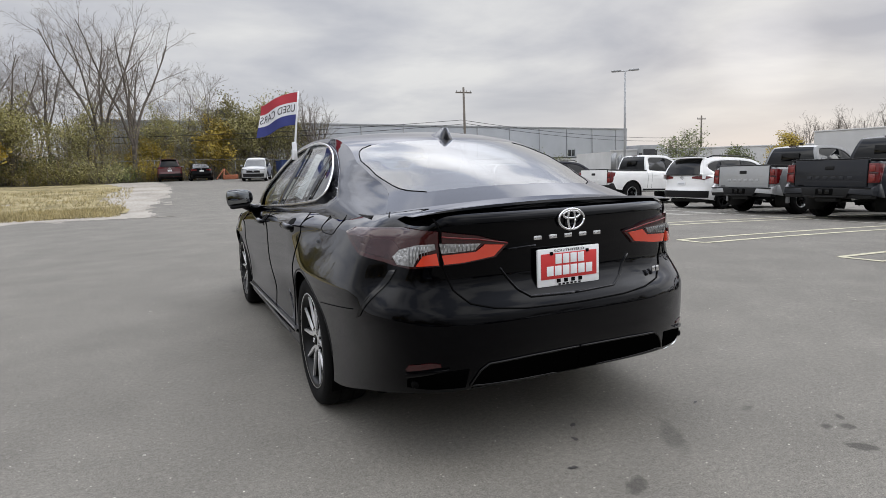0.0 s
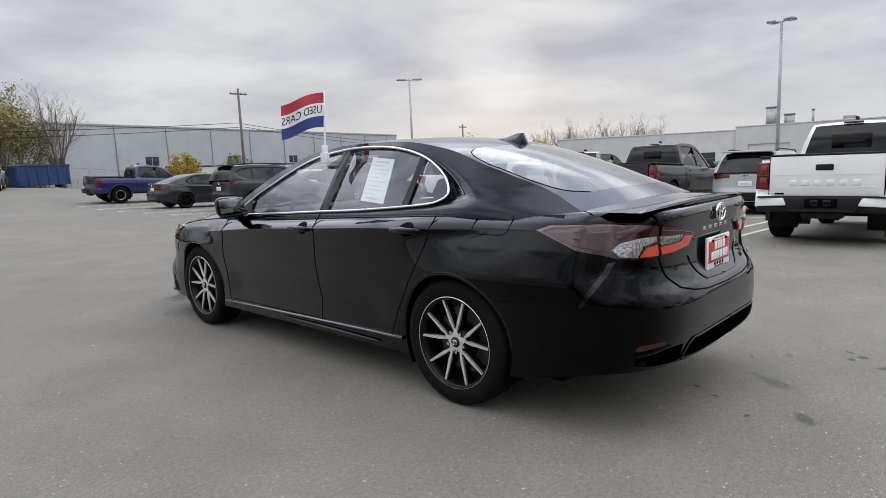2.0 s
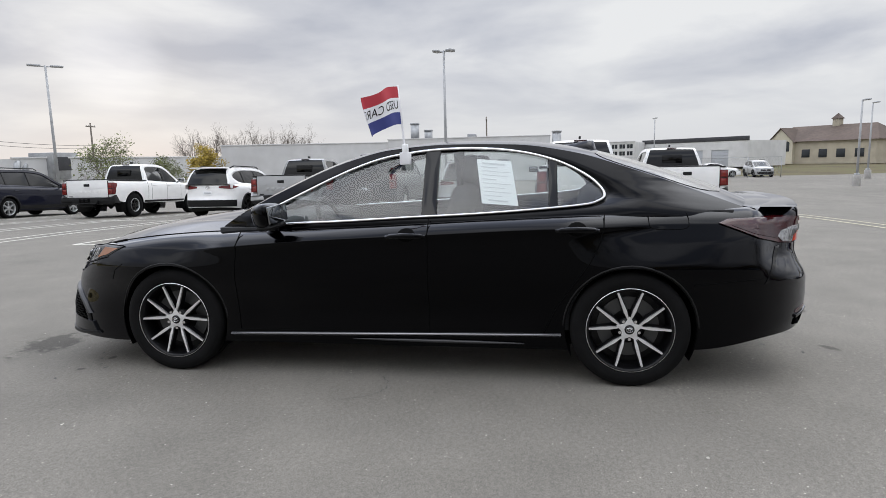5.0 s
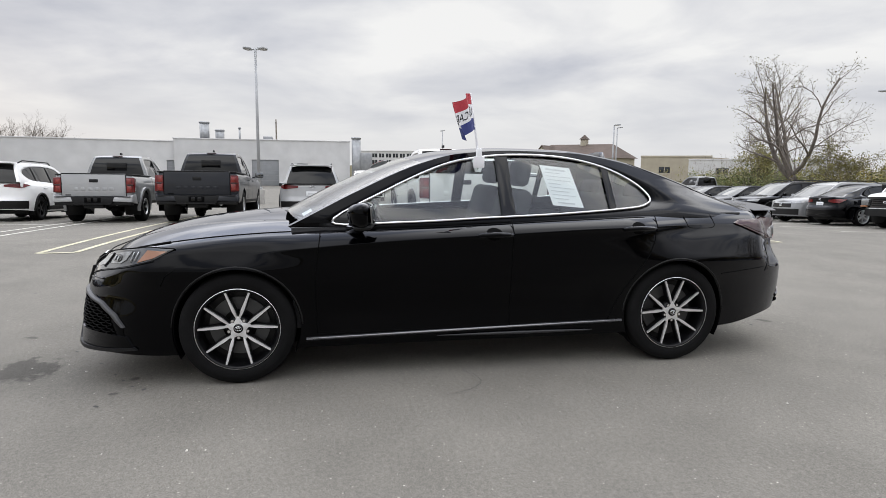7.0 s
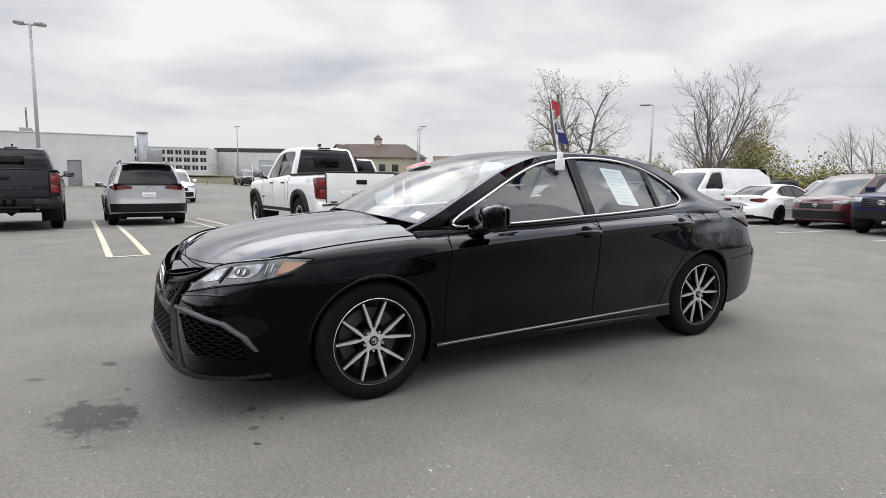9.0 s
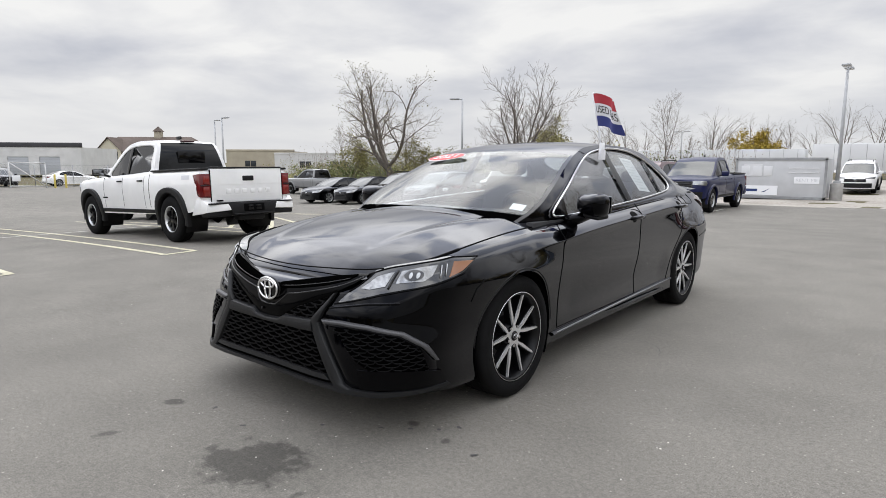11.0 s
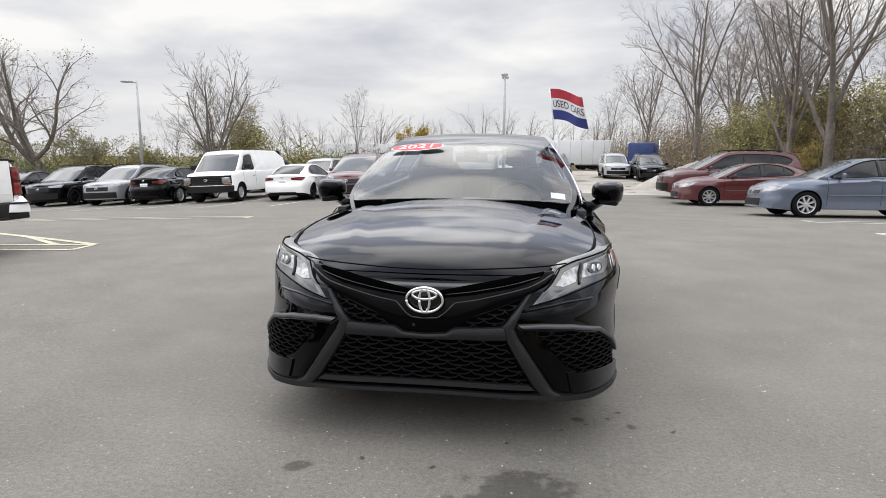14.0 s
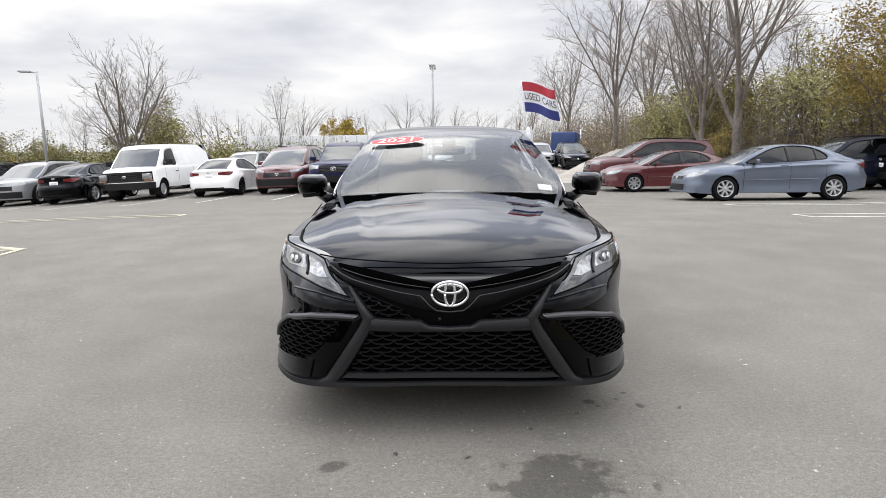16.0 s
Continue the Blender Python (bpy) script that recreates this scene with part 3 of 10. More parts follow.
        up = np.cross(np.subtract(v[f[0][1]], v[f[0][0]]), np.subtract(v[f[0][3]], v[f[0][0]]))[2]
        if up < 0:
            f = [q[::-1] for q in f]
        return mesh(name, v, f)

    def idx(self, frac):
        return int(np.argmin(np.abs(self.t - self.Es[frac] if isinstance(frac, int) else self.t - frac * self.Es[-1])))


# wheels: one set of meshes a kind, shared by every copy; outer face towards +x
WHEELS = {}


def wheel_meshes(kind, R, rim, width):
    key = (kind, R, rim, width)
    if key in WHEELS:
        return WHEELS[key]
    n = 64 if kind == "ten_spoke" else 26
    h = width / 2
    sw = R - rim
    tyre = Soup().lathe([(rim - 0.005, -h * 0.85), (rim + 0.1 * sw, -h * 0.98), (rim + 0.45 * sw, -h), (R - 0.2 * sw, -h * 0.97), (R - 0.06 * sw, -h * 0.86), (R, -h * 0.62),
                         (R, -h * 0.33), (R - 0.006, -h * 0.30), (R, -h * 0.27), (R, h * 0.27), (R - 0.006, h * 0.30), (R, h * 0.33),
                         (R, h * 0.62), (R - 0.06 * sw, h * 0.86), (R - 0.2 * sw, h * 0.97), (R - 0.32 * sw, h * 0.985), (R - 0.34 * sw, h * 1.0), (rim + 0.45 * sw, h), (rim + 0.1 * sw, h * 0.98), (rim - 0.005, h * 0.85)], n).mesh("tyre", True)
    barrel = Soup().lathe([(rim, h * 0.86), (rim + 0.004, h * 0.95), (rim - 0.006, h * 0.97), (rim - 0.016, h * 0.86), (rim - 0.03, h * 0.3), (rim - 0.03, -h * 0.8)], n).mesh("barrel", True)
    back = Soup().lathe([(rim - 0.03, -h * 0.1), (0.001, -h * 0.1)], n)
    disc = Soup().lathe([(0.10, h * 0.05), (rim * 0.72, h * 0.05), (rim * 0.72, -h * 0.05)], n)
    out = [("tyre", tyre, RUBBER, None), ("barrel", barrel, None, None)]
    if kind == "ten_spoke":
        face = h * 0.82

        def spoke(sgn):
            a0, a1 = radians(90 + sgn * 7), radians(90 + sgn * 17.5)
            p0, p1 = Vector((0, math.cos(a0), math.sin(a0))) * 0.060, Vector((0, math.cos(a1), math.sin(a1))) * (rim - 0.010)
            t = Vector((1, 0, 0)).cross((p1 - p0).normalized())
            res = []
            for wd, top, low in (((0.0042, 0.0090, 0.0068, 0.0052), 0.0, -0.010), ((0.009, 0.015, 0.012, 0.010), -0.0105, -0.045)):
                v = []
                for k, (q, w) in enumerate(zip((0.0, 0.28, 0.65, 1.0), wd)):
                    p = p0.lerp(p1, q)
                    dip = (-0.009, -0.003, 0.0, 0.004)[k]
                    for xx, g in ((top, 1.0), (low, 1.2)):
                        for sd in (1, -1):
                            v.append(p + t * w * g * sd + Vector((face + xx + dip, 0, 0)))
                f = [(0, 1, 3, 2)[::-1], (12, 13, 15, 14)]
                for k in range(3):
                    b = 4 * k
                    f += [(b, b + 4, b + 5, b + 1), (b + 2, b + 3, b + 7, b + 6), (b, b + 2, b + 6, b + 4), (b + 1, b + 5, b + 7, b + 3)]
                me = Soup().add(v, f)
                bm = bmesh.new()
                vs = [bm.verts.new(q) for q in me.v]
                for q in me.f:
                    bm.faces.new([vs[i] for i in q])
                bmesh.ops.recalc_face_normals(bm, faces=bm.faces)
                o = bpy.data.meshes.new("spoke")
                bm.to_mesh(o)
                bm.free()
                res.append(o)
            return res
        for sgn in (-1, 1):
            a, b = spoke(sgn)
            for k in range(5):
                out.append(("spoke", a, ALLOY, pose(0, 0, 0, 72 * k, 0, 0)))
                out.append(("spoke_back", b, ALLOYDARK, pose(0, 0, 0, 72 * k, 0, 0)))
        star = Soup()
        sv = [(face - 0.006, 0, 0)]
        for k in range(10):
            a = radians(90 + 36 * k)
            r = 0.078 if k % 2 == 0 else 0.044
            sv.append((face - 0.009, r * math.cos(a), r * math.sin(a)))
        star.add(sv, [(0, k + 1, (k + 1) % 10 + 1) for k in range(10)])
        out.append(("hub_star", star.mesh("hub_star"), ALLOY, None))
        hub = Soup().lathe([(0.026, face - 0.004), (0.029, face - 0.012), (0.064, face - 0.022), (0.075, face - 0.05)], 30).mesh("hub", True)
        cap = Soup().lathe([(0.001, face + 0.001), (0.024, face), (0.028, face - 0.005)], 24).mesh("hub_cap", True)
        nut = Soup().lathe([(0.001, 0.012), (0.009, 0.012), (0.010, 0.0)], 8).mesh("lug_nut")
        for k in range(5):
            a = radians(90 + 36 + 72 * k)
            out.append(("lug_nut", nut, CHROME, pose(face - 0.018, 0.056 * math.cos(a), 0.056 * math.sin(a))))
        logo = Soup()
        for rx, rz, cz in ((0.019, 0.013, 0), (0.006, 0.013, 0), (0.012, 0.005, 0.006)):
            logo.tube([(face + 0.002, rx * math.cos(a), cz + rz * math.sin(a)) for a in np.linspace(0, 2 * math.pi, 19)], 0.0016, 4)
        out += [("hub", hub, ALLOYDARK, None), ("hub_cap", cap, GLOSSBLACK, None),
                ("cap_emblem", logo.mesh("cap_emblem", True), CHROME, None),
                ("brake_disc", disc.mesh("brake_disc"), DISCSTEEL, None), ("back", back.mesh("back"), ALLOYDARK, None)]
        out[1] = ("rim", barrel, ALLOYDARK, None)
        lip = Soup().lathe([(rim - 0.006, h * 0.95), (rim + 0.001, h * 0.97), (rim + 0.001, h * 0.90)], n).mesh("rim_lip", True)
        out.append(("rim_lip", lip, ALLOY, None))
    else:
        ns = {"plain": 6, "steel": 8, "truck": 6, "sedan": 8}.get(kind, 5)
        sp = Soup()
        face = h * 0.75
        for k in range(ns):
            a = 2 * math.pi * (k + 0.5) / ns
            wdt = {"plain": 0.030, "steel": 0.035, "truck": 0.035, "sedan": 0.026}.get(kind, 0.03)
            d, t = Vector((0, math.cos(a), math.sin(a))), Vector((0, -math.sin(a), math.cos(a)))
            v = []
            for xx, g in ((face - 0.05, 1.2), (face, 0.9)):
                for rr, ww in ((0.04, 0.9), (rim - 0.01, 1.1)):
                    v += [d * rr + t * wdt * ww * g + Vector((xx, 0, 0)), d * rr - t * wdt * ww * g + Vector((xx, 0, 0))]
            sp.add(v, [(4, 5, 7, 6), (0, 4, 6, 2), (1, 3, 7, 5)])
        sp.lathe([(0.001, face + 0.006), (0.06, face), (0.075, face - 0.04)], 18)
        wm = {"truck": GLOSSBLACK, "dark": ALLOYDARK}.get(kind, SILVERWHEEL)
        out[1] = ("rim", barrel, wm if kind != "truck" else SILVERWHEEL, None)
        out += [("spoke_set", sp.mesh("spoke_set"), wm, None), ("back", back.mesh("back"), ALLOYDARK, None)]
    WHEELS[key] = out
    return out


def add_wheel(root, sp, y, side):
    w = new("wheel")
    w.parent = root
    w.matrix_basis = pose(side * sp["wx"], y, sp["wr"], 0, 0, 0 if side > 0 else 180)
    ms = wheel_meshes(sp["wheel"], sp["wr"], sp["rim"], sp["tw"])
    for nm, me, mt, at in ms:
        part(nm, me, mt, w, m=at)
    return w


def arch_liner(sp, y, side):
    R = sp["arch"] + 0.004
    x1, x0 = sp["W"] - 0.035, sp["W"] - 0.42
    v, f = [], []
    n = 26
    for k in range(n + 1):
        a = radians(-28 + 236 * k / n)
        for x in (x0, x1):
            v.append((side * x, y + R * math.cos(a), sp["wr"] + R * math.sin(a)))
    for k in range(n):
        f.append((2 * k, 2 * k + 1, 2 * k + 3, 2 * k + 2))
    m = len(v)
    v.append((side * x0, y, sp["wr"]))
    for k in range(n):
        f.append((m, 2 * k, 2 * k + 2))
    return mesh("arch_liner", v, f)


def split_mesh(V, F, names, base_name):
    """Full welded skin cut into named panels that keep the whole skin's shading."""
    bm = bmesh.new()
    vs = [bm.verts.new(tuple(p)) for p in V]
    lay = bm.faces.layers.int.new("panel")
    keys = sorted(set(names))
    for f, nm in zip(F, names):
        try:
            q = bm.faces.new([vs[i] for i in f])
            q[lay] = keys.index(nm)
        except ValueError:
            pass
    bmesh.ops.remove_doubles(bm, verts=bm.verts, dist=1e-4)
    bmesh.ops.dissolve_degenerate(bm, dist=1e-5, edges=bm.edges)
    bm.normal_update()
    out = {}
    bm.verts.index_update()
    nrm = [v.normal.copy() for v in bm.verts]
    for k, key in enumerate(keys):
        fs = [q for q in bm.faces if q[lay] == k]
        used = sorted({v.index for q in fs for v in q.verts})
        mp = {u: i for i, u in enumerate(used)}
        bm.verts.ensure_lookup_table()
        me = mesh(key, [bm.verts[u].co for u in used], [tuple(mp[v.index] for v in q.verts) for q in fs])
        if len(me.vertices) == len(used):
            me.normals_split_custom_set_from_vertices([nrm[u] for u in used])
        out[key] = me
    bm.free()
    return out


def scaled(sp, L, W, H, **over):
    """A spec stretched to other outer sizes."""
    o = dict(sp)
    ky, kx, kz = L / (sp["yF"] - sp["yR"]), W / (2 * sp["W"]), H / sp["H"]
    for k in ("yF", "yR", "yA", "yB", "wyF", "wyR"):
        o[k] = sp[k] * ky
    o["W"], o["H"] = sp["W"] * kx, H
    for k in ("dF", "dS", "dR"):
        o[k] = [(z * kz, d * (kx if k == "dS" else ky)) for z, d in sp[k]]
    for k in ("zsh", "zlo", "zc", "E", "dlo"):
        o[k] = [(y * ky, z * kz) for y, z in sp[k]]
    o["xb"] = [(y * ky, x * kx) for y, x in sp["xb"]]
    o["by"], o["cz"] = [b * ky for b in sp["by"]], [c * kz for c in sp["cz"]]
    o["zb"], o["k"] = sp["zb"] * kz, sp["k"] * kx / kz ** 1.25
    o["panes"] = [(a * ky, b * ky) for a, b in sp["panes"]]
    o["wx"] = sp["wx"] * kx
    o.update(over)
    return o


def ease(a, b, v):
    t = np.clip((np.asarray(v, float) - a) / (b - a), 0, 1)
    return t * t * (3 - 2 * t)


HERO_CREASE = crv([(-2.5, 0.915), (-2.0, 0.925), (-1.5, 0.920), (-0.95, 0.912), (-0.25, 0.882), (0.49, 0.848), (1.1, 0.803), (1.6, 0.755), (2.0, 0.69), (2.4, 0.57)])


def hero_swell(y, z):
    """Side sculpture: a leaning shoulder over a sharp crease, undercut doors, haunches over both wheels."""
    y, z = np.asarray(y, float), np.asarray(z, float)
    w = z - HERO_CREASE(y)
    hr, hf = ease(-1.02, -1.55, y), ease(0.92, 1.42, y) * (1 - ease(1.95, 2.2, y))
    out = 0.013 * np.where(w < 0, np.exp(np.minimum(w, 0) / 0.014), 1.0) * ease(-1.66, -1.42, y) * (1 - ease(1.02, 1.25, y))
    out = out - 0.80 * np.maximum(0, w) * (1 - np.maximum(hr, hf))
    out = out - hr * (0.34 * np.maximum(0, z - 0.70) + 0.14 * np.maximum(0, z - 0.84) + 0.45 * np.maximum(0, z - 0.93)) - hf * (0.34 * np.maximum(0, z - 0.69) + 0.12 * np.maximum(0, z - 0.80))
    out = out + 0.022 * np.exp(-((y + 1.46) / 0.42) ** 2) * np.exp(-((z - 0.69) / 0.15) ** 2)
    out = out + 0.020 * np.exp(-((y - 1.42) / 0.42) ** 2) * np.exp(-((z - 0.68) / 0.15) ** 2)
    # shelf of the rear bumper wraps round the corner up to the slash vent
    out = out - 0.070 * ease(-2.08, -2.24, y) * ease(0.61, 0.76, z)
    # the doors draw in towards the sill and kick out again at the foot
    out = out - 0.016 * np.exp(-((z - 0.42) / 0.10) ** 2) * (1 - np.maximum(ease(-0.75, -1.0, y), ease(0.75, 1.0, y)))
    return out


HERO = dict(
    H=1.44, W=0.905, yF=2.40, yR=-2.485, yA=1.25, yB=-1.35, pF=3.6, pR=4.0, wyF=1.4125, wyR=-1.4125, wr=0.334, arch=0.362, rim=0.243, tw=0.225, wx=0.775, wheel="ten_spoke",
    dF=[(0.14, 0.06), (0.20, 0.0), (0.30, 0.015), (0.45, 0.03), (0.56, 0.038), (0.62, 0.060), (0.68, 0.080), (0.74, 0.132), (0.80, 0.24), (1.1, 0.34)],
    dS=[(0.15, 0.055), (0.22, 0.035), (0.30, 0.034), (0.42, 0.030), (0.52, 0.024), (0.62, 0.014), (0.70, 0.010), (0.80, 0.010), (0.90, 0.012), (1.05, 0.014)],
    dR=[(0.20, 0.10), (0.28, 0.06), (0.36, 0.02), (0.50, 0.0), (0.60, 0.004), (0.64, 0.020), (0.70, 0.060), (0.76, 0.082), (0.82, 0.082), (0.90, 0.075), (0.98, 0.06), (1.06, 0.05)],
    zsh=[(-2.485, 1.02), (-2.2, 1.015), (-1.8, 1.01), (-1.2, 0.985), (-0.4, 0.955), (0.5, 0.915), (1.0, 0.895), (1.5, 0.866), (1.9, 0.818), (2.15, 0.768), (2.40, 0.70)],
    zlo=[(-2.485, 0.33), (-2.2, 0.30), (-1.8, 0.23), (-1.2, 0.21), (1.0, 0.205), (1.8, 0.185), (2.1, 0.205), (2.4, 0.235)],
    zc=[(-2.485, 1.035), (-2.2, 1.05), (-1.8, 1.07), (-0.5, 1.0), (0.8, 0.99), (1.15, 0.985), (1.6, 0.945), (2.0, 0.862), (2.15, 0.80), (2.22, 0.752), (2.268, 0.703)],
    xb=[(-2.3, 0.68), (-1.9, 0.748), (-1.3, 0.790), (-0.8, 0.806), (0.0, 0.812), (0.6, 0.79), (0.9, 0.762), (1.16, 0.672)], zb=0.96, k=0.74, lean=((0.75, 1.1, 1.45, 1.65, 1.85, 2.05), (1.0, 1.08, 1.25, 1.75, 3.0, 3.6)),
    E=[(1.16, 0.900), (0.72, 1.13), (0.26, 1.325), (0.02, 1.383), (-0.35, 1.408), (-0.75, 1.398), (-1.10, 1.345), (-1.45, 1.235), (-1.85, 1.09), (-2.05, 1.01)],
    by=[0.10, 0.10, 0.06, 0.02, 0.0, -0.01, -0.06, -0.12, -0.14, -0.14], cz=[0.03, 0.03, 0.032, 0.030, 0.030, 0.032, 0.036, 0.036, 0.035, 0.03],
    dlo=[(0.86, 0.955), (0.50, 1.155), (0.14, 1.308), (-0.15, 1.365), (-0.45, 1.380), (-0.75, 1.358), (-1.0, 1.296), (-1.19, 1.198), (-1.275, 1.105), (-1.235, 1.06), (-1.10, 1.035), (-0.60, 1.000), (-0.1, 0.978), (0.45, 0.952)],
    panes=[(-0.215, 0.80), (-0.965, -0.295), (-1.30, -1.005)], ws=2, rs=6,
    corner=lambda y, z: 0.036 * ease(1.70, 2.12, y) * (1 - ease(0.38, 0.58, z))
    - 0.024 * ease(1.90, 2.20, y) * ease(0.56, 0.72, z) * (1 - ease(0.72, 0.80, z)),
    swell=hero_swell, crease=HERO_CREASE)


def base_vehicle(sp, label, category, m, name, body_mat, glass_mat=None, ws_mat=None, group="", nc=96, nv=16, wheel_y=None):
    """Shell, cabin, wheels: what every car shares. Returns root, shell, cabin."""
    root = thing(name, label, category, m, group)
    sh, cb = Shell(sp, nc), Cabin(sp)
    V, F, fl = sh.skin(nv, 6)
    pm = split_mesh(V, F, ["body"] * len(F), "body")
    part("body", pm["body"], body_mat, root)
    cabin(root, sp, cb, body_mat, glass_mat or G_DARK, ws_mat or G_PALE)
    for y in (sp["wyF"], sp["wyR"]):
        for side in (-1, 1):
            add_wheel(root, sp, y, side)
            part("arch_liner", arch_liner(sp, y, side), TRIM, root)
    part("underbody", bbox("underbody", -sp["W"] * 0.80, sp["W"] * 0.80, sp["yR"] * 0.80, sp["yF"] * 0.80, sp.get("zu", 0.2), sp.get("zu", 0.2) + 0.12, 0.03), TRIM, root)
    return root, sh, cb


def cabin(root, sp, cb, body_mat, glass_mat, ws_mat):
    i1, i2 = cb.idx(sp["ws"]), cb.idx(sp["rs"])
    part("windscreen", cb.strip(0, i1, -0.94, 0.94, "windscreen"), ws_mat, root)
    part("roof", cb.strip(i1, i2, -1, 1, "roof"), sp.get("roof_mat", body_mat), root)
    part("rear_window", cb.strip(i2, cb.n - 1, -0.90, 0.90, "rear_window"), sp.get("rear_mat", glass_mat), root)
    for side in (-1, 1):
        q = sorted((side * 0.94, side))
        part("windscreen_pillar", cb.strip(0, i1, *q, "windscreen_pillar", 2), body_mat, root)
        q = sorted((side * 0.90, side))
        part("rear_pillar", cb.strip(i2, cb.n - 1, *q, "rear_pillar", 2), body_mat, root)
        part("side_frame", cb.side_frame("side_frame", side), body_mat, root)
        for y0, y1 in sp["panes"]:
            me = cb.pane("side_window", side, y0, y1)
            if me:
                part("side_window", me, glass_mat, root)
        ys = sorted([p for q in sp["panes"] for p in q])
        for a, b in zip(ys[1:-1:2], ys[2:-1:2]):
            me = cb.pane("door_pillar", side, a - 0.004, b + 0.004, off=0.002)
            if me:
                part("door_pillar", me, GLOSSBLACK, root)


def mirror_pair(root, sp, y, z, x, body_mat, size=1.0):
    for side in (-1, 1):
        s = Soup().box(-0.10 * size, 0.10 * size, -0.035, 0.045, -0.065 * size, 0.065 * size)
        me = bevelled(s, "door_mirror", 0.028 * size, 3)
        mo = part("door_mirror", me, body_mat, root, m=pose(side * x, y, z, 0, 0, side * 10))
        part("mirror_glass", bbox("mirror_glass", -0.085 * size, 0.085 * size, -0.039, -0.033, -0.05 * size, 0.05 * size, 0.003), MIRROR, mo)
        part("mirror_arm", bbox("mirror_arm", -0.09, 0.09, -0.02, 0.02, -0.02, 0.02, 0.012), TRIM, root, m=pose(side * (x - 0.14 * size), y + 0.01, z - 0.06 * size, 0, side * -20, 0))


def handles(root, sp, sh, ys, z, body_mat):
    for side in (-1, 1):
        for y in ys:
            p = sh.at(np.array([sh.sy(y, side)]), np.array([z]), 0.012)[0]
            part("door_handle", bbox("door_handle", -0.012, 0.014, -0.095, 0.095, -0.014, 0.014, 0.009, 3), body_mat, root, m=pose(*p))


SUV = dict(
    H=1.70, W=0.93, yF=2.30, yR=-2.30, yA=1.35, yB=-1.55, pF=3.0, pR=3.4, wyF=1.345, wyR=-1.345, wr=0.355, arch=0.40, rim=0.235, tw=0.225, wx=0.80, wheel="dark",
    dF=[(0.2, 0.05), (0.3, 0.0), (0.5, 0.0), (0.7, 0.03), (0.85, 0.08), (0.98, 0.2), (1.2, 0.3)],
    dS=[(0.2, 0.05), (0.35, 0.02), (0.55, 0.0), (0.75, 0.0), (0.95, 0.02), (1.08, 0.06), (1.2, 0.10)],
    dR=[(0.25, 0.08), (0.38, 0.02), (0.55, 0.0), (0.7, 0.05), (0.9, 0.07), (1.1, 0.09), (1.2, 0.12)],
    zsh=[(-2.3, 1.10), (-1.0, 1.08), (0.5, 1.02), (1.1, 1.0), (1.7, 0.95), (2.1, 0.88), (2.3, 0.82)],
    zlo=[(-2.3, 0.34), (-1.5, 0.27), (1.5, 0.25), (2.3, 0.27)],
    zc=[(-2.3, 1.10), (0.9, 1.10), (1.3, 1.08), (1.9, 1.0), (2.3, 0.86)],
    xb=[(-2.3, 0.78), (-1.0, 0.83), (0.3, 0.84), (1.25, 0.76)], zb=1.06, k=0.42,
    E=[(1.20, 1.03), (0.75, 1.28), (0.35, 1.52), (0.1, 1.61), (-0.5, 1.66), (-1.3, 1.64), (-1.95, 1.58), (-2.1, 1.42), (-2.22, 1.1)],
    by=[0.10, 0.10, 0.05, 0.0, 0.0, 0.0, -0.02, -0.05, -0.05], cz=[0.02, 0.03, 0.03, 0.03, 0.03, 0.03, 0.03, 0.02, 0.0],
    dlo=[(0.85, 1.06), (0.50, 1.30), (0.20, 1.48), (-0.2, 1.55), (-0.9, 1.56), (-1.5, 1.52), (-1.85, 1.42), (-1.90, 1.30), (-1.6, 1.16), (-1.0, 1.12), (0.0, 1.075)],
    panes=[(-0.35, 0.85), (-1.25, -0.42), (-1.95, -1.32)], ws=2, rs=6)

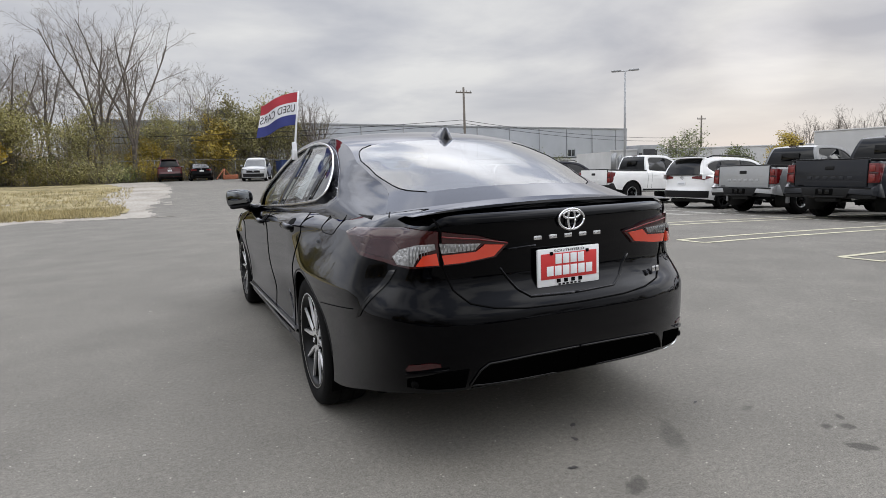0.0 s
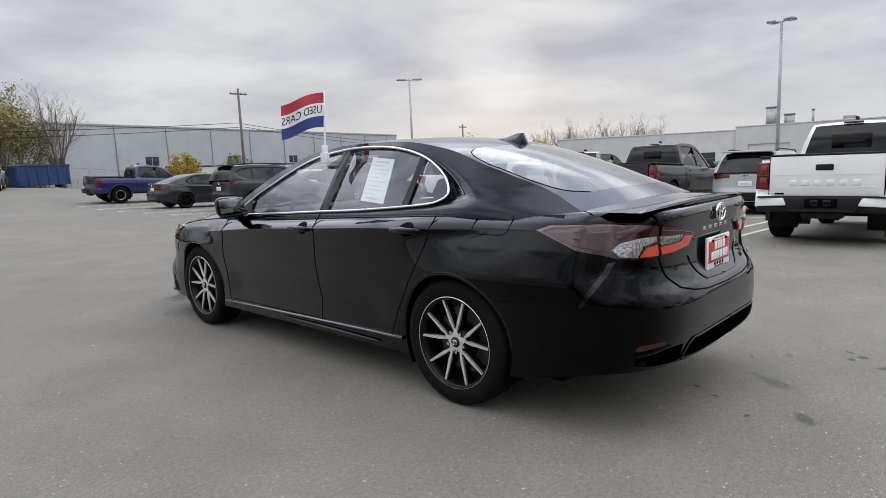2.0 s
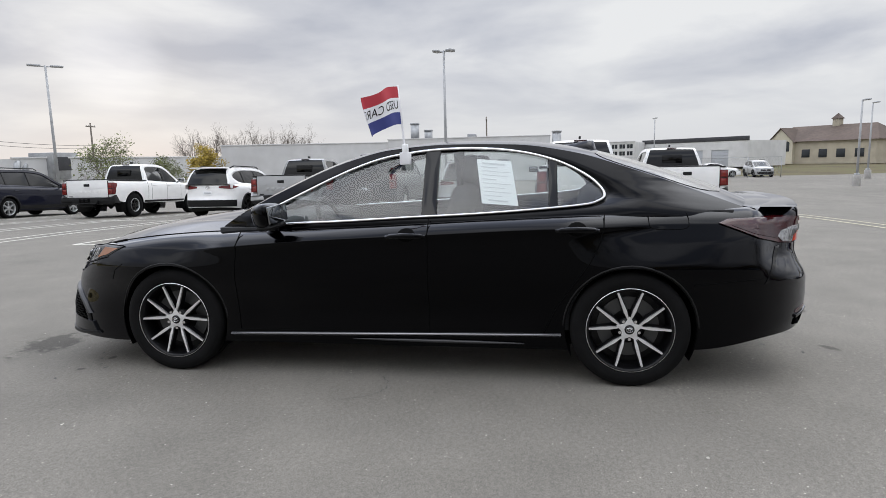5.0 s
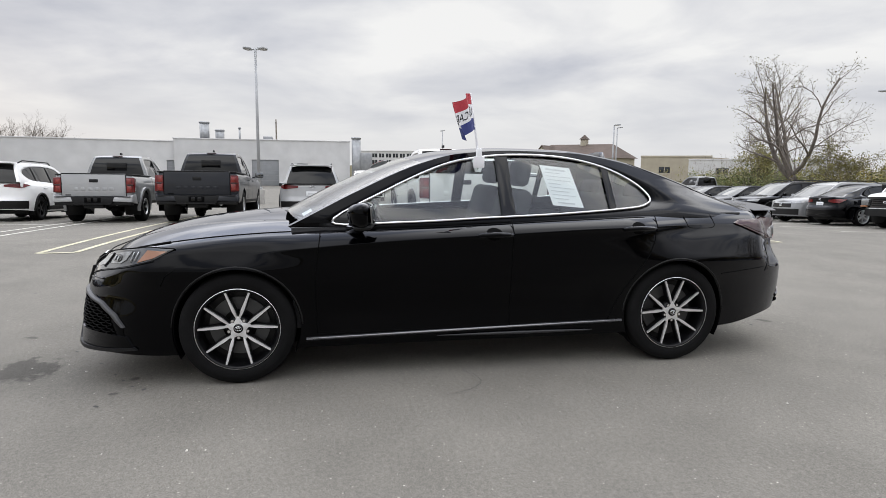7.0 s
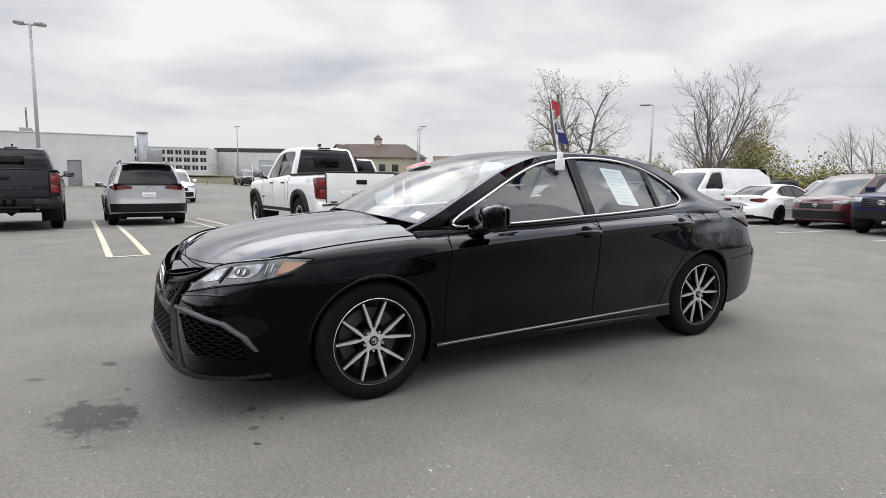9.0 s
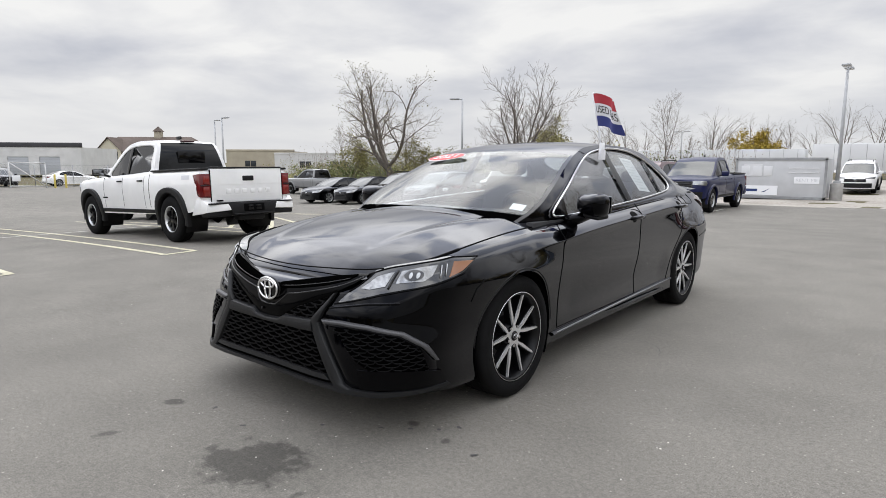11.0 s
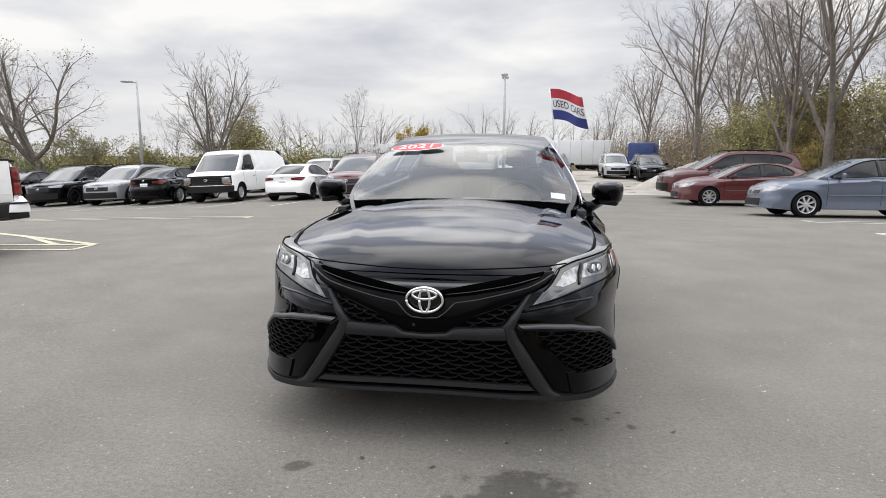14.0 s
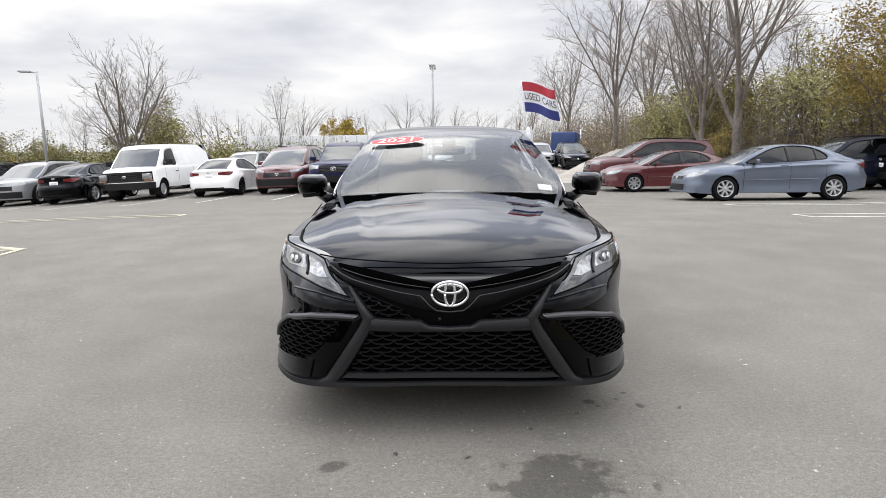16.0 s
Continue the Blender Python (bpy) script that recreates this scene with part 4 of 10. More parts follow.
PICKUP = dict(
    H=1.87, W=0.955, yF=2.60, yR=-2.72, yA=1.75, yB=-2.45, pF=3.6, pR=7.0, wyF=1.675, wyR=-1.675, wr=0.405, arch=0.475, rim=0.225, tw=0.25, wx=0.82, wheel="truck",
    dF=[(0.4, 0.04), (0.5, 0.0), (0.8, 0.0), (1.0, 0.05), (1.12, 0.12), (1.3, 0.2)],
    dS=[(0.4, 0.06), (0.55, 0.03), (0.75, 0.01), (0.95, 0.0), (1.1, 0.02), (1.2, 0.05), (1.3, 0.08)],
    dR=[(0.4, 0.0), (0.9, 0.0), (1.2, 0.02), (1.3, 0.02)],
    zsh=[(-2.72, 1.24), (-0.8, 1.24), (-0.3, 1.22), (0.8, 1.18), (1.3, 1.16), (2.2, 1.12), (2.6, 1.05)],
    zlo=[(-2.72, 0.60), (-2.2, 0.52), (-1.2, 0.48), (1.2, 0.46), (2.2, 0.50), (2.6, 0.46)],
    zc=[(-2.72, 1.24), (-0.2, 1.24), (1.0, 1.24), (1.5, 1.22), (2.2, 1.17), (2.6, 1.05)],
    xb=[(-1.0, 0.81), (0.3, 0.83), (1.3, 0.77)], zb=1.18, k=0.36,
    E=[(1.28, 1.16), (0.85, 1.42), (0.50, 1.68), (0.25, 1.79), (-0.1, 1.83), (-0.55, 1.82), (-0.78, 1.77), (-0.86, 1.60), (-0.92, 1.22)],
    by=[0.10, 0.08, 0.04, 0.0, 0.0, 0.0, 0.0, -0.02, -0.02], cz=[0.02, 0.02, 0.02, 0.02, 0.02, 0.02, 0.015, 0.0, 0.0],
    dlo=[(0.95, 1.20), (0.65, 1.45), (0.38, 1.64), (0.10, 1.72), (-0.35, 1.73), (-0.70, 1.69), (-0.74, 1.45), (-0.72, 1.24), (-0.1, 1.21), (0.4, 1.20)],
    panes=[(0.18, 0.95), (-0.74, 0.10)], ws=2, rs=6, zu=0.48)

VAN = dict(
    H=2.08, W=1.0, yF=2.75, yR=-2.75, yA=2.0, yB=-2.3, pF=4.0, pR=6.0, wyF=1.85, wyR=-1.65, wr=0.37, arch=0.42, rim=0.21, tw=0.23, wx=0.84, wheel="steel",
    dF=[(0.3, 0.0), (0.6, 0.0), (0.9, 0.03), (1.1, 0.06), (1.3, 0.15)], dS=[(0.3, 0.05), (0.6, 0.0), (1.0, 0.0), (1.25, 0.03), (1.4, 0.05)], dR=[(0.3, 0.0), (1.4, 0.02)],
    zsh=[(-2.75, 1.25), (0.8, 1.25), (1.7, 1.22), (2.4, 1.14), (2.75, 1.08)], zlo=[(-2.75, 0.45), (0, 0.40), (2.75, 0.45)],
    zc=[(-2.75, 1.25), (1.5, 1.27), (2.2, 1.22), (2.75, 1.10)], xb=[(-2.75, 0.97), (0.5, 0.97), (1.95, 0.90)], zb=1.22, k=0.22,
    E=[(2.0, 1.20), (1.7, 1.50), (1.35, 1.85), (1.1, 1.99), (0.5, 2.04), (-1.5, 2.04), (-2.6, 2.01), (-2.7, 1.7), (-2.73, 1.25)],
    by=[0.14, 0.1, 0.05, 0, 0, 0, 0, 0, 0], cz=[0.0, 0.02, 0.03, 0.03, 0.03, 0.03, 0.03, 0.0, 0.0],
    dlo=[(1.60, 1.25), (1.42, 1.50), (1.22, 1.76), (1.0, 1.84), (0.62, 1.84), (0.58, 1.55), (0.60, 1.25), (1.1, 1.24)],
    panes=[(0.55, 1.60)], ws=2, rs=6, zu=0.38)


def plate(root, sh, z0, z1, w=0.155, rear=True, text=False):
    p = sh.at(np.array([sh.S if rear else 0.0]), np.array([(z0 + z1) / 2]), 0.012)[0]
    b = part("number_plate", bbox("number_plate", -w, w, -0.006, 0.006, -(z1 - z0) / 2, (z1 - z0) / 2, 0.003), WHITEPAPER, root, m=pose(0, p[1], p[2]))
    part("plate_bar", bbox("plate_bar", -w * 0.7, w * 0.7, -0.008, 0.008, -0.025, 0.03, 0.002), GREYINK, b)


def emblem(root, y, z, rx=0.07, back=True, name="emblem", fine=False):
    s = Soup()
    for ax, az, cx, cz in ((rx, rx * 0.68, 0, 0), (rx * 0.28, rx * 0.68, 0, 0), (rx * 0.66, rx * 0.25, 0, rx * 0.30)):
        s.tube([(cx + ax * math.cos(a), 0, cz + az * math.sin(a)) for a in np.linspace(0, 2 * math.pi, 33 if fine else 17)], rx * 0.085, 8 if fine else 5)
    part(name, s.mesh(name, True), CHROME, root, "chrome oval emblem", m=pose(0, y, z))


def make_suv(name, label, m, body, sp=SUV, lamp="slim", wheel=None, group="parked cars", far=False):
    root, sh, cb = base_vehicle(sp, label, "car", m, name, body, group=group, nc=80 if not far else 56, nv=13 if not far else 9)
    k = sp["H"] / 1.70
    W, yR, yF = sp["W"], sp["yR"], sp["yF"]
    for side in (-1, 1):
        s0 = sh.sx(side * W * 0.42, False)
        s1 = sh.sy(yR + 0.42, side)
        s2 = sh.sx(side * W * 0.85, False)
        part("tail_light", sh.patch([(s0, 0.97 * k), (s2, 0.93 * k), (s1, 1.02 * k), (s2, 1.07 * k), (s0, 1.03 * k)], 0.012, 0.02), REDLAMP, root, "red tail light")
        f0, f1, f2 = sh.sx(side * W * 0.50, True), sh.sx(side * W * 0.9, True), sh.sy(yF - 0.45, side)
        part("headlight", sh.patch([(f0, 0.80 * k), (f1, 0.78 * k), (f2, 0.90 * k), (f1, 0.90 * k), (f0, 0.85 * k)], 0.008, 0.02), CLEARLAMP, root, "clear headlight lens")
        a0, a1 = sh.sy(sp["wyF"] - sp["arch"] - 0.02, side), sh.sy(sp["wyR"] + sp["arch"] + 0.02, side)
        part("sill_trim", sh.patch([(a0, 0.30 * k), (a1, 0.30 * k), (a1, 0.42 * k), (a0, 0.42 * k)], 0.012, 0.02), TRIM, root)
        for wy in (sp["wyF"], sp["wyR"]):
            L = []
            for q in np.linspace(-8, 188, 22):
                a = radians(q)
                L.append((sh.sy(wy + (sp["arch"] + 0.02) * math.cos(a), side), sp["wr"] + (sp["arch"] + 0.02) * math.sin(a)))
            P = sh.at(np.array([p[0] for p in L]), np.array([p[1] for p in L]), 0.004)
            part("arch_trim", Soup().tube([Vector(p) for p in P], 0.028, 6).mesh("arch_trim", True), TRIM, root)
    part("rear_bumper_trim", rear_band(sh, sp, 0.36 * k, 0.58 * k, W * 0.94), TRIM, root)
    part("front_bumper_trim", front_band(sh, sp, 0.32 * k, 0.56 * k, W * 0.80), TRIM, root)
    part("grille", front_band(sh, sp, 0.62 * k, 0.78 * k, W * 0.52), GLOSSBLACK, root)
    plate(root, sh, 0.74 * k, 0.87 * k)
    emblem(root, float(sh.at(np.array([sh.S]), np.array([0.99 * k]), 0.012)[0][1]), 0.99 * k)
    emblem(root, float(sh.at(np.array([0.0]), np.array([0.72 * k]), 0.02)[0][1]), 0.72 * k)
    mirror_pair(root, sp, 0.78 * yF / 2.3, 1.10 * k, W + 0.09, body)
    handles(root, sp, sh, [-0.12 * yF / 2.3, -1.05 * yF / 2.3], 0.93 * k, body)
    part("spoiler", bbox("spoiler", -W * 0.64, W * 0.64, yR + 0.08, yR + 0.42, sp["H"] - 0.085, sp["H"] - 0.045, 0.02), body, root)
    for side in (-1, 1):
        x = float(cb.x(-0.6, sp["H"] - 0.06)) - 0.05
        part("roof_rail", Soup().tube([(side * x, 0.15, sp["H"] - 0.05), (side * x, 0.0, sp["H"] + 0.015), (side * x, -1.5, sp["H"] + 0.01), (side * x, -1.75, sp["H"] - 0.06)], 0.018, 6).mesh("roof_rail", True), TRIM, root)
    return root


def band(sh, sp, z0, z1, xmax, front, off=0.012, depth=0.03):
    """A strip across the nose or the tail."""
    n = 20
    v, f = [], []
    for k in range(n + 1):
        x = -xmax + 2 * xmax * k / n
        s = abs(sh.sx(x, front))
        if x == 0:
            s = 0.0 if front else sh.S
        for z, o in ((z0, -depth), (z0, off), ((z0 + z1) / 2, off), (z1, off), (z1, -depth)):
            p = sh.at(np.array([s]), np.array([z]), o)[0]
            v.append((math.copysign(p[0], x) if x else 0.0, p[1], p[2]))
    for k in range(n):
        for j in range(4):
            q = (k * 5 + j, (k + 1) * 5 + j, (k + 1) * 5 + j + 1, k * 5 + j + 1)
            f.append(q[::-1] if front else q)
    f.append((0, 1, 2, 3, 4)); f.append(tuple(n * 5 + i for i in (4, 3, 2, 1, 0)))
    me = mesh("band", v, f)
    me.set_sharp_from_angle(angle=radians(40))
    return me


def rear_band(sh, sp, z0, z1, xm, off=0.012):
    return band(sh, sp, z0, z1, xm, False, off)


def front_band(sh, sp, z0, z1, xm, off=0.012):
    return band(sh, sp, z0, z1, xm, True, off)


def make_sedan(name, label, m, body, sp, group="parked cars", far=False):
    root, sh, cb = base_vehicle(sp, label, "car", m, name, body, group=group, nc=80 if not far else 56, nv=13 if not far else 9)
    k, W, yF, yR = sp["H"] / 1.44, sp["W"], sp["yF"], sp["yR"]
    for side in (-1, 1):
        s0, s2, s1 = sh.sx(side * W * 0.40, False), sh.sx(side * W * 0.86, False), sh.sy(yR + 0.45, side)
        part("tail_light", sh.patch([(s0, 0.83 * k), (s2, 0.79 * k), (s1, 0.92 * k), (s2, 0.94 * k), (s0, 0.91 * k)], 0.010, 0.02), REDLAMP, root, "red tail light")
        f0, f1, f2 = sh.sx(side * W * 0.52, True), sh.sx(side * W * 0.9, True), sh.sy(yF - 0.60, side)
        part("headlight", sh.patch([(f0, 0.60 * k), (f1, 0.63 * k), (f2, 0.80 * k), (f1, 0.76 * k), (f0, 0.68 * k)], 0.008, 0.02), CLEARLAMP, root, "clear headlight lens")
        for y in (0.95 * yF / 2.4, -0.26 * yF / 2.4, -1.18 * yF / 2.4):
            part("door_seam", sh.line([(sh.sy(y, side), 0.30 * k), (sh.sy(y, side), 0.93 * k)], 0.005, -0.002, 4), BLACKINK, root)
        part("side_moulding", sh.line([(sh.sy(0.9 * yF / 2.4, side), 0.52 * k), (sh.sy(-1.0 * yF / 2.4, side), 0.55 * k)], 0.012, 0.002, 5), body, root)
        part("window_trim", Soup().tube([Vector((side * (float(cb.x(p[0], p[1])) + 0.003), p[0], p[1])) for p in cb.dlo + cb.dlo[:1]], 0.009, 5).mesh("window_trim", True), TRIM, root)
    part("lower_grille", front_band(sh, sp, 0.28 * k, 0.44 * k, W * 0.52), TRIM, root)
    part("grille", front_band(sh, sp, 0.56 * k, 0.64 * k, W * 0.40), GLOSSBLACK, root)
    part("rear_valance", rear_band(sh, sp, 0.30 * k, 0.36 * k, W * 0.6), TRIM, root)
    plate(root, sh, 0.69 * k, 0.83 * k)
    emblem(root, float(sh.at(np.array([sh.S]), np.array([0.93 * k]), 0.01)[0][1]), 0.93 * k, 0.055)
    emblem(root, float(sh.at(np.array([0.0]), np.array([0.60 * k]), 0.018)[0][1]), 0.60 * k, 0.055)
    mirror_pair(root, sp, 0.66 * yF / 2.4, 0.99 * k, W + 0.07, body, 0.9)
    handles(root, sp, sh, [-0.09 * yF / 2.4, -1.08 * yF / 2.4], 0.88 * k, body)
    return root


LAMPCORE = {}


def mat_lamp(name):
    if name not in LAMPCORE:
        LAMPCORE[name] = mat(name, (0.20, 0.014, 0.010), 0.18, coat=0.6, var=0.3, scale=22)
    return LAMPCORE[name]


def make_pickup(name, label, m, body, sp=PICKUP, gate_mat=None, bumper=None, far=False, flare=True, group="parked pickups", word=0, blackrear=False):
    root = thing(name, label, "pickup truck", m, group)
    sh, cb = Shell(sp, 96), Cabin(sp)
    V, F, fl = sh.skin(16, 8)
    names = []
    y_bed0, y_bed1 = sp["yR"] + 0.10, cb.ye[-1] - 0.06
    for f, g in zip(F, fl):
        c = np.mean([V[i] for i in f], axis=0)
        inbed = g == "top" and c[1] < y_bed1 and c[1] > y_bed0 and abs(c[0]) < sp["W"] * 0.86
        names.append("gone" if inbed else "body")
    pm = split_mesh(V, F, names, "body")
    part("body", pm["body"], body, root)
    cabin(root, sp, cb, body, G_DARK, G_PALE)
    k = sp["H"] / 1.87
    W, yR, yF = sp["W"], sp["yR"], sp["yF"]
    zt = float(sh.zsh(yR))
    # open load bed with its inner walls
    xi = W * 0.80
    s = Soup()
    s.box(-xi, xi, y_bed0, y_bed1, 0.66 * k, 0.70 * k)
    for side in (-1, 1):
        s.box(*sorted((side * xi, side * W * 0.88)), y_bed0, y_bed1, 0.66 * k, zt - 0.01)
    s.box(-xi, xi, y_bed1 - 0.04, y_bed1 + 0.03, 0.66 * k, zt - 0.01)
    part("load_bed", s.mesh("load_bed"), TRIM, root)
    for side in (-1, 1):
        part("bed_rail", bbox("bed_rail", *sorted((side * W * 0.79, side * (W * 0.955))), yR + 0.03, y_bed1 + 0.02, zt - 0.015, zt + 0.02, 0.012), TRIM, root)
        lx0 = W * 0.80
        top, low = zt - 0.075 * k, zt - 0.47 * k
        o = W + 0.006
        v = [(side * lx0, yR - 0.016, low), (side * o, yR + 0.012, low + 0.01), (side * (o - 0.004), yR + 0.10, low + 0.03), (side * lx0, yR + 0.12, low),
             (side * lx0, yR - 0.010, top), (side * (o - 0.012), yR + 0.020, top), (side * (o - 0.016), yR + 0.235, top - 0.015), (side * lx0, yR + 0.24, top)]
        f = [(0, 1, 5, 4), (1, 2, 6, 5), (2, 3, 7, 6), (3, 0, 4, 7), (4, 5, 6, 7), (3, 2, 1, 0)]
        tl = part("tail_light", bevelled(Soup().add(v, f), "tail_light", 0.012, 2), REDLAMP, root, "red tail light wrapping round the bed's corner")
        part("lamp_strip", bbox("lamp_strip", *sorted((side * (lx0 + 0.012), side * (W * 0.985))), yR - 0.018, yR + 0.02, zt - 0.275 * k, zt - 0.255 * k, 0.006), REDDARK, tl)
        part("lamp_core", bbox("lamp_core", *sorted((side * (lx0 + 0.018), side * (W * 0.93))), yR - 0.019, yR + 0.02, zt - 0.245 * k, zt - 0.115 * k, 0.012), mat_lamp("pickup_lamp_core"), tl)
        part("lamp_core", bbox("lamp_core", *sorted((side * (lx0 + 0.018), side * (W * 0.94))), yR - 0.019, yR + 0.02, zt - 0.44 * k, zt - 0.29 * k, 0.012), mat_lamp("pickup_lamp_core"), tl)
        part("bed_seam", bbox("bed_seam", *sorted((side * (lx0 - 0.012), side * (lx0 - 0.002))), yR - 0.008, yR + 0.02, zt - 0.56 * k, zt - 0.01, 0.002), BLACKINK, root)
    g = part("tailgate", bbox("tailgate", -W * 0.785, W * 0.785, yR - 0.018, yR + 0.06, zt - 0.56 * k, zt + 0.01, 0.018, 3), gate_mat or body, root)
    part("tailgate_cap", bbox("tailgate_cap", -W * 0.785, W * 0.785, yR - 0.024, yR + 0.07, zt + 0.005, zt + 0.035, 0.012), TRIM, g)
    part("gate_handle", bbox("gate_handle", -0.105, 0.105, yR - 0.032, yR, zt - 0.20 * k, zt - 0.115 * k, 0.015, 3), TRIM, g)
    s = Soup()
    s.box(-W * 0.70, W * 0.70, yR - 0.022, yR, zt - 0.44 * k, zt - 0.425 * k).box(-W * 0.70, W * 0.70, yR - 0.022, yR, zt - 0.26 * k, zt - 0.25 * k)
    part("gate_crease", s.mesh("gate_crease"), gate_mat or body, g)
    if word:
        bars_on(word, W * 1.05, 0.075, g, gate_mat or body, pose(0, yR - 0.021, zt - 0.37 * k, 90, 0, 0), "embossed bar on the tailgate", 0.006, 0.6)
    part("gate_badge", bbox("gate_badge", -W * 0.70, -W * 0.56, yR - 0.022, yR, zt - 0.535 * k, zt - 0.51 * k, 0.002), BLACKINK, g)
    bmat = bumper or body
    zb0, zb1 = zt - 0.735 * k, zt - 0.575 * k
    for side in (-1, 1):
        # painted corner of the bumper, sloped towards the black step in the middle
        xo, xi2 = W * 1.0, W * 0.47
        v = [(side * xi2, yR - 0.155, zb0 + 0.05), (side * xo * 0.97, yR - 0.115, zb0 + 0.03), (side * xo, yR + 0.02, zb0), (side * xo * 0.99, yR + 0.34, zb0 - 0.03), (side * xi2, yR + 0.02, zb0 + 0.05),
             (side * (xi2 + 0.06), yR - 0.145, zb1), (side * xo * 0.96, yR - 0.095, zb1 + 0.015), (side * xo, yR + 0.02, zb1 + 0.10), (side * xo * 0.99, yR + 0.16, zb1 + 0.10), (side * (xi2 + 0.06), yR + 0.02, zb1)]
        f = [(0, 1, 6, 5), (1, 2, 7, 6), (2, 3, 8, 7), (3, 4, 9, 8), (4, 0, 5, 9), (5, 6, 7, 8, 9), (4, 3, 2, 1, 0)]
        part("bumper_corner", bevelled(Soup().add(v, f), "bumper_corner", 0.014, 2), TRIM if blackrear else bmat, root)
        part("bumper_pad", bbox("bumper_pad", *sorted((side * W * 0.46, side * W * 0.93)), yR - 0.14, yR + 0.05, zb1 - 0.005, zb1 + 0.018, 0.008), TRIM, root)
        part("bumper_underside", bbox("bumper_underside", *sorted((side * W * 0.44, side * W * 0.95)), yR - 0.10, yR + 0.10, zb0 - 0.05, zb0 + 0.045, 0.02), TRIM, root)
    part("bumper_step", bevelled(Soup().add([(-W * 0.46, yR - 0.165, zb0 - 0.03), (W * 0.46, yR - 0.165, zb0 - 0.03), (W * 0.46, yR + 0.05, zb0 - 0.06), (-W * 0.46, yR + 0.05, zb0 - 0.06),
                                             (-W * 0.54, yR - 0.150, zb1 + 0.012), (W * 0.54, yR - 0.150, zb1 + 0.012), (W * 0.54, yR + 0.05, zb1 + 0.012), (-W * 0.54, yR + 0.05, zb1 + 0.012)],
                                            [(0, 1, 5, 4), (1, 2, 6, 5), (2, 3, 7, 6), (3, 0, 4, 7), (4, 5, 6, 7), (3, 2, 1, 0)]), "bumper_step", 0.012, 2), TRIM, root, "black textured bumper step")
    part("step_lip", bbox("step_lip", -W * 0.45, W * 0.45, yR - 0.19, yR - 0.10, zb0 - 0.035, zb0 - 0.005, 0.012), TRIM, root)
    part("plate_recess", bbox("plate_recess", -0.19, 0.19, yR - 0.17, yR - 0.14, zb0 + 0.02, zb1 - 0.01, 0.006), BLACKINK, root)
    for x in (-0.075, 0.075):
        part("plate_bracket", bbox("plate_bracket", x - 0.05, x + 0.05, yR - 0.178, yR - 0.16, zb0 + 0.04, zb1 - 0.03, 0.008), GLOSSBLACK, root)
    part("hitch", bbox("hitch", -0.24, 0.24, yR - 0.10, yR + 0.1, zb0 - 0.13, zb0 - 0.02, 0.03, 2), TRIM, root)
    part("gate_gap", bbox("gate_gap", -W * 0.78, W * 0.78, yR - 0.012, yR + 0.03, zb1 + 0.012, zt - 0.555 * k, 0.003), BLACKINK, root)
    part("exhaust_pipe", Soup().tube([(W * 0.5, yR + 0.6, 0.50), (W * 0.55, yR + 0.02, 0.50), (W * 0.56, yR - 0.05, 0.48)], 0.035, 10).mesh("exhaust_pipe", True), SILVERWHEEL, root)
    part("rear_axle", Soup().tube([(-sp["wx"], sp["wyR"], sp["wr"]), (-0.1, sp["wyR"], sp["wr"]), (0.0, sp["wyR"], sp["wr"]), (0.1, sp["wyR"], sp["wr"]), (sp["wx"], sp["wyR"], sp["wr"])], [0.05, 0.05, 0.13, 0.05, 0.05], 10).mesh("rear_axle", True), TRIM, root)
    if flare == "black":
        for side in (-1, 1):
            part("side_decal", sh.patch([(sh.sy(yR + 0.34, side), zt - 0.16), (sh.sy(yR + 0.60, side), zt - 0.16), (sh.sy(yR + 0.62, side), zt - 0.09), (sh.sy(yR + 0.36, side), zt - 0.09)], 0.003, 0.004), GREYINK, root, "grey decal on the bedside")
            part("door_badge", sh.patch([(sh.sy(1.02, side), 0.74), (sh.sy(0.82, side), 0.74), (sh.sy(0.82, side), 0.765), (sh.sy(1.02, side), 0.765)], 0.005, 0.004), BLACKINK, root, "small dark badge on the door")
    for y in (sp["wyF"], sp["wyR"]):
        for side in (-1, 1):
            add_wheel(root, sp, y, side)
            part("arch_liner", arch_liner(sp, y, side), TRIM, root)
            if flare:
                r0, r1 = sp["arch"] - 0.012, sp["arch"] + (0.085 if flare == "black" else 0.06)
                A, B = [], []
                for q in np.linspace(-12, 192, 19):
                    a = radians(q)
                    c, d = math.cos(a), math.sin(a)
                    # squarer outside than inside
                    e = (abs(c) ** 3.2 + abs(d) ** 3.2) ** (-1 / 3.2)
                    A.append((sh.sy(y + r0 * c, side), sp["wr"] + r0 * d))
                    B.append((sh.sy(y + r1 * c * (0.35 + 0.65 * e), side), min(zt - 0.05, sp["wr"] + r1 * d * (0.55 + 0.45 * e))))
                part("arch_flare", sh.ribbon(A, B, 0.040, 0.03, 2, 0.004), TRIM if flare == "black" else body, root)
    part("chassis_frame", Soup().box(-0.45, -0.33, yR + 0.2, yF - 0.3, 0.44, 0.58).box(0.33, 0.45, yR + 0.2, yF - 0.3, 0.44, 0.58).box(-0.6, 0.6, -0.8, 1.2, 0.5, 0.6).mesh("chassis_frame"), TRIM, root)
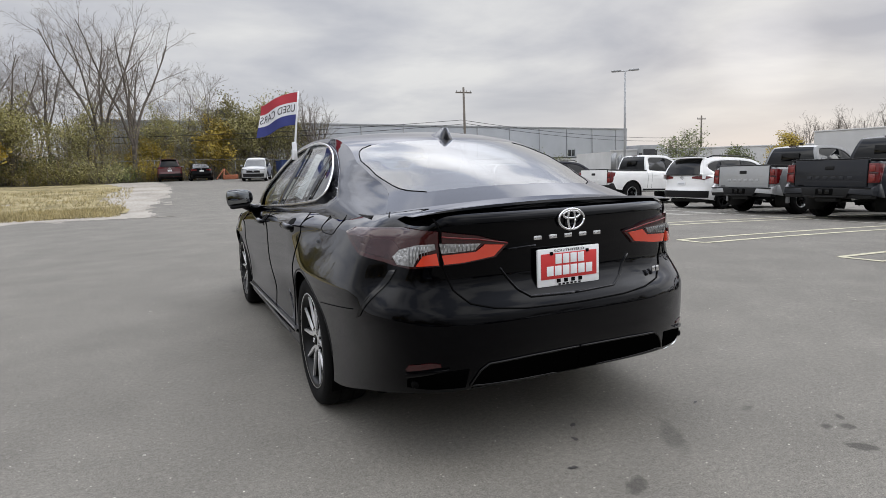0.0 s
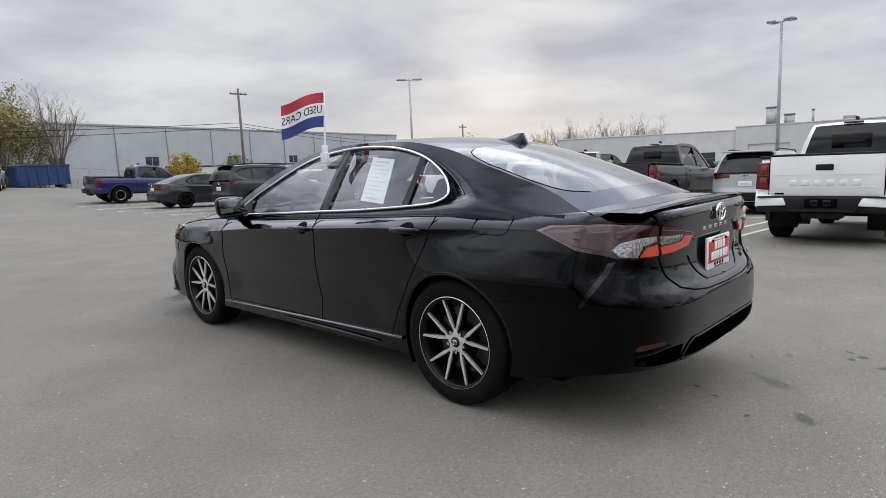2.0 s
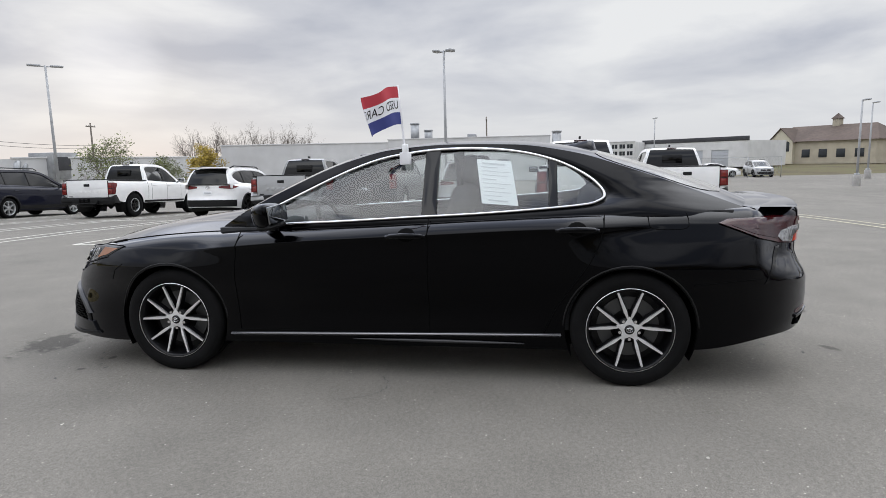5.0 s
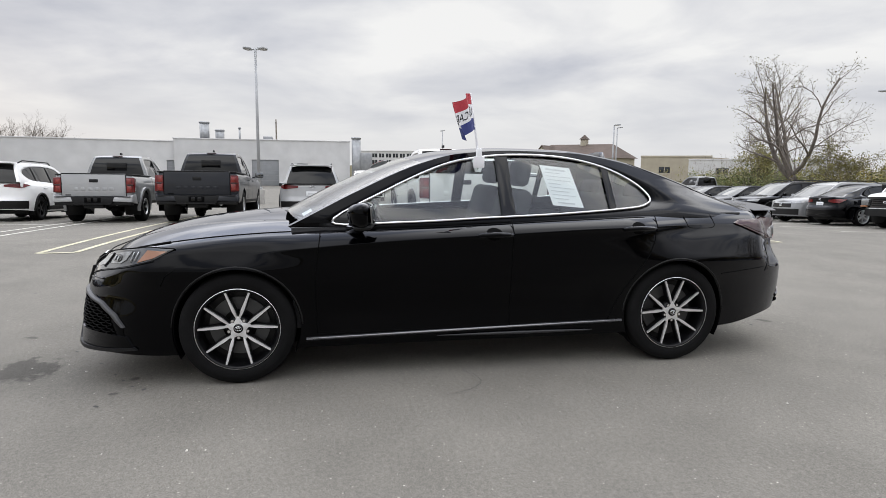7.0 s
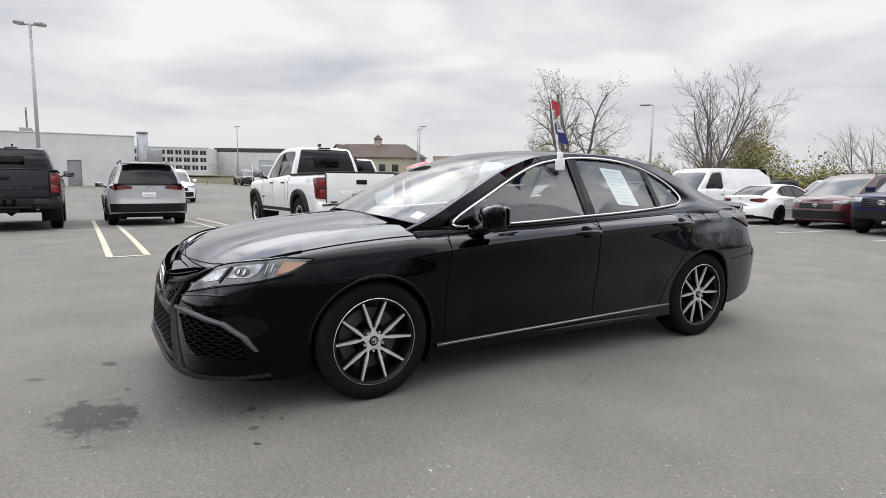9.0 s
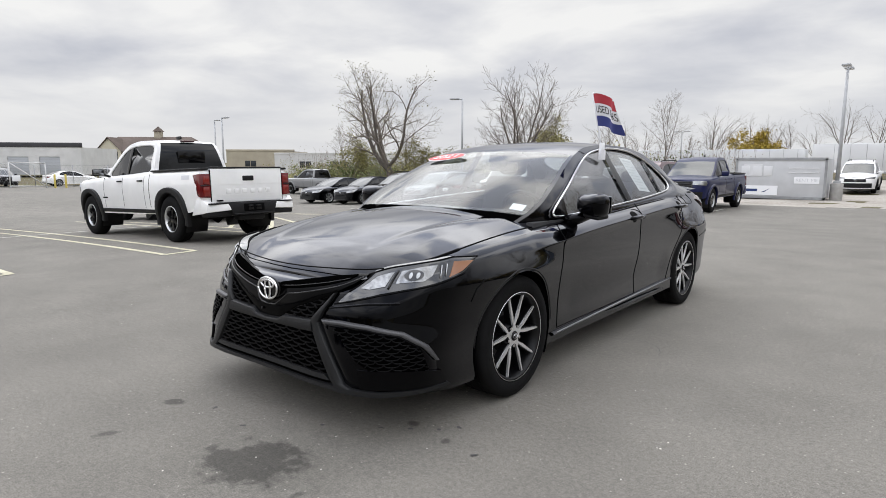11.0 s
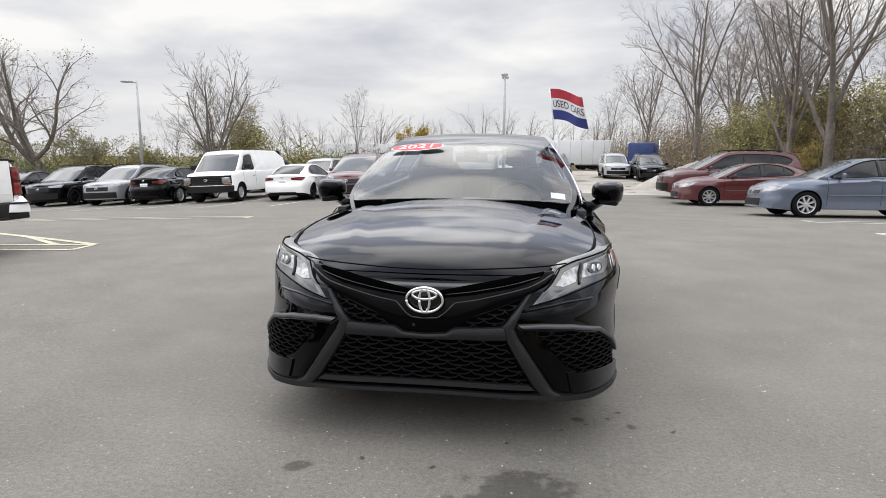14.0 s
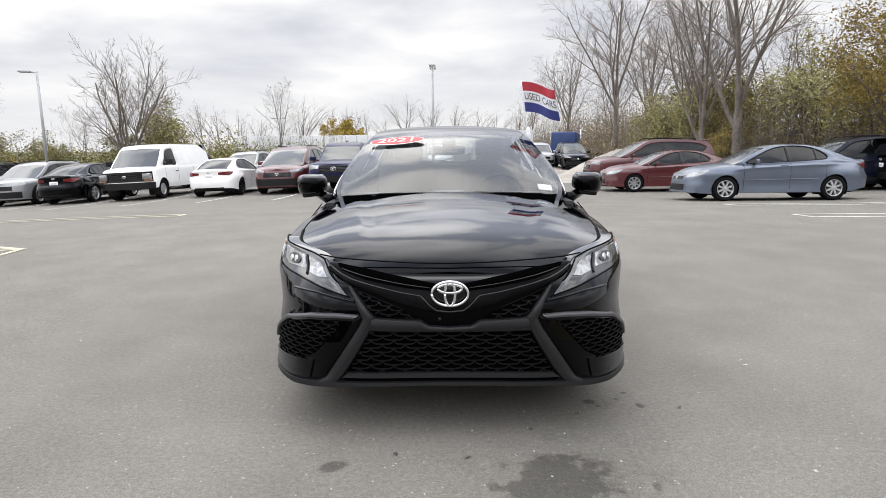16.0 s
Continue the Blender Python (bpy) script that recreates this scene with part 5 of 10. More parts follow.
    for side in (-1, 1):
        part("sill_trim", sh.patch([(sh.sy(sp["wyF"] - sp["arch"] - 0.04, side), 0.49 * k), (sh.sy(sp["wyR"] + sp["arch"] + 0.04, side), 0.49 * k), (sh.sy(sp["wyR"] + sp["arch"] + 0.04, side), 0.56 * k), (sh.sy(sp["wyF"] - sp["arch"] - 0.04, side), 0.56 * k)], 0.010, 0.02), TRIM, root)
        for y in (0.98, 0.14, -0.74):
            yy = y * yF / 2.6
            part("door_seam", sh.line([(sh.sy(yy, side), 0.58 * k), (sh.sy(yy, side), 1.16 * k)], 0.006, -0.003, 4), BLACKINK, root)
        part("door_seam", sh.line([(sh.sy(cb.ye[-1] - 0.02, side), 0.60 * k), (sh.sy(cb.ye[-1] - 0.02, side), 1.19 * k)], 0.008, -0.003, 4), BLACKINK, root)
        f0, f1, f2 = sh.sx(side * W * 0.55, True), sh.sx(side * W * 0.93, True), sh.sy(yF - 0.35, side)
        part("headlight", sh.patch([(f0, 0.94 * k), (f1, 0.90 * k), (f2, 0.98 * k), (f1, 1.06 * k), (f0, 1.05 * k)], 0.012, 0.02), CLEARLAMP, root, "clear headlight lens")
    gr = part("grille", front_band(sh, sp, 0.80 * k, 1.04 * k, W * 0.56, 0.02), GLOSSBLACK, root)
    s = Soup()
    for zz in (0.85, 0.90, 0.95, 1.0):
        p = sh.at(np.array([0.0]), np.array([zz * k]), 0.02)[0]
        s.box(-W * 0.52, W * 0.52, p[1] - 0.02, p[1] + 0.012, zz * k - 0.008, zz * k + 0.008)
    part("grille_bar", s.mesh("grille_bar"), TRIM, gr)
    part("front_bumper_trim", front_band(sh, sp, 0.48 * k, 0.70 * k, W * 0.85, 0.025), TRIM, root)
    emblem(root, float(sh.at(np.array([0.0]), np.array([0.93 * k]), 0.04)[0][1]), 0.93 * k, 0.09)
    mirror_pair(root, sp, 0.86 * yF / 2.6, 1.27 * k, W + 0.12, TRIM if far or flare == "black" else body, 1.0 if flare == "black" else 1.25)
    handles(root, sp, sh, [0.26 * yF / 2.6, -0.60 * yF / 2.6], 1.08 * k, TRIM if flare == "black" else body)
    part("brake_lamp", bbox("brake_lamp", -0.13, 0.13, cb.ye[cb.idx(6)] - 0.03, cb.ye[cb.idx(6)] + 0.02, sp["H"] - 0.075, sp["H"] - 0.045, 0.006), REDDARK, root)
    part("roof_aerial", bbox("roof_aerial", -0.02, 0.02, -0.55, -0.40, sp["H"] - 0.01, sp["H"] + 0.05, 0.015), TRIM, root)
    part("rear_glass_slider", bbox("rear_glass_slider", -0.26, 0.26, cb.ye[cb.idx(7)] - 0.055, cb.ye[cb.idx(7)] - 0.035, 1.40 * k, 1.62 * k, 0.004), GLOSSBLACK, root)
    return root


def make_van(name, label, m, body, group="parked cars"):
    sp = VAN
    root, sh, cb = base_vehicle(sp, label, "van", m, name, body, group=group, nc=90, nv=14)
    W = sp["W"]
    root_g = part("grille", front_band(sh, sp, 0.69, 1.05, W * 0.93, 0.012), GLOSSBLACK, root)
    s = Soup()
    for zz in (0.78, 0.85, 0.92, 0.98):
        s.box(-W * 0.6, W * 0.6, sp["yF"] + 0.01, sp["yF"] + 0.04, zz - 0.012, zz + 0.012)
    part("grille_bar", s.mesh("grille_bar"), TRIM, root_g)
    part("front_bumper", front_band(sh, sp, 0.42, 0.66, W * 0.96, 0.03), TRIM, root)
    for side in (-1, 1):
        part("headlight", bbox("headlight", *sorted((side * W * 0.64, side * W * 0.93)), sp["yF"] - 0.15, sp["yF"] + 0.02, 0.76, 0.98, 0.03), CLEARLAMP, root)
        part("turn_lamp", bbox("turn_lamp", *sorted((side * W * 0.70, side * W * 0.95)), sp["yF"] - 0.18, sp["yF"] + 0.015, 0.71, 0.76, 0.01), AMBER, root)
        for y in (1.62, 0.52, -0.9):
            part("door_seam", sh.line([(sh.sy(y, side), 0.5), (sh.sy(y, side), 1.18)], 0.007, -0.003, 4), BLACKINK, root)
        part("tail_light", bbox("tail_light", *sorted((side * W * 0.9, side * W * 1.005)), sp["yR"] - 0.01, sp["yR"] + 0.1, 0.9, 1.3, 0.02), REDLAMP, root)
    s = Soup().tube([(0.07 * math.cos(a), 0, 0.03 * math.sin(a)) for a in np.linspace(0, 6.283, 25)], 0.012, 6)
    part("emblem", s.mesh("emblem", True), CHROME, root, m=pose(0, sp["yF"] + 0.05, 0.88))
    mirror_pair(root, sp, 1.55, 1.38, W + 0.14, TRIM, 1.5)
    handles(root, sp, sh, [0.68], 1.0, TRIM)
    return root


def bars_on(count, width, height, parent, material, m, label="", deep=0.001, full=0.84):
    """A row of plain bars in place of a trade name."""
    step = width / count
    for k in range(count):
        h = step * full / 2
        me = bbox("bar", -h, h, -height / 2, height / 2, -deep, deep, min(deep, height * 0.12))
        part("bar", me, material, parent, label, m @ pose((k - (count - 1) / 2) * step, 0, 0))


def word_on(text, size, parent, material, m, label="", extrude=0.001, space=1.0, fit=None):
    cu = bpy.data.curves.new("lettering", "FONT")
    cu.body, cu.size, cu.extrude, cu.align_x, cu.align_y, cu.space_character = text, size, extrude, "CENTER", "CENTER", space
    tmp = bpy.data.objects.new("lettering", cu)
    scene.collection.objects.link(tmp)
    bpy.context.view_layer.update()
    me = bpy.data.meshes.new_from_object(tmp)
    bpy.data.objects.remove(tmp)
    xs = [v.co.x for v in me.vertices]
    if fit and xs:
        k = fit / (max(xs) - min(xs))
        for v in me.vertices:
            v.co.x *= k
    me.materials.clear()
    return part("lettering", me, material, parent, label, m)


# ---- ground ----
def soil_mat(name, cols, scale, rough=0.95, bump=0.4, bscale=14.0, speck=0.0):
    """Mottled ground: three colours by noise at two scales, with grain."""
    m = bpy.data.materials.new(name)
    m.use_nodes = True
    nt = m.node_tree
    b = nt.nodes["Principled BSDF"]
    b.inputs["Roughness"].default_value = rough
    b.inputs["Specular IOR Level"].default_value = 0.3
    tc = nt.nodes.new("ShaderNodeTexCoord")
    big, fine = nt.nodes.new("ShaderNodeTexNoise"), nt.nodes.new("ShaderNodeTexNoise")
    big.inputs["Scale"].default_value, big.inputs["Detail"].default_value = scale, 4
    fine.inputs["Scale"].default_value, fine.inputs["Detail"].default_value = bscale, 6
    for n in (big, fine):
        nt.links.new(tc.outputs["Object"], n.inputs["Vector"])
    mix = nt.nodes.new("ShaderNodeMath"); mix.operation = "MULTIPLY_ADD"; mix.inputs[1].default_value = 0.45
    hf = nt.nodes.new("ShaderNodeMath"); hf.operation = "MULTIPLY"; hf.inputs[1].default_value = 0.55
    nt.links.new(big.outputs["Fac"], hf.inputs[0])
    nt.links.new(fine.outputs["Fac"], mix.inputs[0]); nt.links.new(hf.outputs[0], mix.inputs[2])
    r = nt.nodes.new("ShaderNodeValToRGB")
    e = r.color_ramp.elements
    e[0].position, e[0].color = 0.36, (*cols[0], 1)
    e[1].position, e[1].color = 0.64, (*cols[2], 1)
    q = e.new(0.5); q.color = (*cols[1], 1)
    nt.links.new(mix.outputs[0], r.inputs[0])
    nt.links.new(r.outputs[0], b.inputs["Base Color"])
    bp = nt.nodes.new("ShaderNodeBump"); bp.inputs["Strength"].default_value = bump; bp.inputs["Distance"].default_value = 0.02
    nt.links.new(fine.outputs["Fac"], bp.inputs["Height"]); nt.links.new(bp.outputs[0], b.inputs["Normal"])
    return m


# stains on the asphalt: x, y, half length, half width, turn, darkness left, softness of the edge
STAINS = [(-0.41, 2.76, 0.21, 0.17, 20, 0.50, 0.16), (-0.42, 2.78, 0.36, 0.26, 20, 0.84, 0.5), (-0.72, 2.30, 0.40, 0.22, 70, 0.84, 0.6), (0.475, 2.655, 0.058, 0.040, 30, 0.48, 0.2), (0.35, 3.05, 0.05, 0.03, 60, 0.55, 0.3),
          (-0.69, 2.04, 0.035, 0.024, 10, 0.45, 0.3), (-0.93, 2.09, 0.03, 0.02, 120, 0.5, 0.3), (-0.77, 2.81, 0.035, 0.02, 80, 0.6, 0.3), (-0.02, -2.84, 0.062, 0.035, 40, 0.55, 0.2), (1.13, -2.90, 0.03, 0.025, 0, 0.5, 0.3),
          (1.05, -2.85, 0.025, 0.02, 20, 0.5, 0.3), (1.20, -2.82, 0.03, 0.018, 50, 0.5, 0.3), (0.99, -3.04, 0.048, 0.03, 130, 0.48, 0.2), (0.40, -2.60, 0.15, 0.045, 60, 0.68, 0.4), (0.94, -2.55, 0.05, 0.02, 20, 0.7, 0.4),
          (-4.6, 3.2, 1.5, 0.35, 35, 0.93, 0.8), (2.6, 6.2, 2.4, 0.6, 15, 0.93, 0.8), (-4.2, -3.4, 1.8, 0.5, 80, 0.93, 0.8)]


def asphalt_mat():
    m = bpy.data.materials.new("worn_asphalt")
    m.use_nodes = True
    nt = m.node_tree
    N, K = nt.nodes.new, nt.links.new
    b = nt.nodes["Principled BSDF"]
    b.inputs["Roughness"].default_value = 0.85
    b.inputs["Specular IOR Level"].default_value = 0.35
    tc = N("ShaderNodeTexCoord")

    def noise_(sc, det, ro=0.5):
        n = N("ShaderNodeTexNoise")
        n.inputs["Scale"].default_value, n.inputs["Detail"].default_value, n.inputs["Roughness"].default_value = sc, det, ro
        K(tc.outputs["Object"], n.inputs["Vector"])
        return n
    big, mid, grain, grit = noise_(0.12, 3), noise_(1.3, 5, 0.6), noise_(160, 3, 0.7), noise_(420, 2, 0.8)
    stone = N("ShaderNodeTexVoronoi"); stone.inputs["Scale"].default_value = 75; K(tc.outputs["Object"], stone.inputs["Vector"])

    def rng(src, a, b2, lo, hi):
        r = N("ShaderNodeMapRange")
        r.inputs["From Min"].default_value, r.inputs["From Max"].default_value, r.inputs["To Min"].default_value, r.inputs["To Max"].default_value = a, b2, lo, hi
        K(src, r.inputs["Value"])
        return r.outputs[0]

    def mul(a, b2):
        q = N("ShaderNodeMath"); q.operation = "MULTIPLY"
        K(a, q.inputs[0]); K(b2, q.inputs[1])
        return q.outputs[0]
    f = mul(mul(rng(big.outputs["Fac"], 0.3, 0.7, 0.90, 1.10), rng(mid.outputs["Fac"], 0.3, 0.7, 0.86, 1.12)), rng(grain.outputs["Fac"], 0.30, 0.70, 0.55, 1.45))
    speck = noise_(45, 4, 0.75)
    f = mul(f, rng(speck.outputs["Fac"], 0.3, 0.7, 0.74, 1.26))
    f = mul(f, rng(stone.outputs["Distance"], 0.0, 0.12, 1.35, 1.0))
    # scattered pale stones
    chip = N("ShaderNodeTexVoronoi"); chip.inputs["Scale"].default_value = 26; K(tc.outputs["Object"], chip.inputs["Vector"])
    pick = N("ShaderNodeSeparateColor"); K(chip.outputs["Color"], pick.inputs[0])
    white = mul(rng(pick.outputs[0], 0.62, 0.70, 0.0, 1.0), rng(chip.outputs["Distance"], 0.06, 0.15, 1.0, 0.0))
    f = mul(f, rng(white, 0.0, 1.0, 1.0, 2.3))
    # oil and damp stains with ragged edges
    warp = noise_(9.0, 6, 0.65)
    for x, y, rx, ry, rot, dark, soft in STAINS:
        mp = N("ShaderNodeMapping"); mp.vector_type = "TEXTURE"
        mp.inputs["Location"].default_value = (x, y, 0)
        mp.inputs["Rotation"].default_value = (0, 0, radians(rot))
        mp.inputs["Scale"].default_value = (rx, ry, 1)
        K(tc.outputs["Object"], mp.inputs["Vector"])
        flat = N("ShaderNodeVectorMath"); flat.operation = "MULTIPLY"; flat.inputs[1].default_value = (1, 1, 0)
        K(mp.outputs[0], flat.inputs[0])
        ln = N("ShaderNodeVectorMath"); ln.operation = "LENGTH"; K(flat.outputs[0], ln.inputs[0])
        wob = N("ShaderNodeMath"); wob.operation = "ADD"
        K(ln.outputs["Value"], wob.inputs[0]); K(rng(warp.outputs["Fac"], 0.3, 0.7, -0.45, 0.45), wob.inputs[1])
        f = mul(f, rng(wob.outputs[0], 1.0 - soft, 1.0 + soft, dark, 1.0))
    col = N("ShaderNodeVectorMath"); col.operation = "SCALE"; col.inputs[0].default_value = (0.177, 0.166, 0.145)
    K(f, col.inputs["Scale"])
    K(col.outputs[0], b.inputs["Base Color"])
    bp = N("ShaderNodeBump"); bp.inputs["Strength"].default_value = 0.35; bp.inputs["Distance"].default_value = 0.004
    K(grit.outputs["Fac"], bp.inputs["Height"]); K(bp.outputs[0], b.inputs["Normal"])
    return m


ASPHALT = asphalt_mat()
GRAVEL = soil_mat("pale_gravel", [(0.22, 0.20, 0.17), (0.36, 0.33, 0.29), (0.46, 0.43, 0.38)], 0.35, bscale=9)
DRYGRASS = soil_mat("dry_grass_soil", [(0.12, 0.10, 0.045), (0.30, 0.25, 0.13), (0.42, 0.36, 0.21)], 0.6, bscale=6)
SOIL = soil_mat("leafy_soil", [(0.06, 0.05, 0.03), (0.11, 0.09, 0.045), (0.10, 0.11, 0.04)], 0.2, bscale=3)
LINE = mat("worn_white_line_paint", (0.60, 0.59, 0.53), 0.8, var=0.25, scale=25)
YLINE = mat("worn_yellow_line_paint", (0.56, 0.525, 0.38), 0.8, var=0.25, scale=25)
CONCRETE = mat("kerb_concrete", (0.36, 0.35, 0.33), 0.9, var=0.2, scale=5, bump=0.2)


def grid_axis(lim, fine, step, far):
    a = list(np.arange(-fine, fine + 0.1, step))
    out = [-far, -far * 0.5, -far * 0.25, -lim * 1.5, -lim] + a + [lim, lim * 1.5, far * 0.25, far * 0.5, far]
    return sorted(set(float(v) for v in out))


def make_ground():
    xs, ys = grid_axis(100, 80, 2.0, 1800), grid_axis(110, 90, 2.0, 1800)
    v = [(x, y, ground_z(x, y) - 0.05 + (0.5 * noise.noise((x * 0.06, y * 0.06, 0)) if (x < -16 or y > 60) and abs(x) < 100 else 0)) for y in ys for x in xs]
    n = len(xs)
    f = [(j * n + i, j * n + i + 1, (j + 1) * n + i + 1, (j + 1) * n + i) for j in range(len(ys) - 1) for i in range(n - 1)]
    g = part("ground", mesh("ground", v, f), SOIL, None)
    tagged(g, "leaf-strewn brown earth round the lot", "ground", kind="structure")


def sheet(name, poly_test, x0, x1, y0, y1, step, lift, material, label, bumpy=0.0, category="pavement"):
    xs, ys = np.arange(x0, x1 + 1e-6, step), np.arange(y0, y1 + 1e-6, step)
    idx, v, f = {}, [], []

    def vid(i, j):
        if (i, j) not in idx:
            x, y = xs[i], ys[j]
            idx[(i, j)] = len(v)
            v.append((x, y, ground_z(x, y) + lift + (bumpy * noise.noise((x * 0.7, y * 0.7, 3.3)) if bumpy else 0)))
        return idx[(i, j)]
    for j in range(len(ys) - 1):
        for i in range(len(xs) - 1):
            if poly_test(xs[i] + step / 2, ys[j] + step / 2):
                f.append((vid(i, j), vid(i + 1, j), vid(i + 1, j + 1), vid(i, j + 1)))
    g = part(name, mesh(name, v, f), material, None)
    return tagged(g, label, category, kind="structure")


def on_verge(x, y):
    return x < -2.0 + 0.5 * math.sin(y * 0.21) and y > 17.6 + 0.35 * math.sin(x * 0.9)


def on_lot(x, y):
    if on_verge(x, y):
        return False
    if x < 7.5:
        return y > -22.5 + 0.5 * math.sin(x * 0.8) and y < 54 and x > -40
    return -48 < y < 56


make_ground()
sheet("pavement", on_lot, -40, 64, -48, 56, 0.5, 0.0, ASPHALT, "worn grey asphalt parking lot")
sheet("gravel_lot", lambda x, y: -26 < x < 8.4 and -58 < y < -21.6, -26, 9, -58, -21, 0.6, -0.03, GRAVEL, "pale gravel yard beyond the asphalt", 0.05, "gravel")
sheet("gravel_verge", lambda x, y: -16 < x < -1.3 and 16.6 < y < 52, -16, -1, 16.5, 52, 0.4, -0.012, GRAVEL, "gravel strip along the asphalt edge", 0.04, "gravel")
def verge_edge(x, y):
    n1, n2 = 0.30 * noise.noise((x * 0.8, y * 0.8, 0)), 0.22 * noise.noise((x * 3.1, y * 3.1, 5))
    inside = x < -1.55 + 0.5 * math.sin(y * 0.21) + n1 + n2 and y > 17.1 + 0.35 * math.sin(x * 0.9) + n1 + n2
    return inside and (x > -3.9 or y < 19.2)


sheet("gravel_edge", verge_edge, -16, -0.6, 16.4, 50, 0.13, 0.007, GRAVEL, "ragged edge of gravel spread over the asphalt", 0.0, "gravel")
sheet("grass_verge", lambda x, y: x < -3.2 - 0.06 * (y - 18) + 0.5 * math.sin(y * 0.35) and y > 18.6 + 0.4 * math.sin(x * 1.1), -34, -2.4, 18, 56, 0.4, 0.02, DRYGRASS, "verge of dry yellow grass", 0.09, "grass")


def stripe(name, pts, w, material, label):
    """A painted band that follows the ground."""
    s = Soup()
    for a, b in zip(pts[:-1], pts[1:]):
        a, b = Vector((*a, 0)), Vector((*b, 0))
        d = (b - a).normalized()
        t = Vector((-d.y, d.x, 0)) * w / 2
        n = max(1, int((b - a).length / 0.5))
        v = []
        for k in range(n + 1):
            p = a.lerp(b, k / n)
            for q in (p - t, p + t):
                v.append((q.x, q.y, ground_z(q.x, q.y) + 0.006))
        s.add(v, [(2 * k, 2 * k + 2, 2 * k + 3, 2 * k + 1) for k in range(n)])
    me = s.mesh(name)
    return tagged(part(name, me, material, None), label, "road marking", "bay lines", "structure")


for yl, x0 in ((-7.6, 5.6), (-2.75, 5.72), (-0.17, 5.85), (2.2, 5.68), (4.75, 5.08), (7.12, 5.1), (9.5, 5.3), (11.9, 5.3), (14.3, 5.3), (16.7, 5.3), (19.1, 5.3), (21.5, 5.3), (23.9, 5.3), (26.3, 5.3)):
    stripe("bay_line", [(16.4, yl - 0.24), (x0 + 0.04, yl - 0.24), (x0, yl + 0.24), (16.4, yl + 0.24)], 0.09, YLINE if yl < 5 else LINE, "worn hairpin parking bay line on asphalt")
stripe("bay_line", [(11.7, -2.5), (11.7, 12.2)], 0.08, LINE, "worn white line across the heads of the bays")
stripe("hatch_line", [(5.74, -3.02), (9.2, -4.68), (12.6, -6.3)], 0.11, YLINE, "worn yellow edge line of a hatched bay")
for x, n in ((6.36, 1.25), (7.7, 2.3), (9.2, 3.1), (10.7, 4.0)):
    stripe("hatch_line", [(x, -3.0), (x + n, -3.0 - 0.71 * n)], 0.10, YLINE, "worn yellow hatching stroke on asphalt")
for yl, x0 in ((-6.03, -6.37), (-9.05, -6.45)):
    stripe("bay_line", [(-14.6, yl - 0.26), (x0, yl - 0.26), (x0 - 0.1, yl + 0.26), (-14.6, yl + 0.26)], 0.09, LINE, "worn white hairpin parking bay line on asphalt")
for xl in (3.0, 5.4, 7.8, 10.2, 12.6, 15.0, 17.4):
    stripe("bay_line", [(xl + 0.2, -19.0), (xl + 0.2, -13.9)], 0.09, LINE, "worn white parking bay line on asphalt")


# ---- parked vehicles ----
def gpose(x, y, rz, reach=1.45):
    """Standing on its wheels on the sloping lot, facing rz."""
    f = Vector((-math.sin(radians(rz)), math.cos(radians(rz)), 0))
    g = Vector((f.y, -f.x, 0))
    h = [ground_z(x + d.x * k, y + d.y * k) for d, k in ((f, reach), (f, -reach), (g, 0.8), (g, -0.8))]
    fwd = Vector((f.x, f.y, (h[0] - h[1]) / (2 * reach))).normalized()
    side = Vector((g.x, g.y, (h[2] - h[3]) / 1.6))
    up = side.cross(fwd).normalized()
    side = fwd.cross(up)
    m = Matrix((side, fwd, up)).transposed().to_4x4()
    m.translation = (x, y, (h[0] + h[1]) / 2)
    return m


E_, W_, N_, S_ = -90, 90, 0, 180      # the way a vehicle faces
FULL_SIZE = scaled(PICKUP, 5.93, 2.03, 1.98, wr=0.42, arch=0.49, rim=0.25, wheel="plain")
CROSS = scaled(SUV, 4.46, 1.825, 1.62, wr=0.34, arch=0.385)
HIGHLANDER = scaled(SUV, 4.97, 1.93, 1.74, wheel="plain", rim=0.25)
NEAR_PICKUP = scaled(PICKUP, 5.20, 1.70, 1.82, wr=0.392, arch=0.452, rim=0.222)
make_pickup("pickup_truck", "white double-cab pickup with black arch flares, tailgate shut", gpose(9.00, -1.66, E_), P_WHITE, NEAR_PICKUP, flare="black", word=6)
make_pickup("pickup_truck", "white double-cab pickup with black rear bumper", gpose(14.0, -4.4, E_), P_WHITE, flare=True, blackrear=True)
make_suv("suv", "silver compact crossover with black lower trim", gpose(15.0, 1.25, E_), P_SILVER, CROSS)
make_pickup("pickup_truck", "dark grey full-size pickup with its tailgate shut", gpose(14.9, 4.1, E_), P_GREY, FULL_SIZE, flare=False, word=6, bumper=P_GREY)
# one silver truck: the grey body paint stands in for dark reflections on its sides
make_pickup("pickup_truck", "silver pickup, its sides coloured greyer for dark reflections", gpose(15.1, 6.7, E_), P_MID, flare=True, gate_mat=P_SILVER, word=6, bumper=P_SILVER)
make_suv("suv", "white compact crossover with black lower trim", gpose(15.3, 9.5, E_), P_WHITE, CROSS)
make_pickup("pickup_truck", "white pickup parked in a row", gpose(15.9, 13.8, E_), P_WHITE, flare=False, word=6, blackrear=True)
make_suv("suv", "navy blue family SUV with silver wheels", gpose(15.2, 18.3, E_), P_NAVY, HIGHLANDER)
make_suv("suv", "dark grey SUV with a silver rear bumper insert", gpose(9.5, 17.3, E_), P_GREY, SUV)
make_sedan("sedan", "dark grey sedan parked beside a blue pickup", gpose(9.3, 22.3, E_), P_GREY, scaled(HERO, 4.92, 1.84, 1.445, wheel="dark"))
make_pickup("pickup_truck", "deep blue pickup with black wheels", gpose(9.1, 28.4, E_), P_BLUE, flare=True)
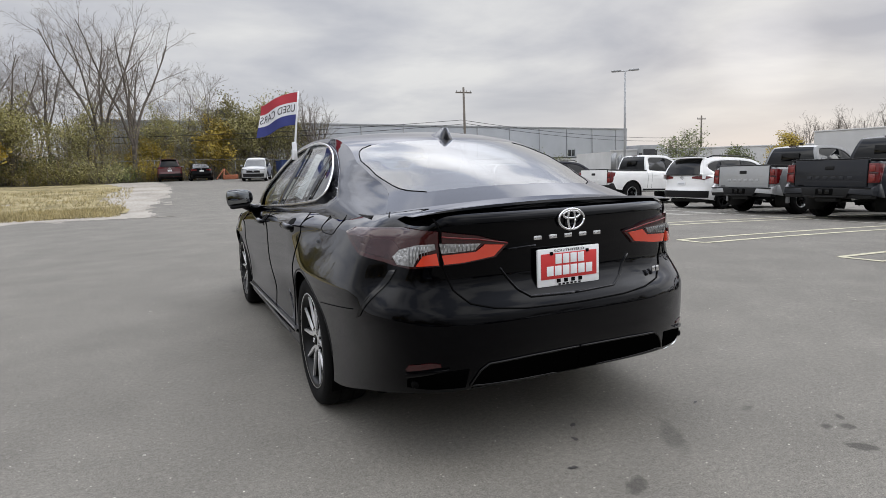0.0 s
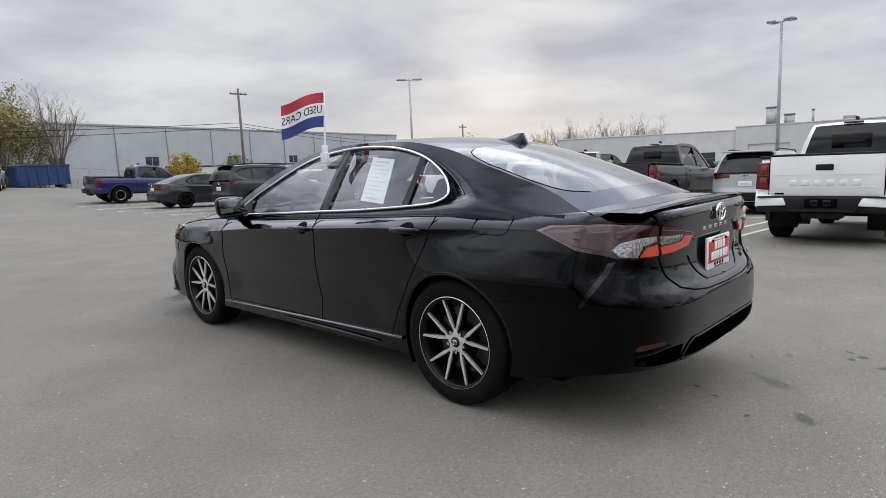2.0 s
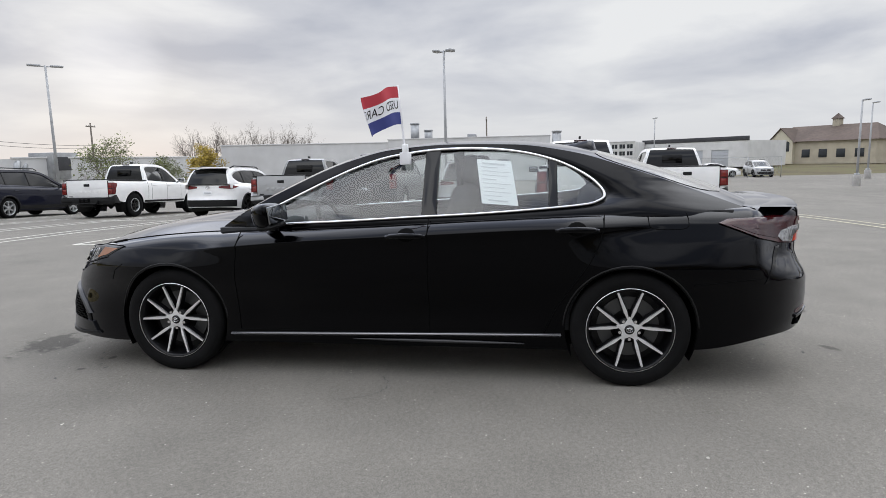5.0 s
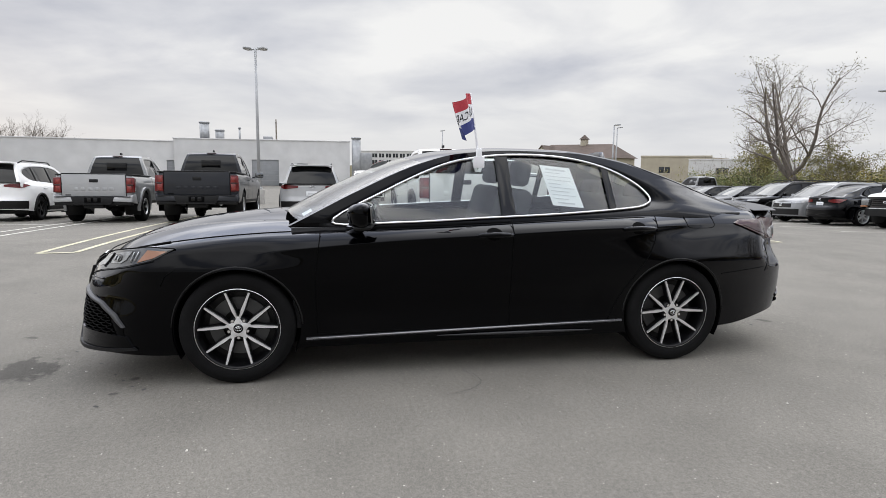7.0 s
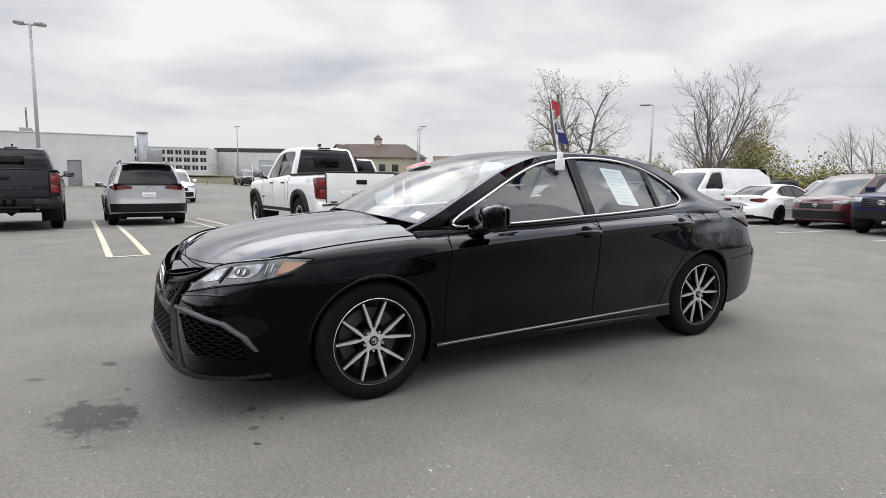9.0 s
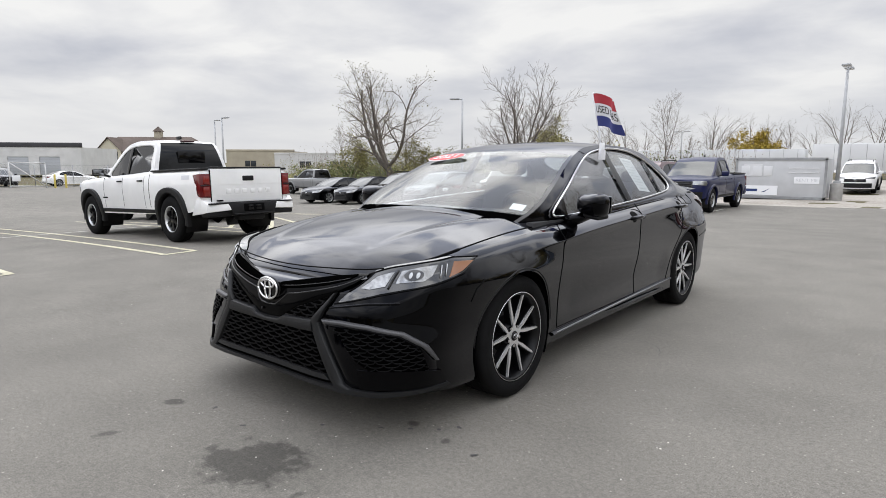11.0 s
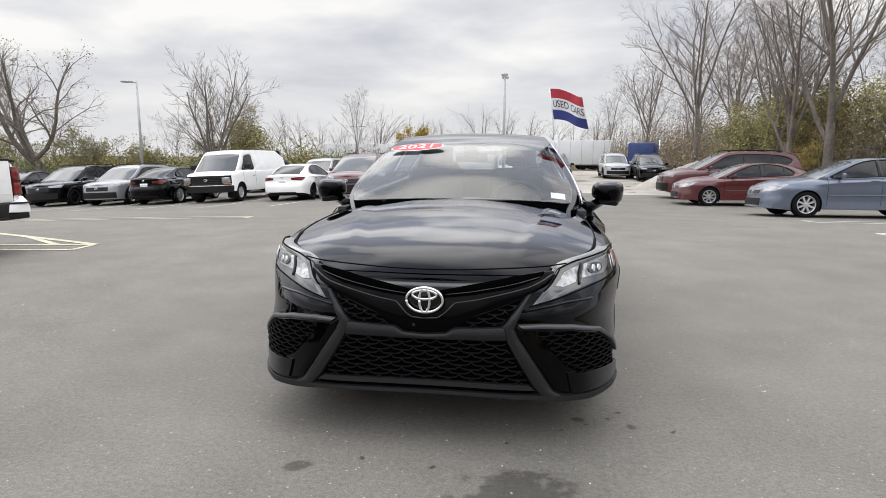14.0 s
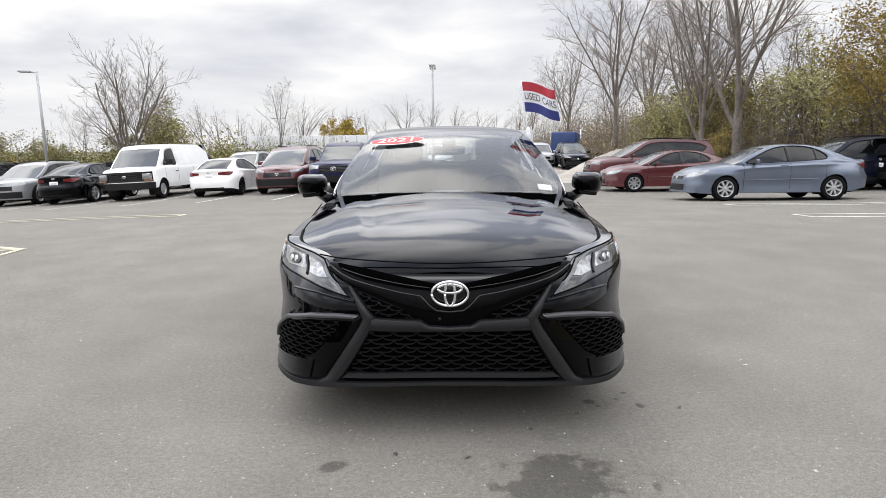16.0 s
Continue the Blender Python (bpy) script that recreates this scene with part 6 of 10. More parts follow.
make_suv("suv", "white SUV in the back row", gpose(15.6, 22.5, E_), P_WHITE, SUV, far=True)
make_suv("suv", "dark SUV in the back row", gpose(15.6, 25.8, E_), P_GREY, SUV, far=True)
make_sedan("sedan", "silver sedan in the back row", gpose(16.0, 31.0, E_), P_SILVER, scaled(HERO, 4.8, 1.82, 1.45, wheel="plain"), far=True)

make_van("cargo_van", "white cargo van with a black grille and bumper", gpose(11.75, -19.65, N_), P_WHITE)
make_sedan("sedan", "white compact sedan with dark lower rear trim", gpose(8.74, -19.3, S_), P_WHITE, scaled(HERO, 4.65, 1.80, 1.41, wheel="dark"))
SIENNA = scaled(SUV, 5.08, 1.97, 1.76, wheel="plain", E=[(1.75, 1.04), (1.05, 1.38), (0.55, 1.60), (0.2, 1.69), (-0.5, 1.73), (-1.5, 1.71), (-2.25, 1.65), (-2.4, 1.45), (-2.48, 1.1)])
make_suv("minivan", "dark red minivan with clear headlights", gpose(6.28, -19.6, N_), P_RED, SIENNA)
make_sedan("sedan", "black sedan with wide red tail lights", gpose(14.3, -19.2, S_), P_BLACK, scaled(HERO, 4.86, 1.82, 1.47, wheel="plain"))
make_suv("suv", "grey crossover with black lower trim", gpose(16.65, -19.4, N_), P_MID, scaled(SUV, 4.48, 1.855, 1.64, wheel="plain"))
make_suv("suv", "black crossover in the row", gpose(19.4, -19.6, N_), P_BLACK, SUV)
make_sedan("hatchback", "black hatchback in the row", gpose(22.1, -19.6, N_), P_BLACK, scaled(HERO, 4.5, 1.76, 1.49, wheel="plain"))
make_sedan("sedan", "black sedan at the end of the row", gpose(24.8, -19.6, N_), P_BLACK, scaled(HERO, 4.8, 1.82, 1.45, wheel="plain"), far=True)
make_pickup("pickup_truck", "navy pickup facing the lot, headlights clear", gpose(4.0, -18.6, N_), P_DEEP, flare=True)
make_suv("suv", "black SUV behind the navy pickup", gpose(7.6, -26.5, N_), P_BLACK, SUV, far=True)
make_suv("suv", "silver SUV behind the row", gpose(10.6, -27.0, N_), P_SILVER, SUV, far=True)
make_suv("suv", "dark SUV behind the row", gpose(14.0, -27.2, N_), P_GREY, SUV, far=True)
make_pickup("pickup_truck", "grey pickup far down the lot", gpose(33.0, -24.5, E_), P_MID, flare=True)
make_sedan("sedan", "white sedan behind the wire fence", gpose(62.5, -18.6, S_), P_WHITE, scaled(HERO, 4.8, 1.8, 1.45, wheel="plain"), far=True)
make_suv("suv", "black SUV behind the wire fence", gpose(62.0, -12.6, W_), P_BLACK, SUV, far=True)
make_suv("suv", "silver SUV behind the wire fence", gpose(62.2, -22.6, W_), P_SILVER, SUV, far=True)
make_suv("suv", "white SUV near the far building", gpose(31.0, -1.5, W_), P_WHITE, SUV, far=True)

make_sedan("sedan", "slate blue sedan with silver alloy wheels", gpose(-8.5, -11.55, E_), P_SLATE, scaled(HERO, 4.80, 1.795, 1.47, wheel="sedan", wr=0.318, arch=0.35, rim=0.215))
make_sedan("sedan", "dark red sedan with silver wheel covers", gpose(-7.85, -17.1, E_), P_RED, scaled(HERO, 4.80, 1.79, 1.45, wheel="sedan", wr=0.318, arch=0.35, rim=0.215))
make_suv("suv", "large dark red SUV with clear headlights", gpose(-8.2, -20.4, E_), P_RED, scaled(SUV, 5.1, 2.0, 1.89, wheel="plain"))
make_suv("suv", "black SUV with silver wheels", gpose(-16.2, -14.6, W_), P_BLACK, scaled(SUV, 4.9, 1.94, 1.72, wheel="plain"))
make_suv("suv", "dark blue SUV behind the slate sedan", gpose(-13.3, -15.6, E_), P_NAVY, scaled(SUV, 4.8, 1.9, 1.75, wheel="plain"), far=True)
for x, y, p, lb in ((0.7, -36.5, P_WHITE, "white SUV on the gravel yard"), (-2.3, -36.0, P_BLACK, "black SUV on the gravel yard"), (-6.6, -40.0, P_SILVER, "silver SUV on the gravel yard"), (-8.5, -37.5, P_BLACK, "black SUV beside the lorry")):
    make_suv("suv", lb, gpose(x, y, N_), p, SUV, far=True)
make_suv("off_roader", "boxy dark red off-roader with red tail lights", gpose(-0.9, 51.5, N_), P_RED, scaled(SUV, 4.3, 1.85, 1.86, pF=6.0, pR=7.0), far=True)
make_sedan("sedan", "black sedan by the fence", gpose(1.4, 50.0, N_), P_BLACK, scaled(HERO, 4.7, 1.8, 1.44, wheel="plain"), far=True)
make_suv("suv", "silver SUV facing the lot", gpose(5.3, 45.0, 165), P_SILVER, scaled(SUV, 4.8, 1.9, 1.8, wheel="plain"), far=True)


# ---- trees and shrubs ----
BARK = mat("grey_brown_bark", (0.150, 0.130, 0.113), 0.95, var=0.3, scale=6, bump=0.5, bscale=18)
TWIG = mat("bare_twigs", (0.195, 0.168, 0.146), 0.95, var=0.25, scale=4)


def leaf_mat(name, col, rnd):
    m = mat(name, col, 0.75, var=0.25, scale=1.2, rnd=rnd, spec=0.25)
    return m


LEAF_OLIVE = leaf_mat("olive_leaves", (0.285, 0.262, 0.110), 0.40)
LEAF_YELLOW = leaf_mat("yellow_leaves", (0.34, 0.25, 0.045), 0.40)
LEAF_GREEN = leaf_mat("green_leaves", (0.145, 0.165, 0.065), 0.40)
LEAF_GOLD = leaf_mat("golden_olive_leaves", (0.34, 0.265, 0.085), 0.45)
LEAF_GREYBROWN = leaf_mat("grey_brown_twiggery", (0.36, 0.305, 0.255), 0.30)
LEAF_BROWN = leaf_mat("brown_leaves", (0.37, 0.29, 0.20), 0.40)


def grow(rng, height, bole, forks, angles, kids, trunk_r, droop=0.0, lean=0.0, slim=1.0, crook=1.0):
    """Bare branches as (points, radii, level): a bole that forks into rising limbs, and finer wood along each."""
    out = []

    def limb(p, d, length, r, lv, lift):
        n = 7 if lv <= 1 else (4 if lv == 2 else (2 if lv == 3 and len(kids) > 2 else 1))
        pts, rad, dirs = [p.copy()], [r], [d.copy()]
        for k in range(n):
            w = (0.06, 0.075, 0.13, 0.2, 0.2)[lv] * crook
            d = (d + Vector((rng.gauss(0, w), rng.gauss(0, w), rng.gauss(0, w) + lift))).normalized()
            p = p + d * (length / n)
            pts.append(p.copy()); dirs.append(d.copy())
            rad.append(max(0.0055, r * (1 - (0.30 if lv == 0 else 0.72) * (k + 1) / n)))
        out.append((pts, rad, lv))
        if lv == 0:
            a0 = rng.uniform(0, 6.28)
            for k in range(forks):
                a = a0 + 6.28 * (k + rng.uniform(-0.25, 0.25)) / forks
                ang = radians(rng.uniform(*angles)) if k else radians(angles[0] * 0.6)
                dd = (d * math.cos(ang) + Vector((math.cos(a), math.sin(a), 0)) * math.sin(ang)).normalized()
                i = n if k < 2 else rng.choice((n, n - 1, n - 2))
                limb(pts[i], dd, (height - bole) * rng.uniform(0.72, 1.0) * (1.0 if ang < 0.7 else 0.85), rad[i] * rng.uniform(0.52, 0.74), 1, 0.05 - droop)
            return
        if lv > len(kids):
            return
        for k in range(kids[lv - 1]):
            t = 0.18 + 0.80 * (k + rng.uniform(0.1, 0.9)) / kids[lv - 1]
            i = min(n - 1, int(t * n))
            q = pts[i].lerp(pts[i + 1], t * n - i)
            dl = dirs[i + 1]
            side = dl.orthogonal()
            side.rotate(Matrix.Rotation(k * 2.4 + rng.uniform(-0.7, 0.7), 3, dl))
            ang = radians(rng.uniform(26, 52)) * slim
            dd = (dl * math.cos(ang) + side.normalized() * math.sin(ang)).normalized()
            limb(q, dd, length * (0.58 - 0.30 * t) * rng.uniform(0.75, 1.25), max(0.0055, rad[i] * rng.uniform(0.40, 0.62)), lv + 1, 0.06 - droop)
    a = rng.uniform(0, 6.28)
    limb(Vector((0, 0, -0.2)), Vector((math.cos(a) * lean, math.sin(a) * lean, 1)).normalized(), bole, trunk_r, 0, 0.02)
    top = max(q.z for pts, _, _ in out for q in pts)
    k = height / top
    return [([q * k for q in pts], rad, lv) for pts, rad, lv in out]


def leaf_cloud(rng, centres, per, spreadr, size):
    v, f = [], []
    for c in centres:
        for _ in range(per):
            p = c + Vector((rng.gauss(0, spreadr), rng.gauss(0, spreadr), rng.gauss(0, spreadr * 0.8)))
            a = Vector((rng.uniform(-1, 1), rng.uniform(-1, 1), rng.uniform(-1, 1))).normalized()
            b = a.orthogonal().normalized()
            s = size * rng.uniform(0.6, 1.4)
            n = len(v)
            v += [p - a * s, p + b * s * 0.55, p + a * s, p - b * s * 0.55]
            f.append((n, n + 1, n + 2, n + 3))
    return v, f


def make_tree(name, label, m, seed, height, bole, forks, angles, kids, trunk_r, leaves=None, per=5, lsize=0.09, group="bare trees", droop=0.0, lean=0.05, slim=1.0, spreadr=0.16, crook=1.0):
    rng = random.Random(seed)
    br = grow(rng, height, bole, forks, angles, kids, trunk_r, droop, lean, slim, crook)
    root = thing(name, label, "tree", m, group)
    tr, tw = Soup(), Soup()
    for pts, rad, lv in br:
        if lv <= 1:
            tr.tube(pts, rad, 8 if lv == 0 else 6, lv == 0)
        else:
            tw.tube(pts, rad, 4 if lv == 2 else 3, False)
    part("trunk", tr.mesh("trunk", True), BARK, root)
    part("crown", tw.mesh("crown", True), TWIG, root)
    if leaves:
        ends = [pts[k] for pts, _, lv in br if lv >= 2 for k in (-1,)]
        v, f = leaf_cloud(rng, ends, per, spreadr, lsize)
        part("foliage", mesh("foliage", v, f, False), leaves, root)
    return root


def make_shrub(name, label, m, seed, h, w, leaf, n=24, per=26, group="shrubs"):
    rng = random.Random(seed)
    root = thing(name, label, "shrub", m, group)
    st = Soup()
    cs = []
    for k in range(n):
        a, r = rng.uniform(0, 6.28), w * math.sqrt(rng.random())
        top = Vector((r * math.cos(a), r * math.sin(a), h * rng.uniform(0.35, 1.0) * (1 - 0.4 * (r / w) ** 2)))
        base = Vector((top.x * 0.35, top.y * 0.35, -0.1))
        mid = base.lerp(top, 0.5) + Vector((rng.uniform(-.15, .15), rng.uniform(-.15, .15), 0.1))
        st.tube([base, mid, top, top + Vector((rng.uniform(-.2, .2), rng.uniform(-.2, .2), 0.3))], [0.03, 0.018, 0.010, 0.004], 4, False)
        cs += [top, mid.lerp(top, 0.5), base.lerp(mid, 0.8)]
    part("stem", st.mesh("stem", True), TWIG, root)
    v, f = leaf_cloud(rng, cs, per, 0.26 * w ** 0.5, 0.065)
    part("foliage", mesh("foliage", v, f, False), leaf, root)
    return root


def tpose(x, y, rz, s=1.0):
    return pose(x, y, ground_z(x, y) - 0.05, 0, 0, rz) @ Matrix.Scale(s, 4)


def copies(src, rows):
    for x, y, rz, s in rows:
        c = copy_thing(src, Matrix.Identity(4))
        c.matrix_basis = tpose(x, y, rz, s)


BIG = "tall bare deciduous tree with a spreading crown"
t_round = make_tree("tree", "bare round-crowned tree on its own", tpose(17.0, -26.4, 20), 5, 7.9, 1.9, 8, (12, 46), (7, 6, 4), 0.17, slim=0.85, lean=0.02)
make_tree("tree", "gnarled bare tree with several leaning limbs", tpose(29.1, -29.2, 60), 17, 9.9, 2.2, 5, (24, 60), (8, 6, 4), 0.34, LEAF_OLIVE, 1, 0.05, droop=0.0, lean=0.10, crook=1.9)
t_tall = make_tree("tree", BIG, tpose(-11.75, -38.6, 0), 21, 16.0, 5.4, 5, (10, 34), (9, 7, 4), 0.21)
t_tall2 = make_tree("tree", BIG, tpose(-13.6, -24.0, 120), 29, 15.5, 3.6, 5, (9, 33), (8, 7, 4), 0.25)
t_thin = make_tree("tree", "slender bare tree in the wood", tpose(-12.9, -29.8, 0), 31, 10.5, 4.0, 3, (8, 30), (9, 6, 4), 0.11)
t_far = make_tree("tree", "slender bare tree in a far row", tpose(-9.0, -76.0, 0), 33, 7.0, 2.2, 4, (10, 36), (7, 5), 0.11)
t_leafy = make_tree("tree", "thin tree with sparse yellowing leaves", tpose(16.6, -29.4, 0), 41, 5.0, 1.0, 5, (10, 38), (7, 5, 3), 0.07, LEAF_OLIVE, 8, 0.055, spreadr=0.22)
t_autumn = make_tree("tree", "autumn tree with brown and golden leaves", tpose(-16.9, -17.0, 0), 43, 7.2, 1.2, 6, (15, 55), (8, 6, 4), 0.2, LEAF_GOLD, 12, 0.055, spreadr=0.26)
t_yellow = make_tree("tree", "small tree with bright yellow leaves", tpose(44, 27.5, 0), 47, 3.8, 0.6, 6, (12, 50), (7, 5, 3), 0.08, LEAF_YELLOW, 8, 0.085, spreadr=0.2)
t_green = make_tree("tree", "small thin tree with sparse green leaves", tpose(36.5, 31.0, 0), 49, 4.4, 0.7, 6, (12, 50), (8, 6, 3), 0.09, LEAF_GREEN, 2, 0.085, spreadr=0.22)
# wood to the south-west
copies(t_tall, [(-13.0, -62.0, 40, 0.9), (-16.0, -44.0, 10, 0.9), (-30.0, -14.0, 100, 1.1)])
copies(t_tall2, [(-12.6, -25.6, 140, 0.74), (-27.0, -12.0, 200, 1.0)])
copies(t_thin, [(-12.4, -26.8, 70, 1.05), (-13.0, -44.0, 90, 0.9), (-13.4, -37.2, 50, 0.95), (-15.3, -32.1, 200, 0.9), (-16.1, -23.9, 20, 0.75), (-14.0, -50.0, 60, 0.95), (-12.0, -58.0, 90, 0.9), (-9.5, -66.0, 10, 0.9), (-14.6, -27.6, 300, 0.7), (-17.5, -28.0, 130, 0.9)])
copies(t_autumn, [(-20.0, -12.0, 140, 0.95), (-24.0, -8.0, 20, 1.0), (-14.4, -26.4, 250, 0.55)])
t_row = make_tree("tree", "bare round-topped tree beyond the white hall", tpose(91.0, 54.5, 0), 52, 9.6, 2.4, 7, (14, 52), (7, 6, 3), 0.2, slim=0.95, lean=0.02)
copies(t_row, [(93.0, 51.0, 80, 1.0), (95.0, 47.6, 160, 1.02), (96.5, 44.6, 220, 1.0), (97.6, 42.2, 300, 0.97), (89.5, 57.5, 20, 0.95)])
# far line of trees behind the trailers
copies(t_far, [(-6.1 + 2.9 * k, -76 - (k * 37 % 9), 47 * k % 360, 0.90 + 0.10 * (k % 5)) for k in range(16)] + [(-9, -78, 40, 1.1), (-15, -74, 90, 1.2), (-21, -70, 200, 1.2), (22, -84, 10, 1.1), (30.0, -58.0, 310, 0.7)])
copies(t_round, [(12.6, 55.5, 30, 1.12)])
# wood to the north-west
copies(t_tall, [(-15.0, 57.0, 20, 1.0), (-9.8, 55.0, 220, 0.85)])
copies(t_tall2, [(-5.9, 53.8, 250, 1.06), (-3.4, 53.2, 75, 0.98), (-11.6, 50.6, 10, 0.8), (-20.0, 58.0, 100, 0.9)])
copies(t_thin, [(-1.0 - 2.6 * k, 56 + (k * 29 % 7), 61 * k % 360, 0.75 + 0.06 * (k % 5)) for k in range(10)] + [(3.0, 56.0, 40, 1.05), (0.8, 57.5, 90, 0.95), (10.5, 59.0, 10, 0.8), (11.5, -36.5, 20, 0.62), (21.5, -37.5, 150, 0.70), (24.5, -36.0, 260, 0.52), (35.5, -37.0, 80, 0.66), (40.0, -38.5, 310, 0.72), (45.0, -38.0, 30, 0.60)])
copies(t_leafy, [(-1.0, 55.5, 0, 1.35), (2.6, 57.5, 50, 1.5), (-7.0, 53.5, 90, 1.3), (-11.5, 50.0, 140, 1.4), (-16.0, 49.5, 200, 1.5), (6.2, 57.6, 20, 1.4), (7.6, 57.2, 70, 1.6), (8.8, 57.8, 130, 1.7), (9.9, 57.4, 200, 1.4), (5.0, 57.0, 250, 1.7), (-14.2, -31.5, 10, 1.3), (-11.6, -29.6, 60, 0.9), (-15.0, -27.2, 90, 1.2), (-16.8, -22.8, 150, 1.3), (-17.6, -20.4, 210, 1.2), (-13.2, -28.4, 260, 1.1), (-18.2, -18.2, 310, 1.3), (19.0, -30.0, 70, 0.8), (27.5, -29.5, 100, 0.9), (34.5, -30.5, 160, 0.95), (24.0, -30.5, 30, 0.7)])
copies(t_yellow, [(4.0, 56.5, 60, 1.5), (-1.9, 54.6, 10, 1.0), (-13.5, 49.0, 100, 1.4), (12.5, -66, 0, 1.3), (21.0, 50.0, 80, 0.9)])
copies(t_green, [(32.0, 47.0, 60, 0.80), (22.5, 44.5, 130, 0.75), (29.0, 38.0, 30, 0.62), (38.0, 28.0, 100, 0.66)])

s_olive = make_shrub("shrub", "olive-green shrub at the wood's edge", tpose(-8.6, 49.5, 0), 61, 2.4, 1.7, LEAF_OLIVE)
s_yellow = make_shrub("shrub", "yellowing shrub at the edge of scrub", tpose(-3.0, 53.0, 0), 62, 2.2, 1.5, LEAF_YELLOW)
s_green = make_shrub("shrub", "low green shrub beside bare trees", tpose(-14.0, 48.0, 0), 63, 1.9, 1.8, LEAF_GREEN)
s_brown = make_shrub("shrub", "brown leafy shrub among bare trees", tpose(-18.0, -28.5, 0), 64, 2.4, 2.0, LEAF_BROWN)
rg = random.Random(9)
copies(s_olive, [(x, y, rg.uniform(0, 360), rg.uniform(0.8, 1.5)) for x, y in [(-6 - 2.2 * k, 50.5 - 0.35 * k + rg.uniform(-1, 1)) for k in range(10)] + [(-13.0, -30.0), (-15.8, -28.6), (-19.5, -26.5), (-22.5, -24.5), (-25.5, -21.5), (-27.5, -17.5), (22.0, -30.0), (25.5, -30.5), (28.5, -31.0), (33.5, -31.5), (37.0, -32.0), (12.0, -31.0), (14.5, -31.5), (-13.6, -35.5), (7.4, 56.8), (9.2, 57.0), (10.6, 57.4)]])
copies(s_green, [(x, y, rg.uniform(0, 360), rg.uniform(0.8, 1.5)) for x, y in [(-4.5 - 2.6 * k, 52.5 + rg.uniform(-1, 1)) for k in range(9)] + [(-12.0, -31.5), (-17.2, -27.5), (-21.2, -25.2), (-24.0, -22.5), (-29.0, -19.0), (30.5, -30.0), (35.5, -30.0), (24.0, -31.5), (39.5, -31.0), (42.0, -32.0), (19.5, -31.5)]])
copies(s_yellow, [(x, y, rg.uniform(0, 360), rg.uniform(0.7, 1.3)) for x, y in [(-0.5, 56.0), (1.8, 56.5), (4.4, 57.0), (-10.0, 51.0), (-16.5, 48.5), (-12.6, -29.6), (-18.2, -26.9), (27.0, -32.0), (16.5, -31.0)]])
copies(s_brown, [(x, y, rg.uniform(0, 360), rg.uniform(0.9, 1.6)) for x, y in [(-13.5, -38.0), (-13.0, -34.0), (-15.0, -31.5), (-20.0, -29.0), (-23.0, -27.5), (-26.5, -24.5), (-28.5, -21.0), (-13.5, -48.0), (-14.0, -42.0), (-12.0, -56.0), (-7.5, 56.0), (-12.0, 55.0), (-18.0, 52.0), (-22.0, 50.0), (-4.0, 57.5), (-26.0, 48.0), (-16.0, -35.0), (-19.0, -33.0), (-22.0, -32.0)]])


def thicket(name, label, seed, segs, n, h, leaf, wide=1.8, per=9, twigs=5, lsize=0.048, cloud=0.20):
    """Uncountable undergrowth along a line: branching stems and small leaves."""
    rng = random.Random(seed)
    st, cs = Soup(), []
    for _ in range(n):
        (ax, ay), (bx, by) = rng.choice(segs)
        t = rng.random()
        x, y = ax + (bx - ax) * t + rng.gauss(0, wide), ay + (by - ay) * t + rng.gauss(0, wide)
        z = ground_z(x, y) - 0.1
        hh = h * (0.25 + 0.75 * rng.random() ** 1.6)
        base, top = Vector((x, y, z)), Vector((x + rng.gauss(0, .12 * hh), y + rng.gauss(0, .12 * hh), z + hh))
        mid = base.lerp(top, 0.55) + Vector((rng.uniform(-.2, .2), rng.uniform(-.2, .2), 0))
        st.tube([base, mid, top], [0.008 + 0.004 * hh, 0.006 + 0.002 * hh, 0.004], 3, False)
        for k in range(twigs):
            q = mid.lerp(top, rng.uniform(-0.6, 0.9))
            e = q + Vector((rng.gauss(0, .22), rng.gauss(0, .22), rng.uniform(0.05, 0.5))) * (0.4 + 0.16 * hh)
            st.tube([q, q.lerp(e, 0.5) + Vector((rng.gauss(0, .04), rng.gauss(0, .04), 0.05)), e], [0.007, 0.005, 0.003], 3, False)
            if k < 3:
                cs.append(e)
    v, f = leaf_cloud(rng, cs, per, cloud, lsize)
    o = thing(name, label, "undergrowth", Matrix.Identity(4), kind="stuff")
    part("stem", st.mesh("stem", True), TWIG, o)
    part("foliage", mesh("foliage", v, f, False), leaf, o)


SW = [((-9, -70), (-13, -52)), ((-13.4, -50), (-13.6, -38)), ((-12.4, -34), (-16, -24)), ((-16, -24), (-19.5, -15)), ((-19.5, -15), (-26, -6))]
thicket("undergrowth", "tangled brown undergrowth of a wood", 71, SW, 1500, 5.0, LEAF_BROWN, 1.4, 6, 7, 0.055, 0.30)
thicket("undergrowth", "brown depth of a bare wood", 77, [((a - 5.5, b - 4), (c - 5.5, d - 4)) for (a, b), (c, d) in SW], 1400, 7.2, LEAF_GREYBROWN, 2.4, 9, 6, 0.07, 0.42)
thicket("undergrowth", "olive leaves among bare stems", 79, [((a - 2.5, b - 2), (c - 2.5, d - 2)) for (a, b), (c, d) in SW], 500, 5.5, LEAF_OLIVE, 1.8, 16, 3, 0.07, 0.5)
thicket("undergrowth", "green and yellow scrub before a wood", 75, [((a - 0.0, b + 0.0), (c, d)) for (a, b), (c, d) in SW], 600, 2.8, LEAF_OLIVE, 1.3, 12)
thicket("undergrowth", "brown and olive depth of a bare wood", 78, [((6, 62), (-10, 58)), ((-10, 57), (-32, 50))], 700, 7.5, LEAF_GOLD, 2.6, 14, 3, 0.075, 0.4)
